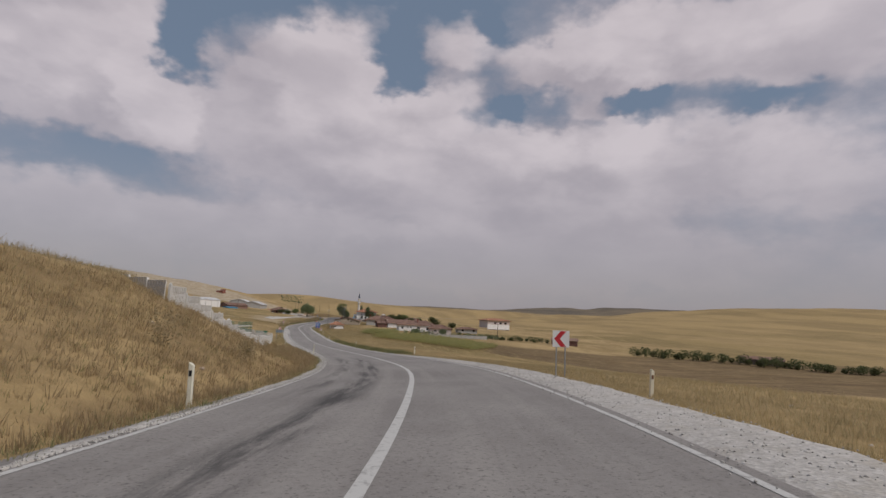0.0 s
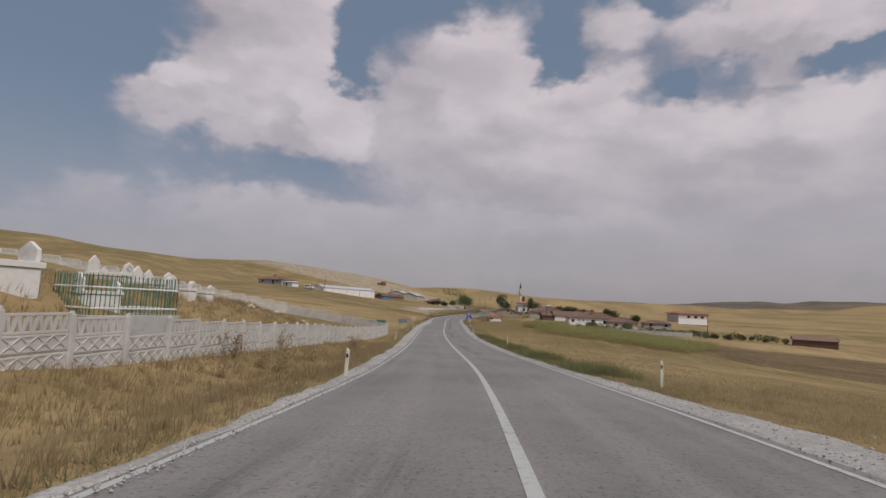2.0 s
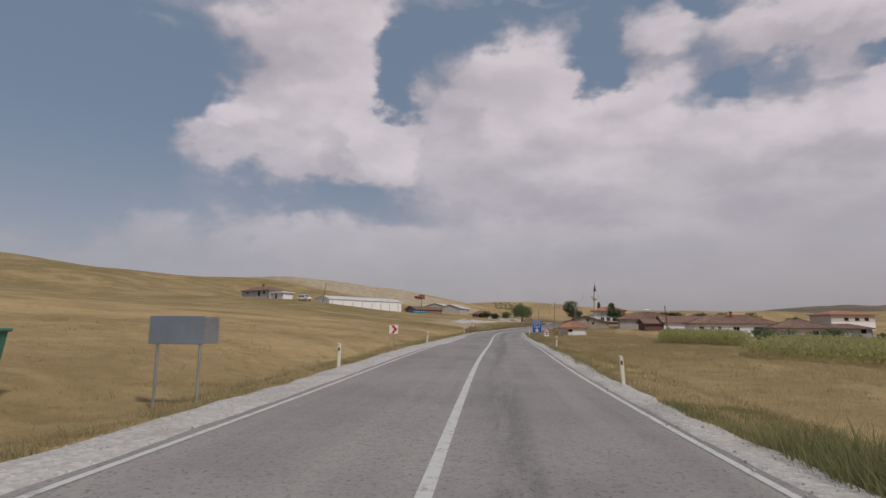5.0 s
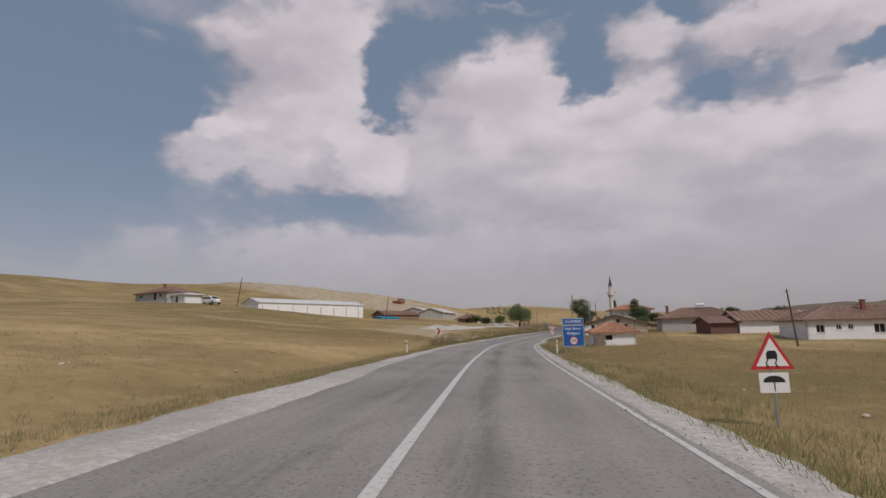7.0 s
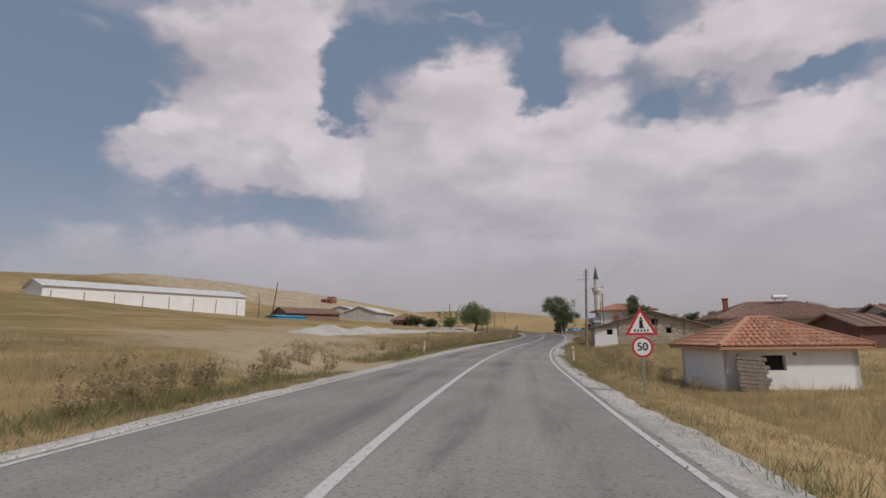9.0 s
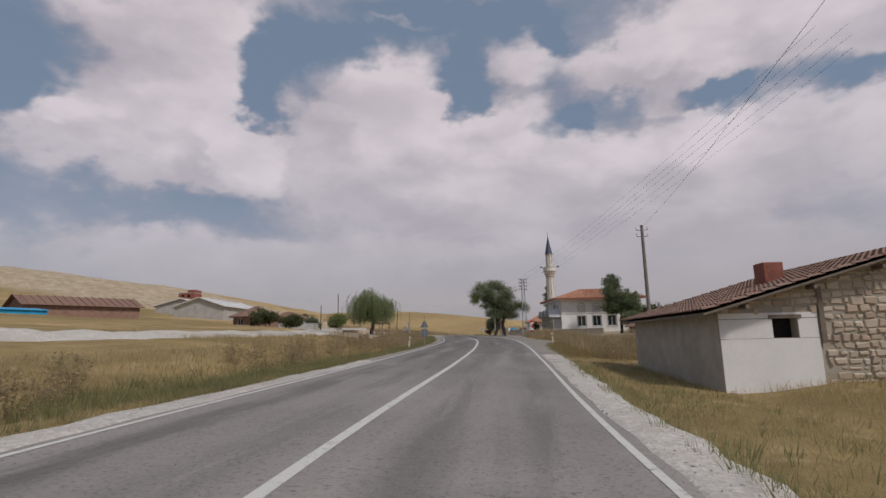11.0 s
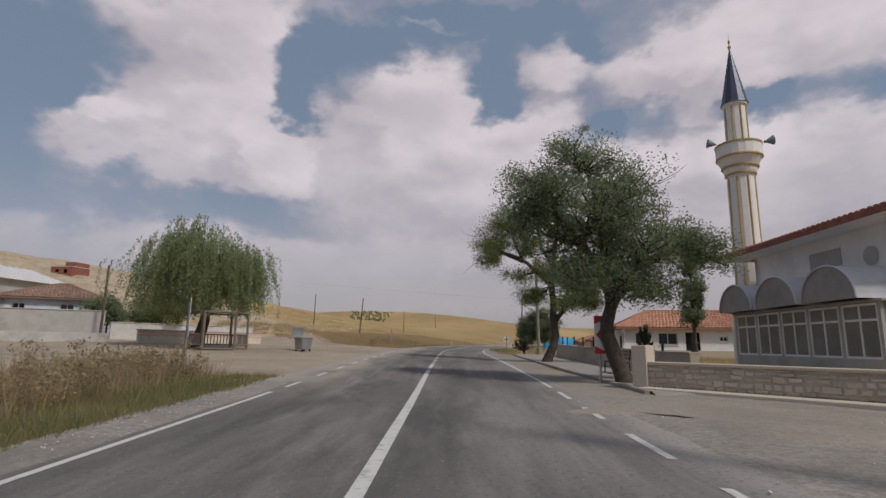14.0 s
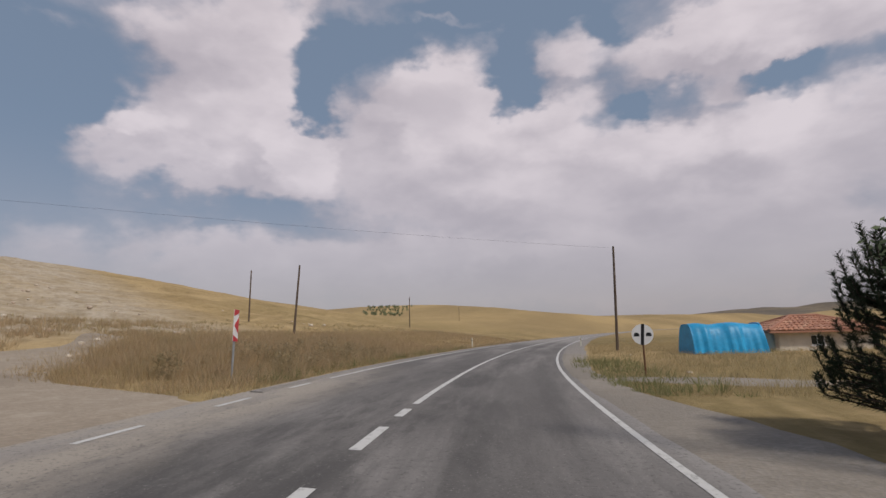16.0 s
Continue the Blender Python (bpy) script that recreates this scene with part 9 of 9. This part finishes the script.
    for y0, y1, d0, d1, m, side in ((192, 207, 0.6, 3.2, 420, -1), (216, 262, 0.4, 3.6, 1900, -1), (286, 310, 0.2, 3.0, 2000, -1), (345, 366, -0.6, 2.0, 420, 1), (352, 385, 0.3, 3.0, 900, -1)):
        xy, y, d = verge(rng, m, y0, y1, d0, d1, side, 1.0)
        blades("green_weeds", xy, rng.uniform(0.12, 0.45, len(xy)), M_GREENGRASS, rng, 14, 0.2, 0.012, 1.0, "leafy green weeds in the dry verge", "weeds")
    # scattered scrub on the slopes
    for y0, y1, d0, d1, m, hh in ((45, 105, -75, -10, 3400, 0.15), (105, 300, -75, -10, 3600, 0.10), (345, 430, -34, -14, 3500, 0.30), (345, 430, -120, -34, 1700, 0.26), (100, 300, 9, 60, 6000, 0.24), (352, 420, 8, 60, 3000, 0.3)):
        yy, dd = rng.uniform(y0, y1, m), rng.uniform(d0, d1, m)
        keep = (rng.rand(m) < 0.5 + 0.6 * wave(yy, dd, 17.0, 2.3) + 0.4 * wave(yy, dd, 5.0, 0.7)) & ~((yy > 282) & (yy < 362) & (dd > -40) & (dd < 12)) & ~((yy > 205) & (yy < 264) & (dd < -8) & (dd > -30))
        yy, dd = yy[keep], dd[keep]
        blades("hill_tufts", np.c_[road_x(yy) + dd / road_cos(yy), yy], rng.uniform(0.4, 1.2, len(yy)) * hh, M_OLIVE if hh == 0.15 else M_DRY, rng, 9, 0.28, 0.02, 0.7, "low tufts of dry scrub scattered over the slope", "scrub")
    for y0, y1, d0, d1, m in ((284, 300, 6.2, 11.0, 1100), (262, 279, 6.4, 15.0, 1900), (236, 296, -10.5, -6.8, 1500), (276, 312, -9.6, -6.0, 2600), (190, 236, 8, 26, 2600)):
        yy, dd = rng.uniform(y0, y1, m), rng.uniform(d0, d1, m)
        blades("tall_weeds", np.c_[road_x(yy) + dd / road_cos(yy), yy], rng.uniform(0.35, 0.9, m) * (0.95 if y0 > 250 else 0.5), M_DEADWEED if y0 > 250 else M_DRY, rng, 7, 0.24, 0.010, 0.6, "tall dry weeds beside the village road")


build_grass()


def weed_plant(seed):
    """A dead, bushy roadside weed with many fine stems, seed heads and curled leaves."""
    rng = np.random.RandomState(seed)
    bm, h = blank(), rng.uniform(0.75, 1.1)
    dots = []
    for k in range(rng.randint(9, 13)):
        a, r = rng.uniform(0, 6.28), 0.48 * math.sqrt(rng.rand())
        tip = (math.cos(a) * r, math.sin(a) * r, h * rng.uniform(0.55, 1.0))
        path = bend((0.3 * tip[0], 0.3 * tip[1], -0.05), tip, rng, 0.06, 5)
        limb(bm, path, 0.008, 0.003, 3)
        for j in range(30):
            dots.append(np.array(path[rng.randint(1, 5)]) + rng.normal(size=3) * np.array([0.09, 0.09, 0.08]))
        for j in range(9):
            dots.append(np.array(path[4]) + rng.normal(size=3) * np.array([0.025, 0.025, 0.07]))
    return bm, leaf_quads(np.array(dots), 0.088, rng, 0.2, 0.5)


def build_weeds():
    rng = np.random.RandomState(17)
    kinds = []
    for k in range(5):
        bm, (co, q) = weed_plant(500 + k)
        ob = thing("dead_weed", pose(0, 0, 0), "tall dead straw-coloured roadside weed with seed heads", "weed", "dead weeds")
        part("stem", bm, M_DEADWEED, ob)
        tagged(tri_mesh("seed_head", co, q, M_DEADWEED, ob), kind="stuff")
        kinds.append(ob)
    spots = []
    for y0, y1, d0, d1, m in ((193, 206, -8.5, -5.8, 9), (262, 300, -10.0, -6.6, 46), (292, 311, -9.4, -6.4, 66), (270, 279, -10.5, -8.2, 12), (284, 298, 6.4, 9.6, 18), (262, 279, 6.8, 13, 34), (205, 225, 6.2, 9.0, 8), (196, 205, -8.0, -6.0, 6), (40, 75, -9, -6.6, 4), (352, 370, -10.5, -5.2, 34), (286, 299, 6.2, 8.6, 12), (10, 30, -9, -6, 3), (206.5, 212.5, -9.8, -6.9, 7), (217, 262, -9.0, -5.6, 34), (226, 240, 6.6, 9.0, 12), (47, 56, -8.2, -6.6, 3)):
        for _ in range(m):
            spots.append((rng.uniform(y0, y1), rng.uniform(d0, d1), rng.uniform(0.6, 1.15)))
    for k, (y, d, s) in enumerate(spots):
        x, yy = by_road(y, d)
        m = pose(x, yy, gz(x, yy), rng.uniform(-8, 8), rng.uniform(-8, 8), rng.uniform(0, 360))
        if k < 5:
            kinds[k].matrix_basis = m
        else:
            copy_thing(kinds[k % 5], m @ Matrix.Scale(s, 4))


build_weeds()


def litter_and_stones():
    rng = np.random.RandomState(27)
    for k in range(150):
        y = rng.uniform(5, 380)
        side = 1 if k % 2 else -1
        d = side * ((SHOULDER_R(y) if side > 0 else SHOULDER_L(y)) + rng.uniform(0.3, 7.0))
        if k >= 60:
            # rubble at the edge of the yard and at the foot of the pale slope
            y = rng.uniform(350, 374)
            d = -(float(YARD_NEAR(min(y, 366.0))) + rng.normal(0, 0.7)) if k < 72 else -rng.uniform(17, 34)
        if k >= 96:
            # boulders weathered out of the pale slope
            y, d = rng.uniform(362, 410), -rng.uniform(28, 80)
        x, yy = by_road(y, float(d))
        r = rng.uniform(0.04, 0.10) * (1.0 if k < 60 else 2.0 if k < 96 else 3.0)
        bm = blank()
        bmesh.ops.create_icosphere(bm, subdivisions=2, radius=r)
        for v in bm.verts:
            v.co *= 1 + 0.3 * noise.noise(v.co * (2.0 / r) + Vector((k * 3.1, 0, 0)))
            v.co.z *= 0.7
        ob = part("loose_stone", bm, M_STONE)
        ob.matrix_basis = pose(x, yy, gz(x, yy) + r * 0.3, 0, 0, rng.uniform(0, 360))
        tagged(ob, "loose pale stone lying on the verge", "stone", "loose stones")


litter_and_stones()


def loose_gravel():
    """Crushed stones lying on the shoulders, as one scatter of small uneven lumps."""
    rng = np.random.RandomState(47)
    n = 13000
    y = np.where(rng.rand(n) < 0.45, rng.uniform(0, 75, n), rng.uniform(0, 310, n))
    side = np.where(rng.rand(n) < 0.5, -1, 1)
    edge = np.where(side < 0, SHOULDER_L(y), SHOULDER_R(y))
    d = side * (3.75 + (edge - 3.95) * rng.rand(n) ** 0.8)
    x = road_x(y) + d / road_cos(y)
    z = np.maximum(surface_z(y, np.clip(d, -5.2, 5.2)), ground_z(x, y)) + 0.022
    r = rng.uniform(0.008, 0.03, n)
    shape = np.array([(1, 0, 0), (0, 1, 0), (-1, 0, 0), (0, -1, 0), (0, 0, 0.8), (0, 0, -0.6)], float)
    co = shape[None] * r[:, None, None] * rng.uniform(0.6, 1.3, (n, 6, 1)) + np.c_[x, y, z][:, None, :]
    tri = np.array([(0, 1, 4), (1, 2, 4), (2, 3, 4), (3, 0, 4), (1, 0, 5), (2, 1, 5), (3, 2, 5), (0, 3, 5)])
    ob = tri_mesh("gravel_stones", co.reshape(-1, 3), (tri[None] + 6 * np.arange(n)[:, None, None]).reshape(-1, 3), M_PEBBLE)
    tagged(ob, "loose crushed stones scattered over the road shoulders", "gravel", kind="stuff")


loose_gravel()
